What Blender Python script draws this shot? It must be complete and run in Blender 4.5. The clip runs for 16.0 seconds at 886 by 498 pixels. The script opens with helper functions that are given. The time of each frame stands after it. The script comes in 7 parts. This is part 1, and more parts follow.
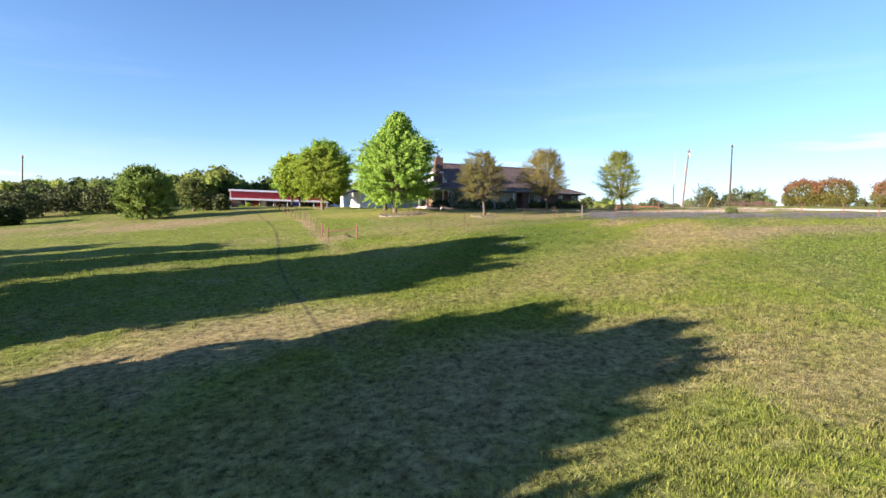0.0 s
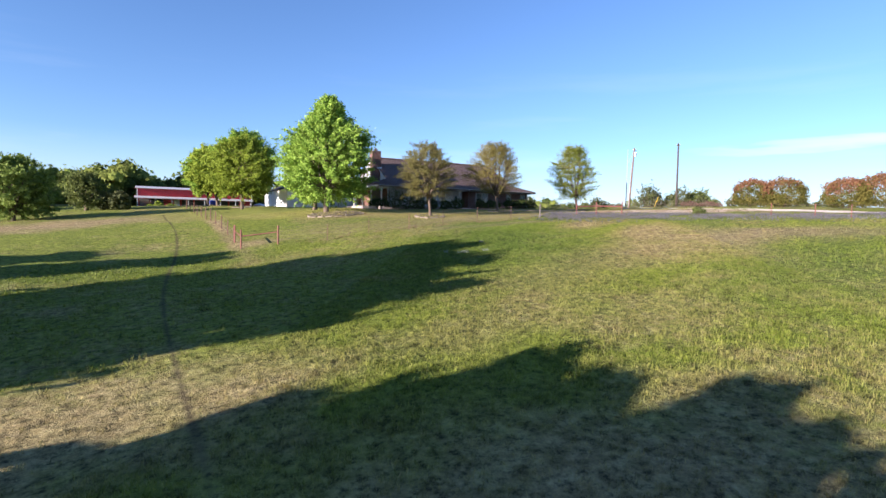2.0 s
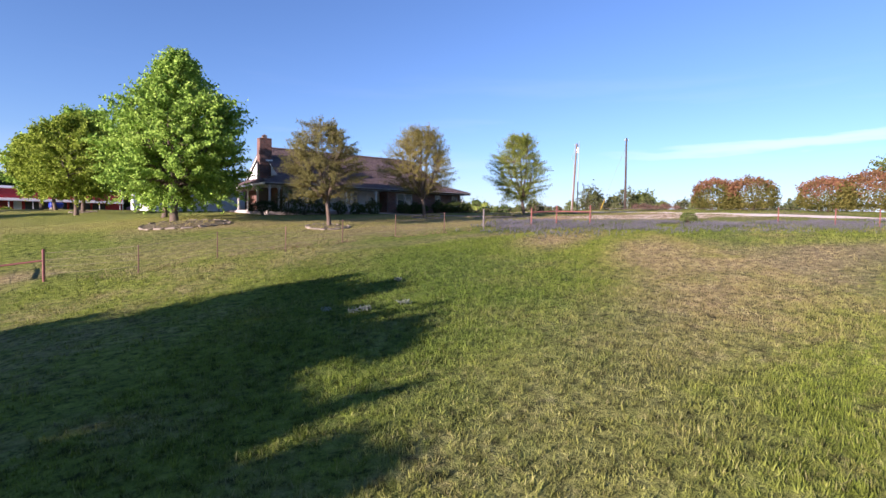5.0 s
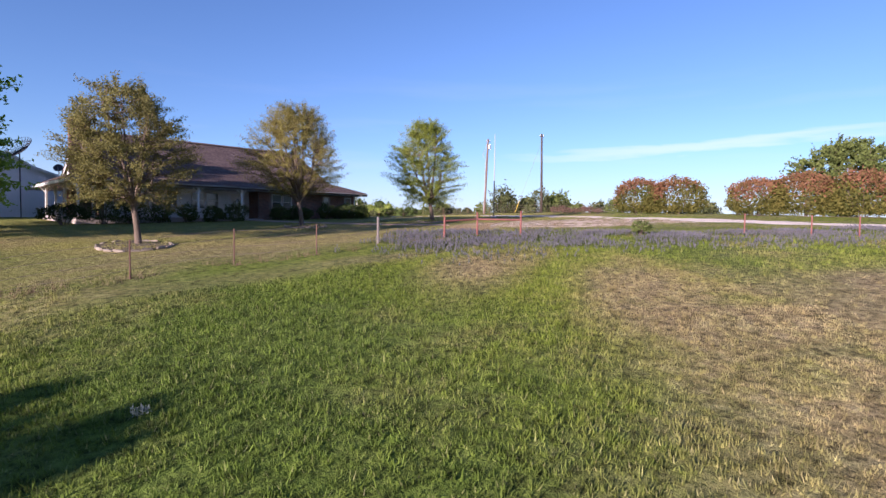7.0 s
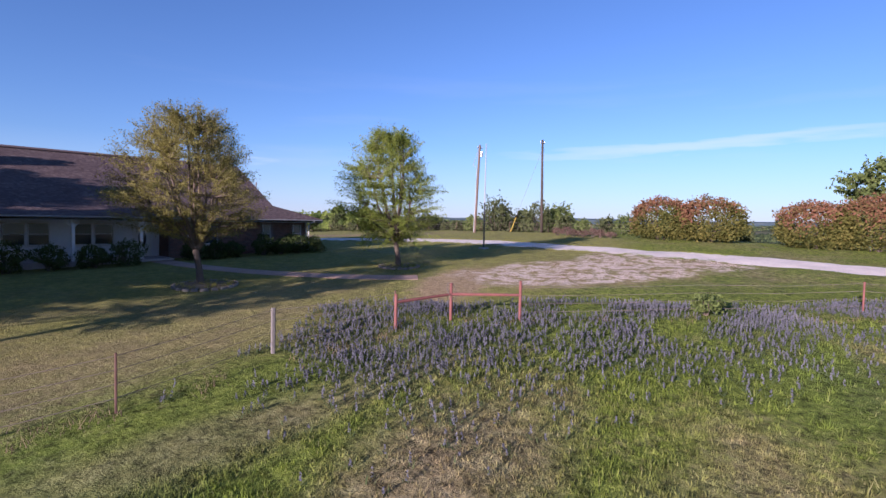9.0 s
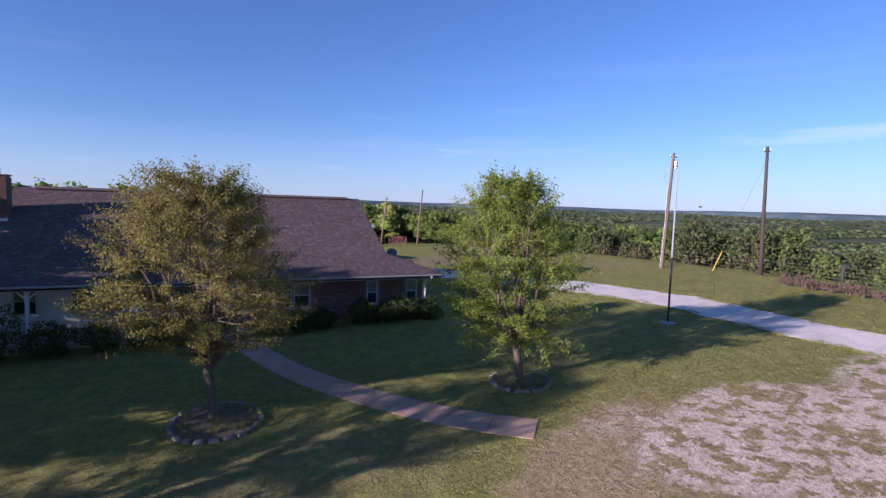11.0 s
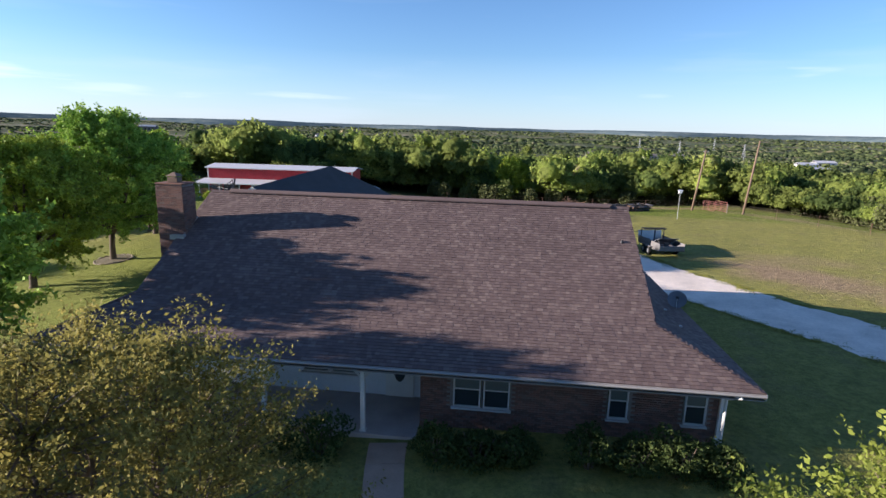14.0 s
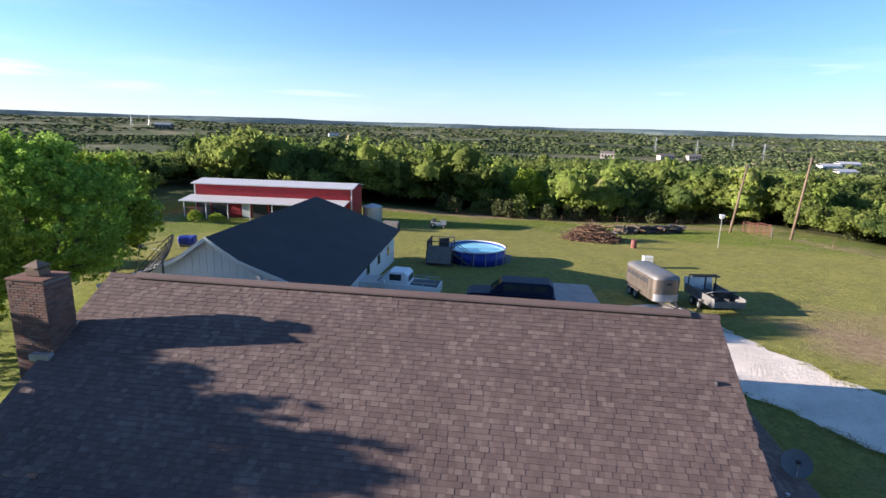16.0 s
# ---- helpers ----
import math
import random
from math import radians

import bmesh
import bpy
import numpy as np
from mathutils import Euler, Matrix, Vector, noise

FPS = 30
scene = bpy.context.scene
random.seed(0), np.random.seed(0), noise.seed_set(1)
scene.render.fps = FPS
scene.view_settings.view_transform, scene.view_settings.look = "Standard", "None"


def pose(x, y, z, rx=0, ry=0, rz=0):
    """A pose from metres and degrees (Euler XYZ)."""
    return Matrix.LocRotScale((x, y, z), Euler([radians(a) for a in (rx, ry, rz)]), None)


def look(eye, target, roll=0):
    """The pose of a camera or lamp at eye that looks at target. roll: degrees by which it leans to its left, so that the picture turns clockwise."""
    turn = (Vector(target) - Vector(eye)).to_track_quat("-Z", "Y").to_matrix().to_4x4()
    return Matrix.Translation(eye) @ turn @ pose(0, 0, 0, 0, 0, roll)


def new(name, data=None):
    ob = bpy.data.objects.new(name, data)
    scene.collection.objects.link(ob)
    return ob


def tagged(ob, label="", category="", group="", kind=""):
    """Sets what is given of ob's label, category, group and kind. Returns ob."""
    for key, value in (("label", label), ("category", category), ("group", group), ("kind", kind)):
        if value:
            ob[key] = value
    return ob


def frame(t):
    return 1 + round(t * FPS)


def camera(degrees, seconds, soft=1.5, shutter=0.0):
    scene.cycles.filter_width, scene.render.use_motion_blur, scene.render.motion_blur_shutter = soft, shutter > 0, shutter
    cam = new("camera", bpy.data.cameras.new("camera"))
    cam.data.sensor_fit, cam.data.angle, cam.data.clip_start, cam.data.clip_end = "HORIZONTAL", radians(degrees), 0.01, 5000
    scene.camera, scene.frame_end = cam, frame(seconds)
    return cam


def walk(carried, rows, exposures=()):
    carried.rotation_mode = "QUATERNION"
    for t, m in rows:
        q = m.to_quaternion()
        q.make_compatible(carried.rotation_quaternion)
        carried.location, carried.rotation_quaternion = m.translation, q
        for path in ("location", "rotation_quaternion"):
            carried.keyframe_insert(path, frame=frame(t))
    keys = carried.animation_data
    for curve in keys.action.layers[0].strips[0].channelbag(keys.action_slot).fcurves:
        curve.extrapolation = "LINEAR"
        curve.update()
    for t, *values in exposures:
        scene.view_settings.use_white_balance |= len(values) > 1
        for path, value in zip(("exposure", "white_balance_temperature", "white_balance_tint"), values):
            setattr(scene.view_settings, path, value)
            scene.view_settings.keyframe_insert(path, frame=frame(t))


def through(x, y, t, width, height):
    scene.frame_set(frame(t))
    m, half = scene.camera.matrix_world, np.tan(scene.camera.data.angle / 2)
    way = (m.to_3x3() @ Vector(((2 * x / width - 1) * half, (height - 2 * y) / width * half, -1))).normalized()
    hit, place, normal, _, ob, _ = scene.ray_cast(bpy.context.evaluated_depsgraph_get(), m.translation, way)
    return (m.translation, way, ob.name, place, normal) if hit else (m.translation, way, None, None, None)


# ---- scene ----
cam = camera(79.1, 16.0)
PATH = [
    (0, (-45.844, -64.068, -1.341), (-45.143, -62.198, -1.458), 1.3),
    (1, (-45.244, -60.782, -1.388), (-44.353, -58.995, -1.498), 1.2),
    (2, (-43.696, -56.994, -1.321), (-42.774, -55.222, -1.431), 1.3),
    (3, (-41.402, -53.294, -1.183), (-40.469, -51.529, -1.293), 1.3),
    (5.5, (-34.409, -42.826, -0.477), (-33.164, -41.264, -0.575), 0.9),
    (6.5, (-30.961, -38.953, -0.196), (-29.563, -37.527, -0.291), 0.7),
    (7.5, (-26.853, -35.693, 0.315), (-25.425, -34.296, 0.219), 0.8),
    (8.2, (-23.936, -33.146, 1.014), (-22.49, -31.768, 0.916), 1.0),
    (10.3, (-14.915, -26.961, 5.142), (-13.694, -25.381, 5.018), 1.5),
    (10.5, (-14.067, -26.145, 5.325), (-12.935, -24.501, 5.206), 1.6),
    (11, (-12.247, -24.435, 6.2), (-11.365, -22.647, 6.043), 1.8),
    (12, (-9.381, -20.993, 7.42), (-8.993, -19.063, 7.064), 1.7),
    (13, (-7.618, -16.826, 8.535), (-7.696, -14.875, 8.104), 1.7),
    (14, (-6.927, -12.863, 9.44), (-7.131, -10.922, 9.005), 1.6),
    (15, (-6.988, -8.921, 10.287), (-7.221, -6.984, 9.848), 1.7),
    (16, (-7.377, -4.917, 11.293), (-7.627, -2.983, 10.849), 1.7),
]
walk(cam, [(t, look(eye, target, roll)) for t, eye, target, roll in PATH], [(0, 1.85, 6300, 20), (3, 1.54, 5930, 27), (5.5, 1.43, 6030, 33), (8, 1.16, 5730, 35), (10.5, 0.92, 5380, 36), (12, 1.06, 5470, 28), (13, 1.26, 5800, 22), (16, 1.65, 6100, 15)])

# ---- sky, sun ----
SUN_EL = radians(12.8)
SUN_WAY = Vector((0.988, 0.135, 0)).normalized() * math.cos(SUN_EL) - Vector((0, 0, math.sin(SUN_EL)))
world = bpy.data.worlds.new("sky")
scene.world = world
world.use_nodes = True
wn, wl = world.node_tree.nodes, world.node_tree.links
sky = wn.new("ShaderNodeTexSky")
sky.sky_type = "NISHITA"
sky.sun_disc = False
sky.sun_elevation = SUN_EL
sky.sun_rotation = math.atan2(-SUN_WAY.x, -SUN_WAY.y)
sky.altitude, sky.air_density, sky.dust_density, sky.ozone_density = 300, 1.0, 0.1, 4.2
wbg = wn["Background"]
wbg.inputs["Strength"].default_value = 0.075
wco = wn.new("ShaderNodeTexCoord")
wmap = wn.new("ShaderNodeMapping")
wmap.inputs["Scale"].default_value = (1.6, 1.6, 16.0)
wnoise = wn.new("ShaderNodeTexNoise")
wnoise.inputs["Scale"].default_value, wnoise.inputs["Detail"].default_value = 1.7, 7.0
wramp = wn.new("ShaderNodeValToRGB")
wramp.color_ramp.elements[0].position, wramp.color_ramp.elements[1].position = 0.54, 0.78
wsep = wn.new("ShaderNodeSeparateXYZ")
whigh = wn.new("ShaderNodeMapRange")
for k, v in (("From Min", 0.04), ("From Max", 0.30), ("To Min", 0.22), ("To Max", 0.0)):
    whigh.inputs[k].default_value = v
wmul = wn.new("ShaderNodeMath")
wmul.operation = "MULTIPLY"
wmix = wn.new("ShaderNodeMixRGB")
wmix.inputs["Color2"].default_value = (5.2, 5.4, 5.6, 1)
wl.new(wco.outputs["Generated"], wmap.inputs["Vector"])
wl.new(wmap.outputs["Vector"], wnoise.inputs["Vector"])
wl.new(wnoise.outputs["Fac"], wramp.inputs["Fac"])
wl.new(wco.outputs["Generated"], wsep.inputs["Vector"])
wl.new(wsep.outputs["Z"], whigh.inputs["Value"])
wl.new(wramp.outputs["Color"], wmul.inputs[0])
wl.new(whigh.outputs["Result"], wmul.inputs[1])
wl.new(wmul.outputs["Value"], wmix.inputs["Fac"])
wl.new(sky.outputs["Color"], wmix.inputs["Color1"])
whaze = wn.new("ShaderNodeMapRange")
for k, v in (("From Min", 0.0), ("From Max", 0.13), ("To Min", 0.5), ("To Max", 0.0)):
    whaze.inputs[k].default_value = v
wmix2 = wn.new("ShaderNodeMixRGB")
wmix2.inputs["Color2"].default_value = (3.4, 4.4, 5.5, 1)
wl.new(wsep.outputs["Z"], whaze.inputs["Value"])
wl.new(whaze.outputs["Result"], wmix2.inputs["Fac"])
# one long thin cirrus streak low over the east


def sky_math(op, a, b=0.0, clamp=False):
    m = wn.new("ShaderNodeMath")
    m.operation, m.use_clamp = op, clamp
    for k, v in enumerate((a, b)):
        if isinstance(v, (int, float)):
            m.inputs[k].default_value = v
        else:
            wl.new(v, m.inputs[k])
    return m.outputs["Value"]


wturn = wn.new("ShaderNodeMapping")
wturn.inputs["Rotation"].default_value = (0, 0, radians(-19))
wl.new(wco.outputs["Generated"], wturn.inputs["Vector"])
wside = wn.new("ShaderNodeSeparateXYZ")
wl.new(wturn.outputs["Vector"], wside.inputs["Vector"])
wlane = wn.new("ShaderNodeTexNoise")
wlane.inputs["Scale"].default_value, wlane.inputs["Detail"].default_value = 5.0, 6.0
wl.new(wmap.outputs["Vector"], wlane.inputs["Vector"])
along = sky_math("MULTIPLY", wside.outputs["Y"], 2.9)
across = sky_math("ADD", sky_math("SUBTRACT", wside.outputs["Z"], 0.1335), sky_math("MULTIPLY", wside.outputs["Y"], 0.044))
across = sky_math("ADD", sky_math("MULTIPLY", across, 75.0), sky_math("MULTIPLY", sky_math("SUBTRACT", wlane.outputs["Fac"], 0.5), 3.0))
streak = sky_math("SUBTRACT", sky_math("SUBTRACT", 1.0, sky_math("MULTIPLY", along, along)), sky_math("MULTIPLY", across, across), True)
streak = sky_math("MULTIPLY", sky_math("MULTIPLY", streak, sky_math("GREATER_THAN", wside.outputs["X"], 0.0)), 0.36)
turned = sky_math("ARCTAN2", wside.outputs["Y"], wside.outputs["X"])
for az, z, wide, high, k in ((2.35, 0.062, 0.09, 0.018, 0.5), (2.20, 0.046, 0.14, 0.010, 0.3), (1.92, 0.050, 0.10, 0.007, 0.3), (1.105, 0.098, 0.05, 0.008, 0.28), (1.32, 0.066, 0.04, 0.006, 0.2)):
    u = sky_math("MULTIPLY", sky_math("SUBTRACT", turned, az - radians(19)), 1 / wide)
    w = sky_math("MULTIPLY", sky_math("SUBTRACT", wside.outputs["Z"], z), 1 / high)
    puff = sky_math("SUBTRACT", sky_math("SUBTRACT", 1.0, sky_math("MULTIPLY", u, u)), sky_math("MULTIPLY", w, w))
    puff = sky_math("ADD", puff, sky_math("MULTIPLY", sky_math("SUBTRACT", wlane.outputs["Fac"], 0.55), 4.0), True)
    fade = sky_math("MULTIPLY", sky_math("SUBTRACT", 6.0, sky_math("ADD", sky_math("MULTIPLY", u, u), sky_math("MULTIPLY", w, w))), 0.3, True)
    streak = sky_math("MAXIMUM", streak, sky_math("MULTIPLY", sky_math("MULTIPLY", puff, fade), k))
wmix3 = wn.new("ShaderNodeMixRGB")
wmix3.inputs["Color2"].default_value = (6.2, 6.5, 6.9, 1)
wl.new(streak, wmix3.inputs["Fac"])
wl.new(wmix.outputs["Color"], wmix3.inputs["Color1"])
wl.new(wmix3.outputs["Color"], wmix2.inputs["Color1"])
wl.new(wmix2.outputs["Color"], wbg.inputs["Color"])

sun = new("sun", bpy.data.lights.new("sun", "SUN"))
sun.data.energy, sun.data.angle, sun.data.color = 5.0, radians(0.5), (1.0, 0.88, 0.72)
sun.rotation_mode = "QUATERNION"
sun.rotation_quaternion = SUN_WAY.to_track_quat("-Z", "Y")
sun.location = (-80, -10, 40)


# ---- materials ----
def ramp_of(nt, fac, stops):
    r = nt.nodes.new("ShaderNodeValToRGB")
    e = r.color_ramp.elements
    while len(e) < len(stops):
        e.new(0.5)
    for el, (p, c) in zip(e, stops):
        el.position, el.color = p, (*c, 1)
    nt.links.new(fac, r.inputs["Fac"])
    return r.outputs["Color"]


def noise_of(nt, scale, detail=4.0, rough=0.55, vec=None, stretch=None):
    n = nt.nodes.new("ShaderNodeTexNoise")
    n.inputs["Scale"].default_value, n.inputs["Detail"].default_value = scale, detail
    n.inputs["Roughness"].default_value = rough
    if vec is None:
        g = nt.nodes.new("ShaderNodeNewGeometry")
        vec = g.outputs["Position"]
    if stretch:
        m = nt.nodes.new("ShaderNodeMapping")
        m.inputs["Scale"].default_value = stretch
        nt.links.new(vec, m.inputs["Vector"])
        vec = m.outputs["Vector"]
    nt.links.new(vec, n.inputs["Vector"])
    return n.outputs["Fac"]


def mix_of(nt, fac, a, b, how="MIX"):
    m = nt.nodes.new("ShaderNodeMixRGB")
    m.blend_type = how
    for sock, v in (("Fac", fac), ("Color1", a), ("Color2", b)):
        if isinstance(v, (int, float)):
            m.inputs[sock].default_value = v
        elif isinstance(v, tuple):
            m.inputs[sock].default_value = (*v, 1)
        else:
            nt.links.new(v, m.inputs[sock])
    return m.outputs["Color"]


def math_of(nt, op, a, b=0.0, clamp=False):
    m = nt.nodes.new("ShaderNodeMath")
    m.operation, m.use_clamp = op, clamp
    for k, v in enumerate((a, b)):
        if isinstance(v, (int, float)):
            m.inputs[k].default_value = v
        else:
            nt.links.new(v, m.inputs[k])
    return m.outputs["Value"]


def bump_of(nt, height, strength, distance):
    b = nt.nodes.new("ShaderNodeBump")
    b.inputs["Strength"].default_value, b.inputs["Distance"].default_value = strength, distance
    nt.links.new(height, b.inputs["Height"])
    return b.outputs["Normal"]


def material(name, rough=0.8, metal=0.0, spec=0.5):
    m = bpy.data.materials.new(name)
    m.use_nodes = True
    nt = m.node_tree
    p = nt.nodes["Principled BSDF"]
    p.inputs["Roughness"].default_value, p.inputs["Metallic"].default_value = rough, metal
    p.inputs["Specular IOR Level"].default_value = spec
    return m, nt, p


def worn(name, base, vary=0.25, scale=2.0, grain=40.0, rough=0.8, metal=0.0, bump=0.3, depth=0.004, spec=0.4, stretch=None):
    """A surface with stains at a large scale and grain at a small one."""
    m, nt, p = material(name, rough, metal, spec)
    big = noise_of(nt, scale, 5.0, 0.6, stretch=stretch)
    dark = tuple(c * (1 - vary) for c in base)
    light = tuple(min(1.0, c * (1 + vary)) for c in base)
    col = ramp_of(nt, big, [(0.3, dark), (0.7, light)])
    fine = noise_of(nt, grain, 3.0, 0.6, stretch=stretch)
    col = mix_of(nt, 0.35, col, ramp_of(nt, fine, [(0.3, tuple(c * 0.7 for c in base)), (0.7, light)]))
    nt.links.new(col, p.inputs["Base Color"])
    nt.links.new(bump_of(nt, fine, bump, depth), p.inputs["Normal"])
    return m


def pieces(name, stops, rough=0.85, grain=60.0, bump=0.4, depth=0.003, spec=0.3):
    """For things made of many pieces: each piece takes a tone of its own."""
    m, nt, p = material(name, rough, 0.0, spec)
    oi = nt.nodes.new("ShaderNodeObjectInfo")
    ge = nt.nodes.new("ShaderNodeNewGeometry")
    r = math_of(nt, "FRACT", math_of(nt, "ADD", oi.outputs["Random"], ge.outputs["Random Per Island"]))
    col = ramp_of(nt, r, stops)
    big = noise_of(nt, 0.6, 4.0)
    col = mix_of(nt, 0.30, col, ramp_of(nt, big, [(0.3, (0.35, 0.33, 0.33)), (0.7, (1, 1, 1))]), "MULTIPLY")
    fine = noise_of(nt, grain, 3.0, 0.7)
    col = mix_of(nt, 0.45, col, ramp_of(nt, fine, [(0.3, (0.4, 0.4, 0.4)), (0.7, (1, 1, 1))]), "MULTIPLY")
    nt.links.new(col, p.inputs["Base Color"])
    nt.links.new(bump_of(nt, fine, bump, depth), p.inputs["Normal"])
    return m


def foliage(name, stops, through=0.35, patch=0.35):
    """Leaves: each one its own tone, light passing through."""
    m, nt, p = material(name, 0.7, 0.0, 0.12)
    ge = nt.nodes.new("ShaderNodeNewGeometry")
    big = noise_of(nt, patch, 3.0)
    r = math_of(nt, "ADD", math_of(nt, "MULTIPLY", ge.outputs["Random Per Island"], 0.6), math_of(nt, "MULTIPLY", math_of(nt, "SUBTRACT", big, 0.3), 1.0), True)
    col = ramp_of(nt, r, stops)
    nt.links.new(col, p.inputs["Base Color"])
    tr = nt.nodes.new("ShaderNodeBsdfTranslucent")
    nt.links.new(col, tr.inputs["Color"])
    mx = nt.nodes.new("ShaderNodeMixShader")
    mx.inputs["Fac"].default_value = through
    out = nt.nodes["Material Output"]
    nt.links.new(p.outputs["BSDF"], mx.inputs[1])
    nt.links.new(tr.outputs["BSDF"], mx.inputs[2])
    nt.links.new(mx.outputs["Shader"], out.inputs["Surface"])
    return m


def canopy(name, stops, cell=0.16, grain=4.5, through=0.45, patch=0.02):
    """Tree crowns seen from afar: a tone for each crown, shade between its sprays painted dark."""
    m, nt, p = material(name, 0.9, 0.0, 0.02)
    ge = nt.nodes.new("ShaderNodeNewGeometry")
    flat = nt.nodes.new("ShaderNodeMapping")
    flat.inputs["Scale"].default_value = (1, 1, 0.0)
    nt.links.new(ge.outputs["Position"], flat.inputs["Vector"])
    vo = nt.nodes.new("ShaderNodeTexVoronoi")
    vo.inputs["Scale"].default_value = cell
    nt.links.new(flat.outputs["Vector"], vo.inputs["Vector"])
    sep = nt.nodes.new("ShaderNodeSeparateXYZ")
    nt.links.new(vo.outputs["Color"], sep.inputs["Vector"])
    r = math_of(nt, "ADD", math_of(nt, "MULTIPLY", sep.outputs["X"], 0.75), math_of(nt, "MULTIPLY", ge.outputs["Random Per Island"], 0.25))
    r = math_of(nt, "ADD", r, math_of(nt, "MULTIPLY", math_of(nt, "SUBTRACT", noise_of(nt, patch, 3.0, 0.6, vec=flat.outputs["Vector"]), 0.5), 1.5), True)
    col = ramp_of(nt, r, stops)
    fine = noise_of(nt, grain, 4.0, 0.65)
    col = mix_of(nt, 0.8, col, ramp_of(nt, fine, [(0.36, (0.5, 0.52, 0.5)), (0.62, (1.25, 1.22, 1.12))]), "MULTIPLY")
    nt.links.new(col, p.inputs["Base Color"])
    nt.links.new(bump_of(nt, fine, 1.0, 0.5), p.inputs["Normal"])
    tr = nt.nodes.new("ShaderNodeBsdfTranslucent")
    nt.links.new(col, tr.inputs["Color"])
    mx = nt.nodes.new("ShaderNodeMixShader")
    mx.inputs["Fac"].default_value = through
    nt.links.new(p.outputs["BSDF"], mx.inputs[1])
    nt.links.new(tr.outputs["BSDF"], mx.inputs[2])
    nt.links.new(mx.outputs["Shader"], nt.nodes["Material Output"].inputs["Surface"])
    return m


def radial_mask(nt, x, y, rx, ry, turn=0.0, soft=0.5, ragged=0.35, scale=0.5, n=None):
    """1 inside an ellipse with a ragged edge, 0 outside."""
    g = nt.nodes.new("ShaderNodeNewGeometry")
    m = nt.nodes.new("ShaderNodeMapping")
    m.vector_type = "TEXTURE"
    m.inputs["Location"].default_value = (x, y, 0)
    m.inputs["Rotation"].default_value = (0, 0, radians(turn))
    m.inputs["Scale"].default_value = (rx, ry, 1e4)
    nt.links.new(g.outputs["Position"], m.inputs["Vector"])
    ln = nt.nodes.new("ShaderNodeVectorMath")
    ln.operation = "LENGTH"
    nt.links.new(m.outputs["Vector"], ln.inputs[0])
    n = n or noise_of(nt, scale, 6.0, 0.65)
    d = math_of(nt, "ADD", ln.outputs["Value"], math_of(nt, "MULTIPLY", math_of(nt, "SUBTRACT", n, 0.5), ragged * 2))
    mr = nt.nodes.new("ShaderNodeMapRange")
    for k, v in (("From Min", 1.0 - soft), ("From Max", 1.0 + soft), ("To Min", 1.0), ("To Max", 0.0)):
        mr.inputs[k].default_value = v
    nt.links.new(d, mr.inputs["Value"])
    return mr.outputs["Result"]


FIELD_GREEN = [(0.25, (0.0997, 0.128, 0.0203)), (0.5, (0.184, 0.227, 0.0369)), (0.75, (0.272, 0.315, 0.0628))]
FIELD_DRY = [(0.3, (0.205, 0.149, 0.0803)), (0.5, (0.333, 0.254, 0.141)), (0.7, (0.487, 0.399, 0.232))]
# dry stretches and lush stretches of the pasture: x, y, half length, half width, turn, strength
DRY_SPOTS = ((-53, 5.5, 11, 5.0, 14, 0.9), (-39.7, -4, 14, 0.55, 92.5, 0.95), (-70, 12, 10, 3.5, 12, 0.6), (-43.5, -53, 8.5, 4.2, 12, 0.5), (-46.5, -45.2, 6, 2.4, 15, 0.75), (-37.5, -51.6, 5, 2.0, 8, 0.65), (-31.5, -55.5, 3.2, 1.8, 20, 0.5), (-22.5, -37.6, 4.6, 2.0, 25, 0.5), (-28.3, -38.4, 4.5, 2.0, 30, 0.4), (-17, -33.6, 5, 2.2, 35, 0.7), (-13.8, -36.2, 5, 2.4, 30, 0.65), (-14, -30.4, 4, 1.5, 30, 0.7), (-15.4, -25.3, 3.6, 1.3, 35, 0.75), (-33.5, -43.3, 4.2, 1.4, 20, 0.3), (-30, -45.0, 3.4, 1.3, 10, 0.3), (-37, -43.6, 3.0, 1.0, 15, 0.25), (-8, -37, 7, 3, -20, 0.75), (-13.6, -25.2, 3.2, 1.1, 10, 0.5), (-19, -21.5, 8, 0.9, 0, 0.6), (-38, -16.6, 1.4, 1.1, 0, 0.75))
LAWN_DRY = ((12.6, 24.2, 5.2, 2.7, -62, 1.0), (19, 18, 8, 3.6, -40, 0.5), (15.6, 29, 4, 2, -30, 0.4), (-14, 80.5, 20, 3.6, 2, 1.0), (15, 74.5, 14, 2.0, -12, 0.8), (27.5, 55, 8, 1.2, -78, 0.6), (-11, -12, 6, 2, 10, 0.35), (-29, -9.8, 4, 1.4, 0, 0.5), (-25, -15.8, 11, 2.7, 0, 0.32), (-17, -15.8, 5, 1.9, 5, 0.2), (-20, -9.5, 5, 1.2, 0, 0.3))
LUSH_SPOTS = ((-24.6, -28.2, 9.0, 4.6, 66, 0.9), (-33, -35, 6, 3, 40, 0.35), (-5, -29, 7, 1.6, 40, 0.45), (-16, -46, 12, 4, 30, 0.45), (-30, -12, 8, 3, 0, 0.4), (-48, -22, 9, 3.5, 10, 0.5), (-22, -44, 6, 2, 20, 0.4))


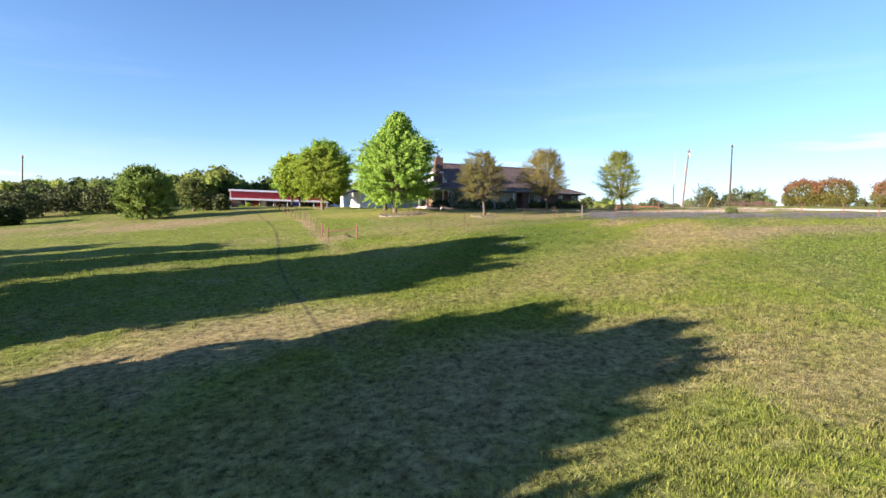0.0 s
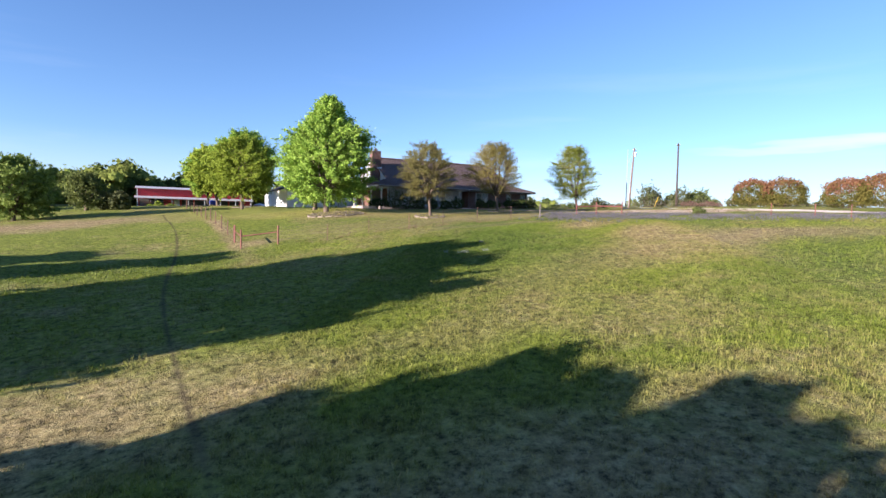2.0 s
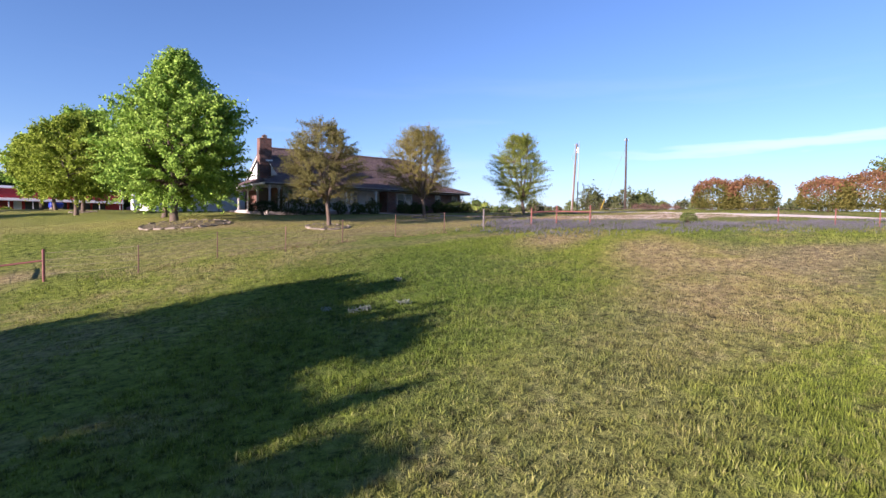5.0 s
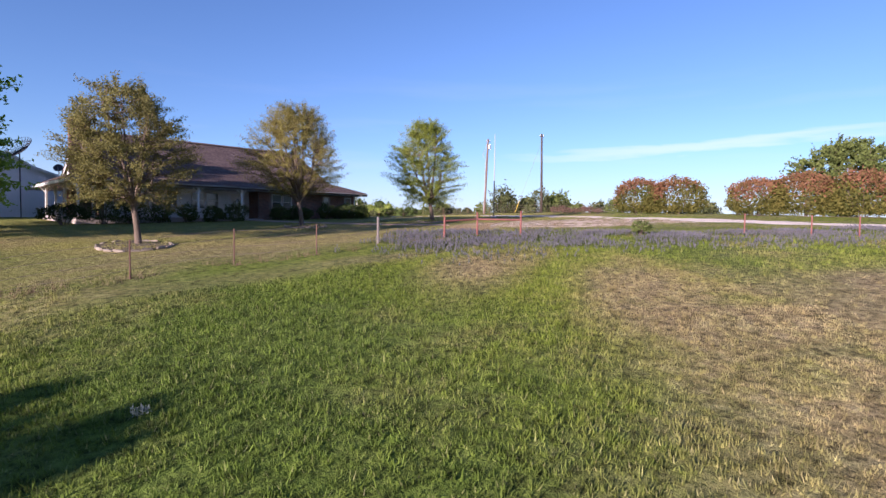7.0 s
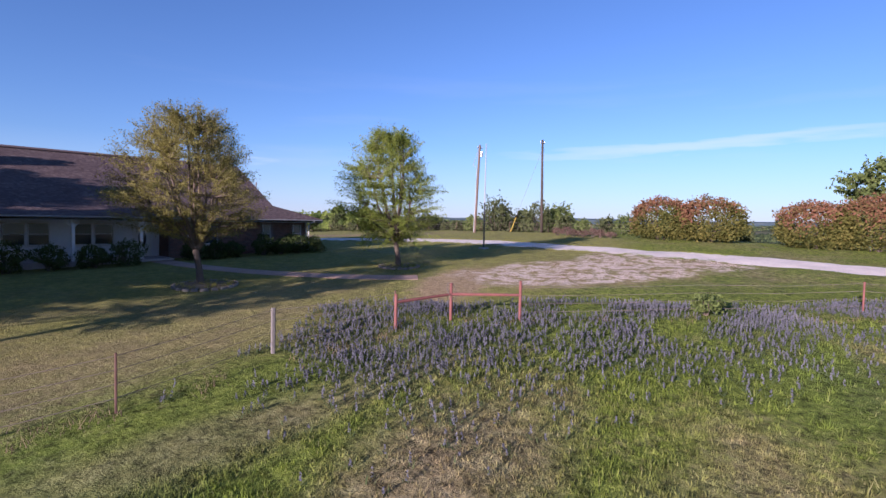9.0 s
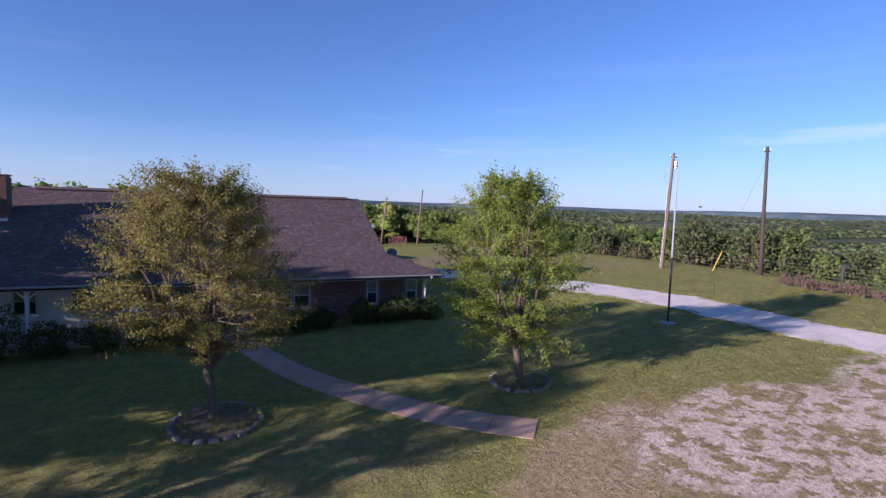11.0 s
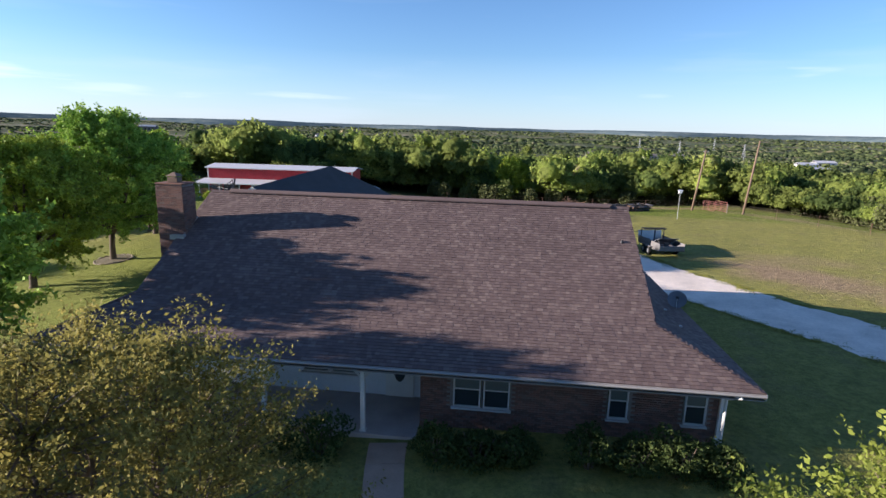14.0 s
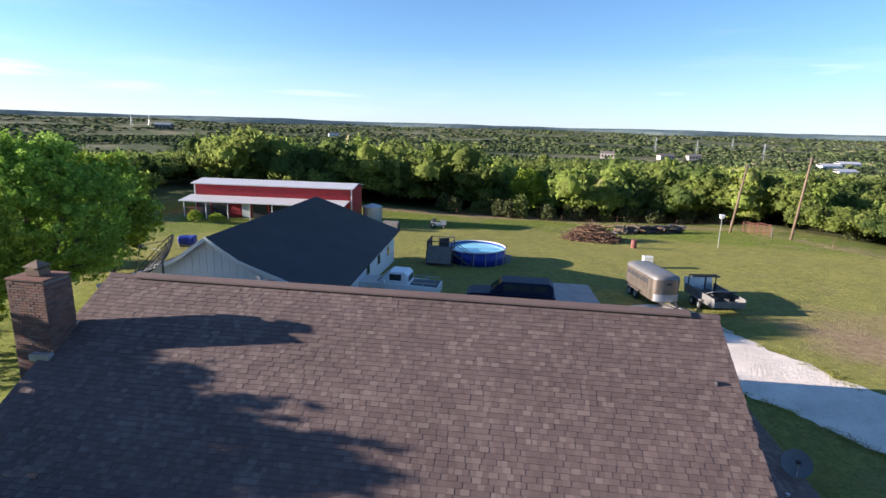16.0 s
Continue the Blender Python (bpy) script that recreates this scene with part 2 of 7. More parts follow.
def ground_colours(nt):
    """Grass tones over the whole ground, the same for the soil and for the blades on it."""
    fine = noise_of(nt, 2.6, 5.0, 0.7)
    green = ramp_of(nt, fine, FIELD_GREEN)
    dry = ramp_of(nt, fine, FIELD_DRY)
    big = noise_of(nt, 0.11, 5.0, 0.62)
    mid = noise_of(nt, 0.55, 4.0, 0.6)
    edge = noise_of(nt, 0.5, 6.0, 0.65)
    where = math_of(nt, "ADD", math_of(nt, "MULTIPLY", big, 0.65), math_of(nt, "ADD", math_of(nt, "MULTIPLY", mid, 0.35), math_of(nt, "MULTIPLY", noise_of(nt, 4.5, 3.0, 0.6), 0.30)))
    fac = nt.nodes.new("ShaderNodeMapRange")
    for k, v in (("From Min", 0.64), ("From Max", 0.86), ("To Min", 0.0), ("To Max", 0.85)):
        fac.inputs[k].default_value = v
    nt.links.new(where, fac.inputs["Value"])
    col = mix_of(nt, fac.outputs["Result"], green, dry)
    for x, y, rx, ry, turn, k in DRY_SPOTS:
        col = mix_of(nt, math_of(nt, "MULTIPLY", radial_mask(nt, x, y, rx, ry, turn, 0.6, 1.0, n=edge), k), col, dry)
    lush = ramp_of(nt, fine, [(0.3, (0.07, 0.118, 0.018)), (0.7, (0.135, 0.20, 0.034))])
    for x, y, rx, ry, turn, k in LUSH_SPOTS:
        col = mix_of(nt, math_of(nt, "MULTIPLY", radial_mask(nt, x, y, rx, ry, turn, 0.6, 1.0, n=edge), k), col, lush)
    # tufts: shade between them painted as darker hollows, with lighter, fresher crowns
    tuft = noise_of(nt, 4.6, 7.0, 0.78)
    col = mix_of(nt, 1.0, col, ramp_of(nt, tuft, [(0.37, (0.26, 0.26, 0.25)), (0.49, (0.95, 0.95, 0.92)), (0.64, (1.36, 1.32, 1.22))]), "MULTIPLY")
    # the mown lawn round the house
    lawn = ramp_of(nt, noise_of(nt, 1.6, 5.0, 0.7), [(0.3, (0.215, 0.205, 0.060)), (0.7, (0.385, 0.36, 0.108))])
    worn_lawn = noise_of(nt, 0.45, 6.0, 0.7)
    lawn = mix_of(nt, ramp_of(nt, worn_lawn, [(0.50, (0, 0, 0)), (0.68, (0.5, 0.5, 0.5))]), lawn, (0.25, 0.20, 0.105))
    speck = noise_of(nt, 5.5, 3.0, 0.7)
    lawn = mix_of(nt, 0.6, lawn, ramp_of(nt, speck, [(0.34, (0.5, 0.52, 0.5)), (0.62, (1.15, 1.12, 1.0))]), "MULTIPLY")
    col = mix_of(nt, math_of(nt, "MULTIPLY", radial_mask(nt, -4, 22, 44, 40.5, 0, 0.03, 0.02), 0.9), col, lawn)
    col = mix_of(nt, math_of(nt, "MULTIPLY", radial_mask(nt, -32, 14, 9.5, 15, 0, 0.4, 0.5, n=edge), 0.7), col, ramp_of(nt, fine, [(0.3, (0.14, 0.18, 0.03)), (0.7, (0.27, 0.31, 0.06))]))
    soil = ramp_of(nt, fine, [(0.3, (0.21, 0.145, 0.085)), (0.7, (0.43, 0.315, 0.19))])
    for x, y, rx, ry, turn, k in LAWN_DRY:
        col = mix_of(nt, math_of(nt, "MULTIPLY", radial_mask(nt, x, y, rx, ry, turn, 0.5, 0.9, n=edge), k), col, soil)
    # the cattle track down the slope
    g = nt.nodes.new("ShaderNodeNewGeometry")
    xyz = nt.nodes.new("ShaderNodeSeparateXYZ")
    nt.links.new(g.outputs["Position"], xyz.inputs["Vector"])
    wave = math_of(nt, "MULTIPLY", math_of(nt, "SINE", math_of(nt, "MULTIPLY", xyz.outputs["Y"], 0.14)), 0.45)
    off = math_of(nt, "ABSOLUTE", math_of(nt, "ADD", math_of(nt, "ADD", xyz.outputs["X"], wave), 43.3))
    off = math_of(nt, "ADD", off, math_of(nt, "MULTIPLY", math_of(nt, "SUBTRACT", mid, 0.5), 0.35))
    track = math_of(nt, "MULTIPLY", math_of(nt, "SUBTRACT", 0.14, off), 8.0, True)
    track = math_of(nt, "MULTIPLY", track, math_of(nt, "MULTIPLY", math_of(nt, "ADD", xyz.outputs["Y"], 52.0), 0.15, True))
    track = math_of(nt, "MULTIPLY", track, math_of(nt, "MULTIPLY", math_of(nt, "SUBTRACT", 14.0, xyz.outputs["Y"]), 0.2, True))
    col = mix_of(nt, math_of(nt, "MULTIPLY", track, 0.65), col, (0.07, 0.055, 0.036))
    return col


def ground_material():
    m, nt, p = material("pasture", 0.95, 0.0, 0.1)
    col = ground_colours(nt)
    fine = noise_of(nt, 3.0, 6.0, 0.75)
    # pale caliche showing through the grass beside the drive
    stone = ramp_of(nt, noise_of(nt, 6.0, 5.0, 0.7), [(0.3, (0.42, 0.30, 0.205)), (0.48, (0.74, 0.60, 0.46)), (0.66, (0.88, 0.74, 0.59))])
    straw = ramp_of(nt, noise_of(nt, 5.0, 5.0, 0.7), [(0.3, (0.26, 0.175, 0.095)), (0.7, (0.62, 0.45, 0.26))])
    blot = noise_of(nt, 1.35, 10.0, 0.74)
    bl = nt.nodes.new("ShaderNodeMapRange")
    for k, v in (("From Min", 0.50), ("From Max", 0.53), ("To Min", 1.0), ("To Max", 0.0)):
        bl.inputs[k].default_value = v
    nt.links.new(blot, bl.inputs["Value"])
    fringe = math_of(nt, "MAXIMUM", radial_mask(nt, -2.7, -14.4, 4.7, 1.5, 30, 0.25, 0.6, 1.2), math_of(nt, "MULTIPLY", radial_mask(nt, 6.0, -17.0, 9.4, 3.9, -16, 0.15, 0.5, 0.9), 0.6))
    col = mix_of(nt, math_of(nt, "MULTIPLY", fringe, 0.85), col, straw)
    patch = math_of(nt, "MULTIPLY", math_of(nt, "MAXIMUM", radial_mask(nt, 6.4, -16.9, 8.8, 3.6, -16, 0.10, 0.45, 0.6), radial_mask(nt, 13.0, -17.6, 4.5, 5.0, 0, 0.10, 0.4, 0.5)), bl.outputs["Result"])
    col = mix_of(nt, patch, col, stone)
    # far country: woods and pale fields
    far = ramp_of(nt, noise_of(nt, 0.012, 8.0, 0.72), [(0.3, (0.06, 0.08, 0.035)), (0.47, (0.10, 0.12, 0.05)), (0.56, (0.19, 0.18, 0.095)), (0.66, (0.30, 0.25, 0.16))])
    col = mix_of(nt, radial_mask(nt, -12, 2, 84, 84, 0, 0.05, 0.03), far, col)
    col = mix_of(nt, 1.0, col, (0.84, 0.84, 0.84), "MULTIPLY")
    nt.links.new(col, p.inputs["Base Color"])
    hump = math_of(nt, "ADD", fine, math_of(nt, "MULTIPLY", noise_of(nt, 14.0, 4.0, 0.7), 0.35))
    nt.links.new(bump_of(nt, hump, 1.0, 0.14), p.inputs["Normal"])
    return m


M_GROUND = ground_material()


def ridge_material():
    """Hills at the view's end, haze painted blue-grey and glowing, a few pale fields."""
    m, nt, p = material("hazed_hills", 1.0, 0.0, 0.0)
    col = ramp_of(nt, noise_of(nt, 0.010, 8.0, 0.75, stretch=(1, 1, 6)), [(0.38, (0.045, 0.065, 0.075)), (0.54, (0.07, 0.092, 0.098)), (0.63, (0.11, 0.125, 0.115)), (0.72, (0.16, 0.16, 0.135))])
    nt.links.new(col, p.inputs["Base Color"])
    # the painted haze also glows a little of itself
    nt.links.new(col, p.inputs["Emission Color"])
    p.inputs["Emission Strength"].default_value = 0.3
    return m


M_RIDGE = ridge_material()


def grass_material():
    m, nt, p = material("grass_blades", 0.7, 0.0, 0.15)
    ge = nt.nodes.new("ShaderNodeNewGeometry")
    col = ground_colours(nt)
    straw = math_of(nt, "MULTIPLY", math_of(nt, "GREATER_THAN", ge.outputs["Random Per Island"], 0.9), 0.22)
    col = mix_of(nt, 1.0, col, ramp_of(nt, ge.outputs["Random Per Island"], [(0.0, (0.70, 0.76, 0.62)), (0.8, (1.04, 1.05, 0.92)), (1.0, (1.1, 1.07, 0.98))]), "MULTIPLY")
    col = mix_of(nt, straw, col, (0.42, 0.35, 0.22))
    nt.links.new(col, p.inputs["Base Color"])
    tr = nt.nodes.new("ShaderNodeBsdfTranslucent")
    nt.links.new(col, tr.inputs["Color"])
    mx = nt.nodes.new("ShaderNodeMixShader")
    mx.inputs["Fac"].default_value = 0.3
    out = nt.nodes["Material Output"]
    nt.links.new(p.outputs["BSDF"], mx.inputs[1])
    nt.links.new(tr.outputs["BSDF"], mx.inputs[2])
    nt.links.new(mx.outputs["Shader"], out.inputs["Surface"])
    return m


M_GRASS = grass_material()
M_SHINGLE = pieces("asphalt_shingle", [(0.0, (0.138, 0.0955, 0.0882)), (0.35, (0.155, 0.108, 0.099)), (0.7, (0.178, 0.126, 0.114)), (0.9, (0.201, 0.145, 0.128)), (1.0, (0.235, 0.174, 0.152))], 0.9, 45.0)
M_SHINGLE_DARK = pieces("dark_shingle", [(0.0, (0.04, 0.04, 0.045)), (1.0, (0.075, 0.073, 0.078))], 0.9, 90.0)
M_BRICK = pieces("red_brick", [(0.0, (0.15, 0.098, 0.082)), (0.4, (0.215, 0.120, 0.094)), (0.75, (0.285, 0.150, 0.114)), (1.0, (0.215, 0.155, 0.132))], 0.88, 55.0)
M_MORTAR = worn("mortar", (0.21, 0.18, 0.165), 0.2, 3.0, 80.0)
M_SIDING = worn("white_siding", (0.66, 0.67, 0.68), 0.08, 1.5, 30.0, 0.6)
M_WHITE = worn("white_paint", (0.66, 0.64, 0.60), 0.08, 2.0, 40.0, 0.5)
# front eave trim: shade put into the colour, darker than the white sides
M_TRIM_SHADED = worn("soffit", (0.33, 0.31, 0.29), 0.1, 2.0, 30.0, 0.7)
M_CONCRETE = worn("concrete", (0.40, 0.335, 0.30), 0.22, 1.2, 40.0, 0.9)
M_WALK = worn("garden_walk_concrete", (0.40, 0.26, 0.185), 0.22, 1.6, 30.0, 0.92, bump=0.5)
M_FRAME = worn("pale_window_frame", (0.55, 0.53, 0.50), 0.15, 2.0, 30.0, 0.6)
M_YELLOW = worn("yellow_plastic_guard", (0.60, 0.42, 0.04), 0.12, 2.0, 20.0, 0.5)
# near-black brown wood of the pole by the east fence
M_DARK_POLE = worn("dark_pole_wood", (0.062, 0.045, 0.034), 0.3, 2.0, 30.0, 0.9, stretch=(1, 1, 0.1))
M_CALICHE = worn("caliche_drive", (0.70, 0.60, 0.51), 0.24, 0.7, 9.0, 0.95, bump=1.0, depth=0.05)
M_BARK = worn("bark", (0.115, 0.085, 0.062), 0.4, 3.0, 25.0, 0.95, bump=1.0, depth=0.03, stretch=(1, 1, 0.25))
M_BARK_GREY = worn("grey_bark", (0.19, 0.165, 0.14), 0.4, 3.0, 25.0, 0.95, bump=1.0, depth=0.03, stretch=(1, 1, 0.25))
M_LEAF_MAPLE = foliage("bright_green_leaf", [(0.0, (0.0958, 0.179, 0.0254)), (0.5, (0.232, 0.371, 0.0537)), (1.0, (0.398, 0.531, 0.102))], 0.24)
M_LEAF_YELLOW = foliage("yellow_green_leaf", [(0.0, (0.119, 0.167, 0.0173)), (0.5, (0.232, 0.302, 0.0324)), (1.0, (0.356, 0.432, 0.0648))], 0.18)
M_LEAF_BRONZE = foliage("olive_bronze_leaf", [(0.0, (0.10, 0.09, 0.032)), (0.5, (0.185, 0.17, 0.055)), (1.0, (0.29, 0.28, 0.10))], 0.42)
M_LEAF_OLIVE = foliage("olive_green_leaf", [(0.0, (0.108, 0.0972, 0.029)), (0.5, (0.235, 0.207, 0.0562)), (1.0, (0.378, 0.331, 0.101))], 0.44)
M_LEAF_OAK = foliage("fresh_oak_leaf", [(0.0, (0.123, 0.147, 0.0251)), (0.5, (0.231, 0.273, 0.047)), (1.0, (0.378, 0.415, 0.094))], 0.48)
M_LEAF_CEDAR = foliage("cedar_leaf", [(0.0, (0.0375, 0.0462, 0.0175)), (0.5, (0.0725, 0.085, 0.0312)), (1.0, (0.125, 0.135, 0.0525))], 0.12)
M_LEAF_JUNIPER = foliage("juniper_leaf", [(0.0, (0.06, 0.08, 0.026)), (0.5, (0.115, 0.145, 0.040)), (1.0, (0.20, 0.235, 0.07))], 0.28)
M_LEAF_DARK = foliage("dark_shrub_leaf", [(0.0, (0.015, 0.028, 0.010)), (0.6, (0.035, 0.055, 0.016)), (1.0, (0.06, 0.085, 0.025))], 0.2)
M_LEAF_SHRUB = foliage("loose_shrub_leaf", [(0.0, (0.025, 0.04, 0.013)), (0.6, (0.06, 0.085, 0.022)), (1.0, (0.13, 0.155, 0.045))], 0.25, 0.9)
M_LEAF_RED = foliage("red_tip_leaf", [(0.0, (0.11, 0.10, 0.03)), (0.35, (0.19, 0.12, 0.05)), (0.65, (0.25, 0.115, 0.065)), (1.0, (0.30, 0.135, 0.085))], 0.35, 0.22)
M_WOODS_DARK = canopy("cedar_woods_leaf", [(0.0, (0.079, 0.113, 0.0406)), (0.5, (0.135, 0.193, 0.0587)), (1.0, (0.225, 0.293, 0.0859))])
M_WOODS = canopy("woods_leaf", [(0.0, (0.114, 0.152, 0.0446)), (0.25, (0.197, 0.24, 0.0685)), (0.5, (0.295, 0.353, 0.0945)), (0.75, (0.361, 0.456, 0.103)), (0.9, (0.476, 0.528, 0.145)), (1.0, (0.361, 0.321, 0.188))])
M_WOODS_MIDDLE = canopy("middle_woods_leaf", [(0.0, (0.085, 0.11, 0.048)), (0.35, (0.15, 0.185, 0.066)), (0.6, (0.215, 0.26, 0.082)), (0.85, (0.29, 0.335, 0.11)), (1.0, (0.30, 0.28, 0.16))], 0.12, 2.5, patch=0.011)
# distant woods: haze mixed into the leaf colours as a greyer, bluer green
M_WOODS_FAR = canopy("hazed_woods_leaf", [(0.0, (0.035, 0.05, 0.032)), (0.35, (0.065, 0.09, 0.048)), (0.6, (0.12, 0.155, 0.07)), (0.85, (0.19, 0.225, 0.095)), (1.0, (0.24, 0.225, 0.15))], 0.07, 0.7, patch=0.006)
M_LEAF_GREENHEDGE = foliage("hedge_leaf", [(0.0, (0.05, 0.06, 0.014)), (0.5, (0.13, 0.125, 0.03)), (1.0, (0.24, 0.20, 0.055))], 0.35, 0.5)
M_FLOWER = foliage("bluebonnet", [(0.0, (0.0884, 0.0884, 0.101)), (0.5, (0.145, 0.139, 0.161)), (0.85, (0.21, 0.201, 0.209)), (1.0, (0.258, 0.25, 0.224))], 0.3, 0.5)
M_LEAF_SILVER = foliage("silvery_leaf", [(0.0, (0.121, 0.144, 0.104)), (0.5, (0.209, 0.24, 0.187)), (1.0, (0.286, 0.324, 0.26))], 0.2, 0.9)
M_LEAF_FIELD = foliage("field_tree_leaf", [(0.0, (0.075, 0.115, 0.026)), (0.5, (0.17, 0.24, 0.05)), (1.0, (0.29, 0.37, 0.085))], 0.22)
M_LEAF_DRY = foliage("dry_reddish_leaf", [(0.0, (0.08, 0.065, 0.045)), (0.5, (0.17, 0.10, 0.075)), (1.0, (0.26, 0.19, 0.15))], 0.3, 0.5)
M_WEED = foliage("dry_weed", [(0.0, (0.12, 0.085, 0.05)), (1.0, (0.30, 0.22, 0.13))], 0.3)
M_STEM = foliage("flower_stem", [(0.0, (0.05, 0.075, 0.025)), (1.0, (0.11, 0.14, 0.05))], 0.3)
M_GLASS, _nt, _p = material("window_glass", 0.06, 0.0, 0.8)
_p.inputs["Base Color"].default_value = (0.03, 0.04, 0.045, 1)
M_BLIND, _nt, _p = material("blind_behind_glass", 0.12, 0.0, 0.7)
_p.inputs["Base Color"].default_value = (0.13, 0.15, 0.14, 1)
M_RED = worn("red_metal_siding", (0.42, 0.035, 0.04), 0.2, 1.0, 20.0, 0.5)
M_ROOF_METAL = worn("white_roof_metal", (0.56, 0.54, 0.54), 0.08, 0.6, 12.0, 0.45)
M_WOOD_POLE = worn("weathered_pole_wood", (0.17, 0.115, 0.08), 0.3, 2.0, 30.0, 0.9, stretch=(1, 1, 0.1))
M_GREY_WOOD = worn("grey_wood", (0.16, 0.14, 0.125), 0.3, 2.0, 30.0, 0.9)
M_OLD_WOOD = worn("dark_weathered_boards", (0.085, 0.075, 0.075), 0.3, 2.0, 25.0, 0.9)
M_DARK = worn("dark_metal", (0.035, 0.035, 0.04), 0.3, 2.0, 30.0, 0.5)
M_RUST = worn("rusty_red_steel", (0.19, 0.068, 0.055), 0.35, 3.0, 30.0, 0.75)
M_POST = worn("rusty_t_post", (0.12, 0.06, 0.045), 0.3, 4.0, 40.0, 0.8)
M_WIRE = worn("fence_wire", (0.16, 0.12, 0.10), 0.2, 4.0, 40.0, 0.6)
M_STEEL = worn("galvanised_steel", (0.50, 0.50, 0.50), 0.15, 2.0, 20.0, 0.4, 0.6)
M_STONE = worn("edging_stone", (0.235, 0.195, 0.15), 0.35, 3.0, 25.0, 0.9, bump=0.8, depth=0.02)
M_MULCH = worn("mulch", (0.14, 0.115, 0.065), 0.4, 5.0, 30.0, 0.95, bump=1.0, depth=0.05)
M_BLUE = worn("pool_liner_blue", (0.012, 0.03, 0.26), 0.15, 1.0, 20.0, 0.45)
M_WATER, _nt, _p = material("pool_water", 0.08, 0.0, 0.6)
_p.inputs["Base Color"].default_value = (0.25, 0.58, 0.68, 1)
_nt.links.new(bump_of(_nt, noise_of(_nt, 3.0, 3.0), 0.15, 0.02), _p.inputs["Normal"])
M_CAR_WHITE = worn("white_car_paint", (0.72, 0.73, 0.74), 0.04, 1.0, 10.0, 0.25, 0.0, 0.0)
M_CAR_BLUE = worn("dark_blue_car_paint", (0.010, 0.014, 0.040), 0.1, 1.0, 10.0, 0.5, 0.0, 0.0, spec=0.18)
M_DISH = worn("grey_dish_paint", (0.14, 0.15, 0.165), 0.15, 2.0, 20.0, 0.5)
M_TRAILER = worn("weathered_trailer_steel", (0.20, 0.19, 0.185), 0.25, 2.0, 20.0, 0.55, 0.4)
M_TYRE = worn("tyre_rubber", (0.02, 0.02, 0.02), 0.2, 3.0, 30.0, 0.9)
M_ALU = worn("brushed_aluminium", (0.25, 0.205, 0.17), 0.25, 1.5, 20.0, 0.38, 0.75, 0.1)
M_BROWN = worn("dead_brush", (0.15, 0.085, 0.055), 0.4, 2.0, 20.0, 0.95)


# ---- building helpers ----
def mesh_of(name, verts, faces):
    me = bpy.data.meshes.new(name)
    me.from_pydata([tuple(v) for v in verts], [], [tuple(f) for f in faces])
    return me


def quads_of(name, verts, n=4):
    """A mesh of loose faces: verts is an array of (faces * n, 3)."""
    count = len(verts) // n
    me = bpy.data.meshes.new(name)
    me.vertices.add(len(verts))
    me.vertices.foreach_set("co", np.asarray(verts, dtype=np.float32).ravel())
    me.loops.add(len(verts))
    me.loops.foreach_set("vertex_index", np.arange(len(verts), dtype=np.int32))
    me.polygons.add(count)
    me.polygons.foreach_set("loop_start", np.arange(0, len(verts), n, dtype=np.int32))
    me.update(calc_edges=True)
    return me


def thing(name, x, y, z, label, category, group="", turn=0.0):
    ob = new(name)
    ob.matrix_world = pose(x, y, z, 0, 0, turn)
    return tagged(ob, label, category, group)


def put(name, me, mat, parent=None, label="", smooth=False):
    """Links a mesh as one object, under a thing or a part."""
    if isinstance(me, bmesh.types.BMesh):
        bm = me
        me = bpy.data.meshes.new(name)
        bmesh.ops.recalc_face_normals(bm, faces=bm.faces)
        bm.to_mesh(me)
        bm.free()
    if mat and not me.materials:
        me.materials.append(mat)
    if smooth:
        me.polygons.foreach_set("use_smooth", [True] * len(me.polygons))
    ob = new(name, me)
    ob.parent = parent
    if label:
        ob["label"] = label
    return ob


def setting(ob, label, category):
    return tagged(ob, label, category, kind="structure")


def box(bm, x0, y0, z0, x1, y1, z1, bevel=0.0, m=None):
    """A box into bm, with its edges broken."""
    made = bmesh.ops.create_cube(bm, size=1.0)["verts"]
    bmesh.ops.scale(bm, vec=(x1 - x0, y1 - y0, z1 - z0), verts=made)
    bmesh.ops.translate(bm, vec=((x0 + x1) / 2, (y0 + y1) / 2, (z0 + z1) / 2), verts=made)
    if m:
        bmesh.ops.transform(bm, matrix=m, verts=made)
    if bevel:
        edges = list({e for v in made for e in v.link_edges})
        bmesh.ops.bevel(bm, geom=edges, offset=bevel, segments=1, affect="EDGES", profile=0.5)
    return bm


def block(*a, **k):
    return box(bmesh.new(), *a, **k)


def tube(verts, faces, path, radii, sides=6):
    """A tapered round bar along a path, added to lists of verts and faces."""
    start = len(verts)
    path = [Vector(p) for p in path]
    for i, p in enumerate(path):
        way = (path[min(i + 1, len(path) - 1)] - path[max(i - 1, 0)]).normalized()
        side = way.cross(Vector((0.31, 0.95, 0.02))).normalized()
        up = side.cross(way)
        for k in range(sides):
            a = 2 * math.pi * k / sides
            verts.append(p + (side * math.cos(a) + up * math.sin(a)) * radii[i])
    for i in range(len(path) - 1):
        for k in range(sides):
            a, b = start + i * sides + k, start + i * sides + (k + 1) % sides
            faces.append((a, b, b + sides, a + sides))
    faces.append(tuple(start + k for k in reversed(range(sides))))
    faces.append(tuple(start + (len(path) - 1) * sides + k for k in range(sides)))


def rods(name, paths, radius, mat, parent=None, label="", sides=6):
    v, f = [], []
    for p in paths:
        tube(v, f, p, [radius] * len(p), sides)
    return put(name, mesh_of(name, v, f), mat, parent, label)


def smooth01(a, b, v):
    u = np.clip((v - a) / (b - a), 0, 1)
    return u * u * (3 - 2 * u)


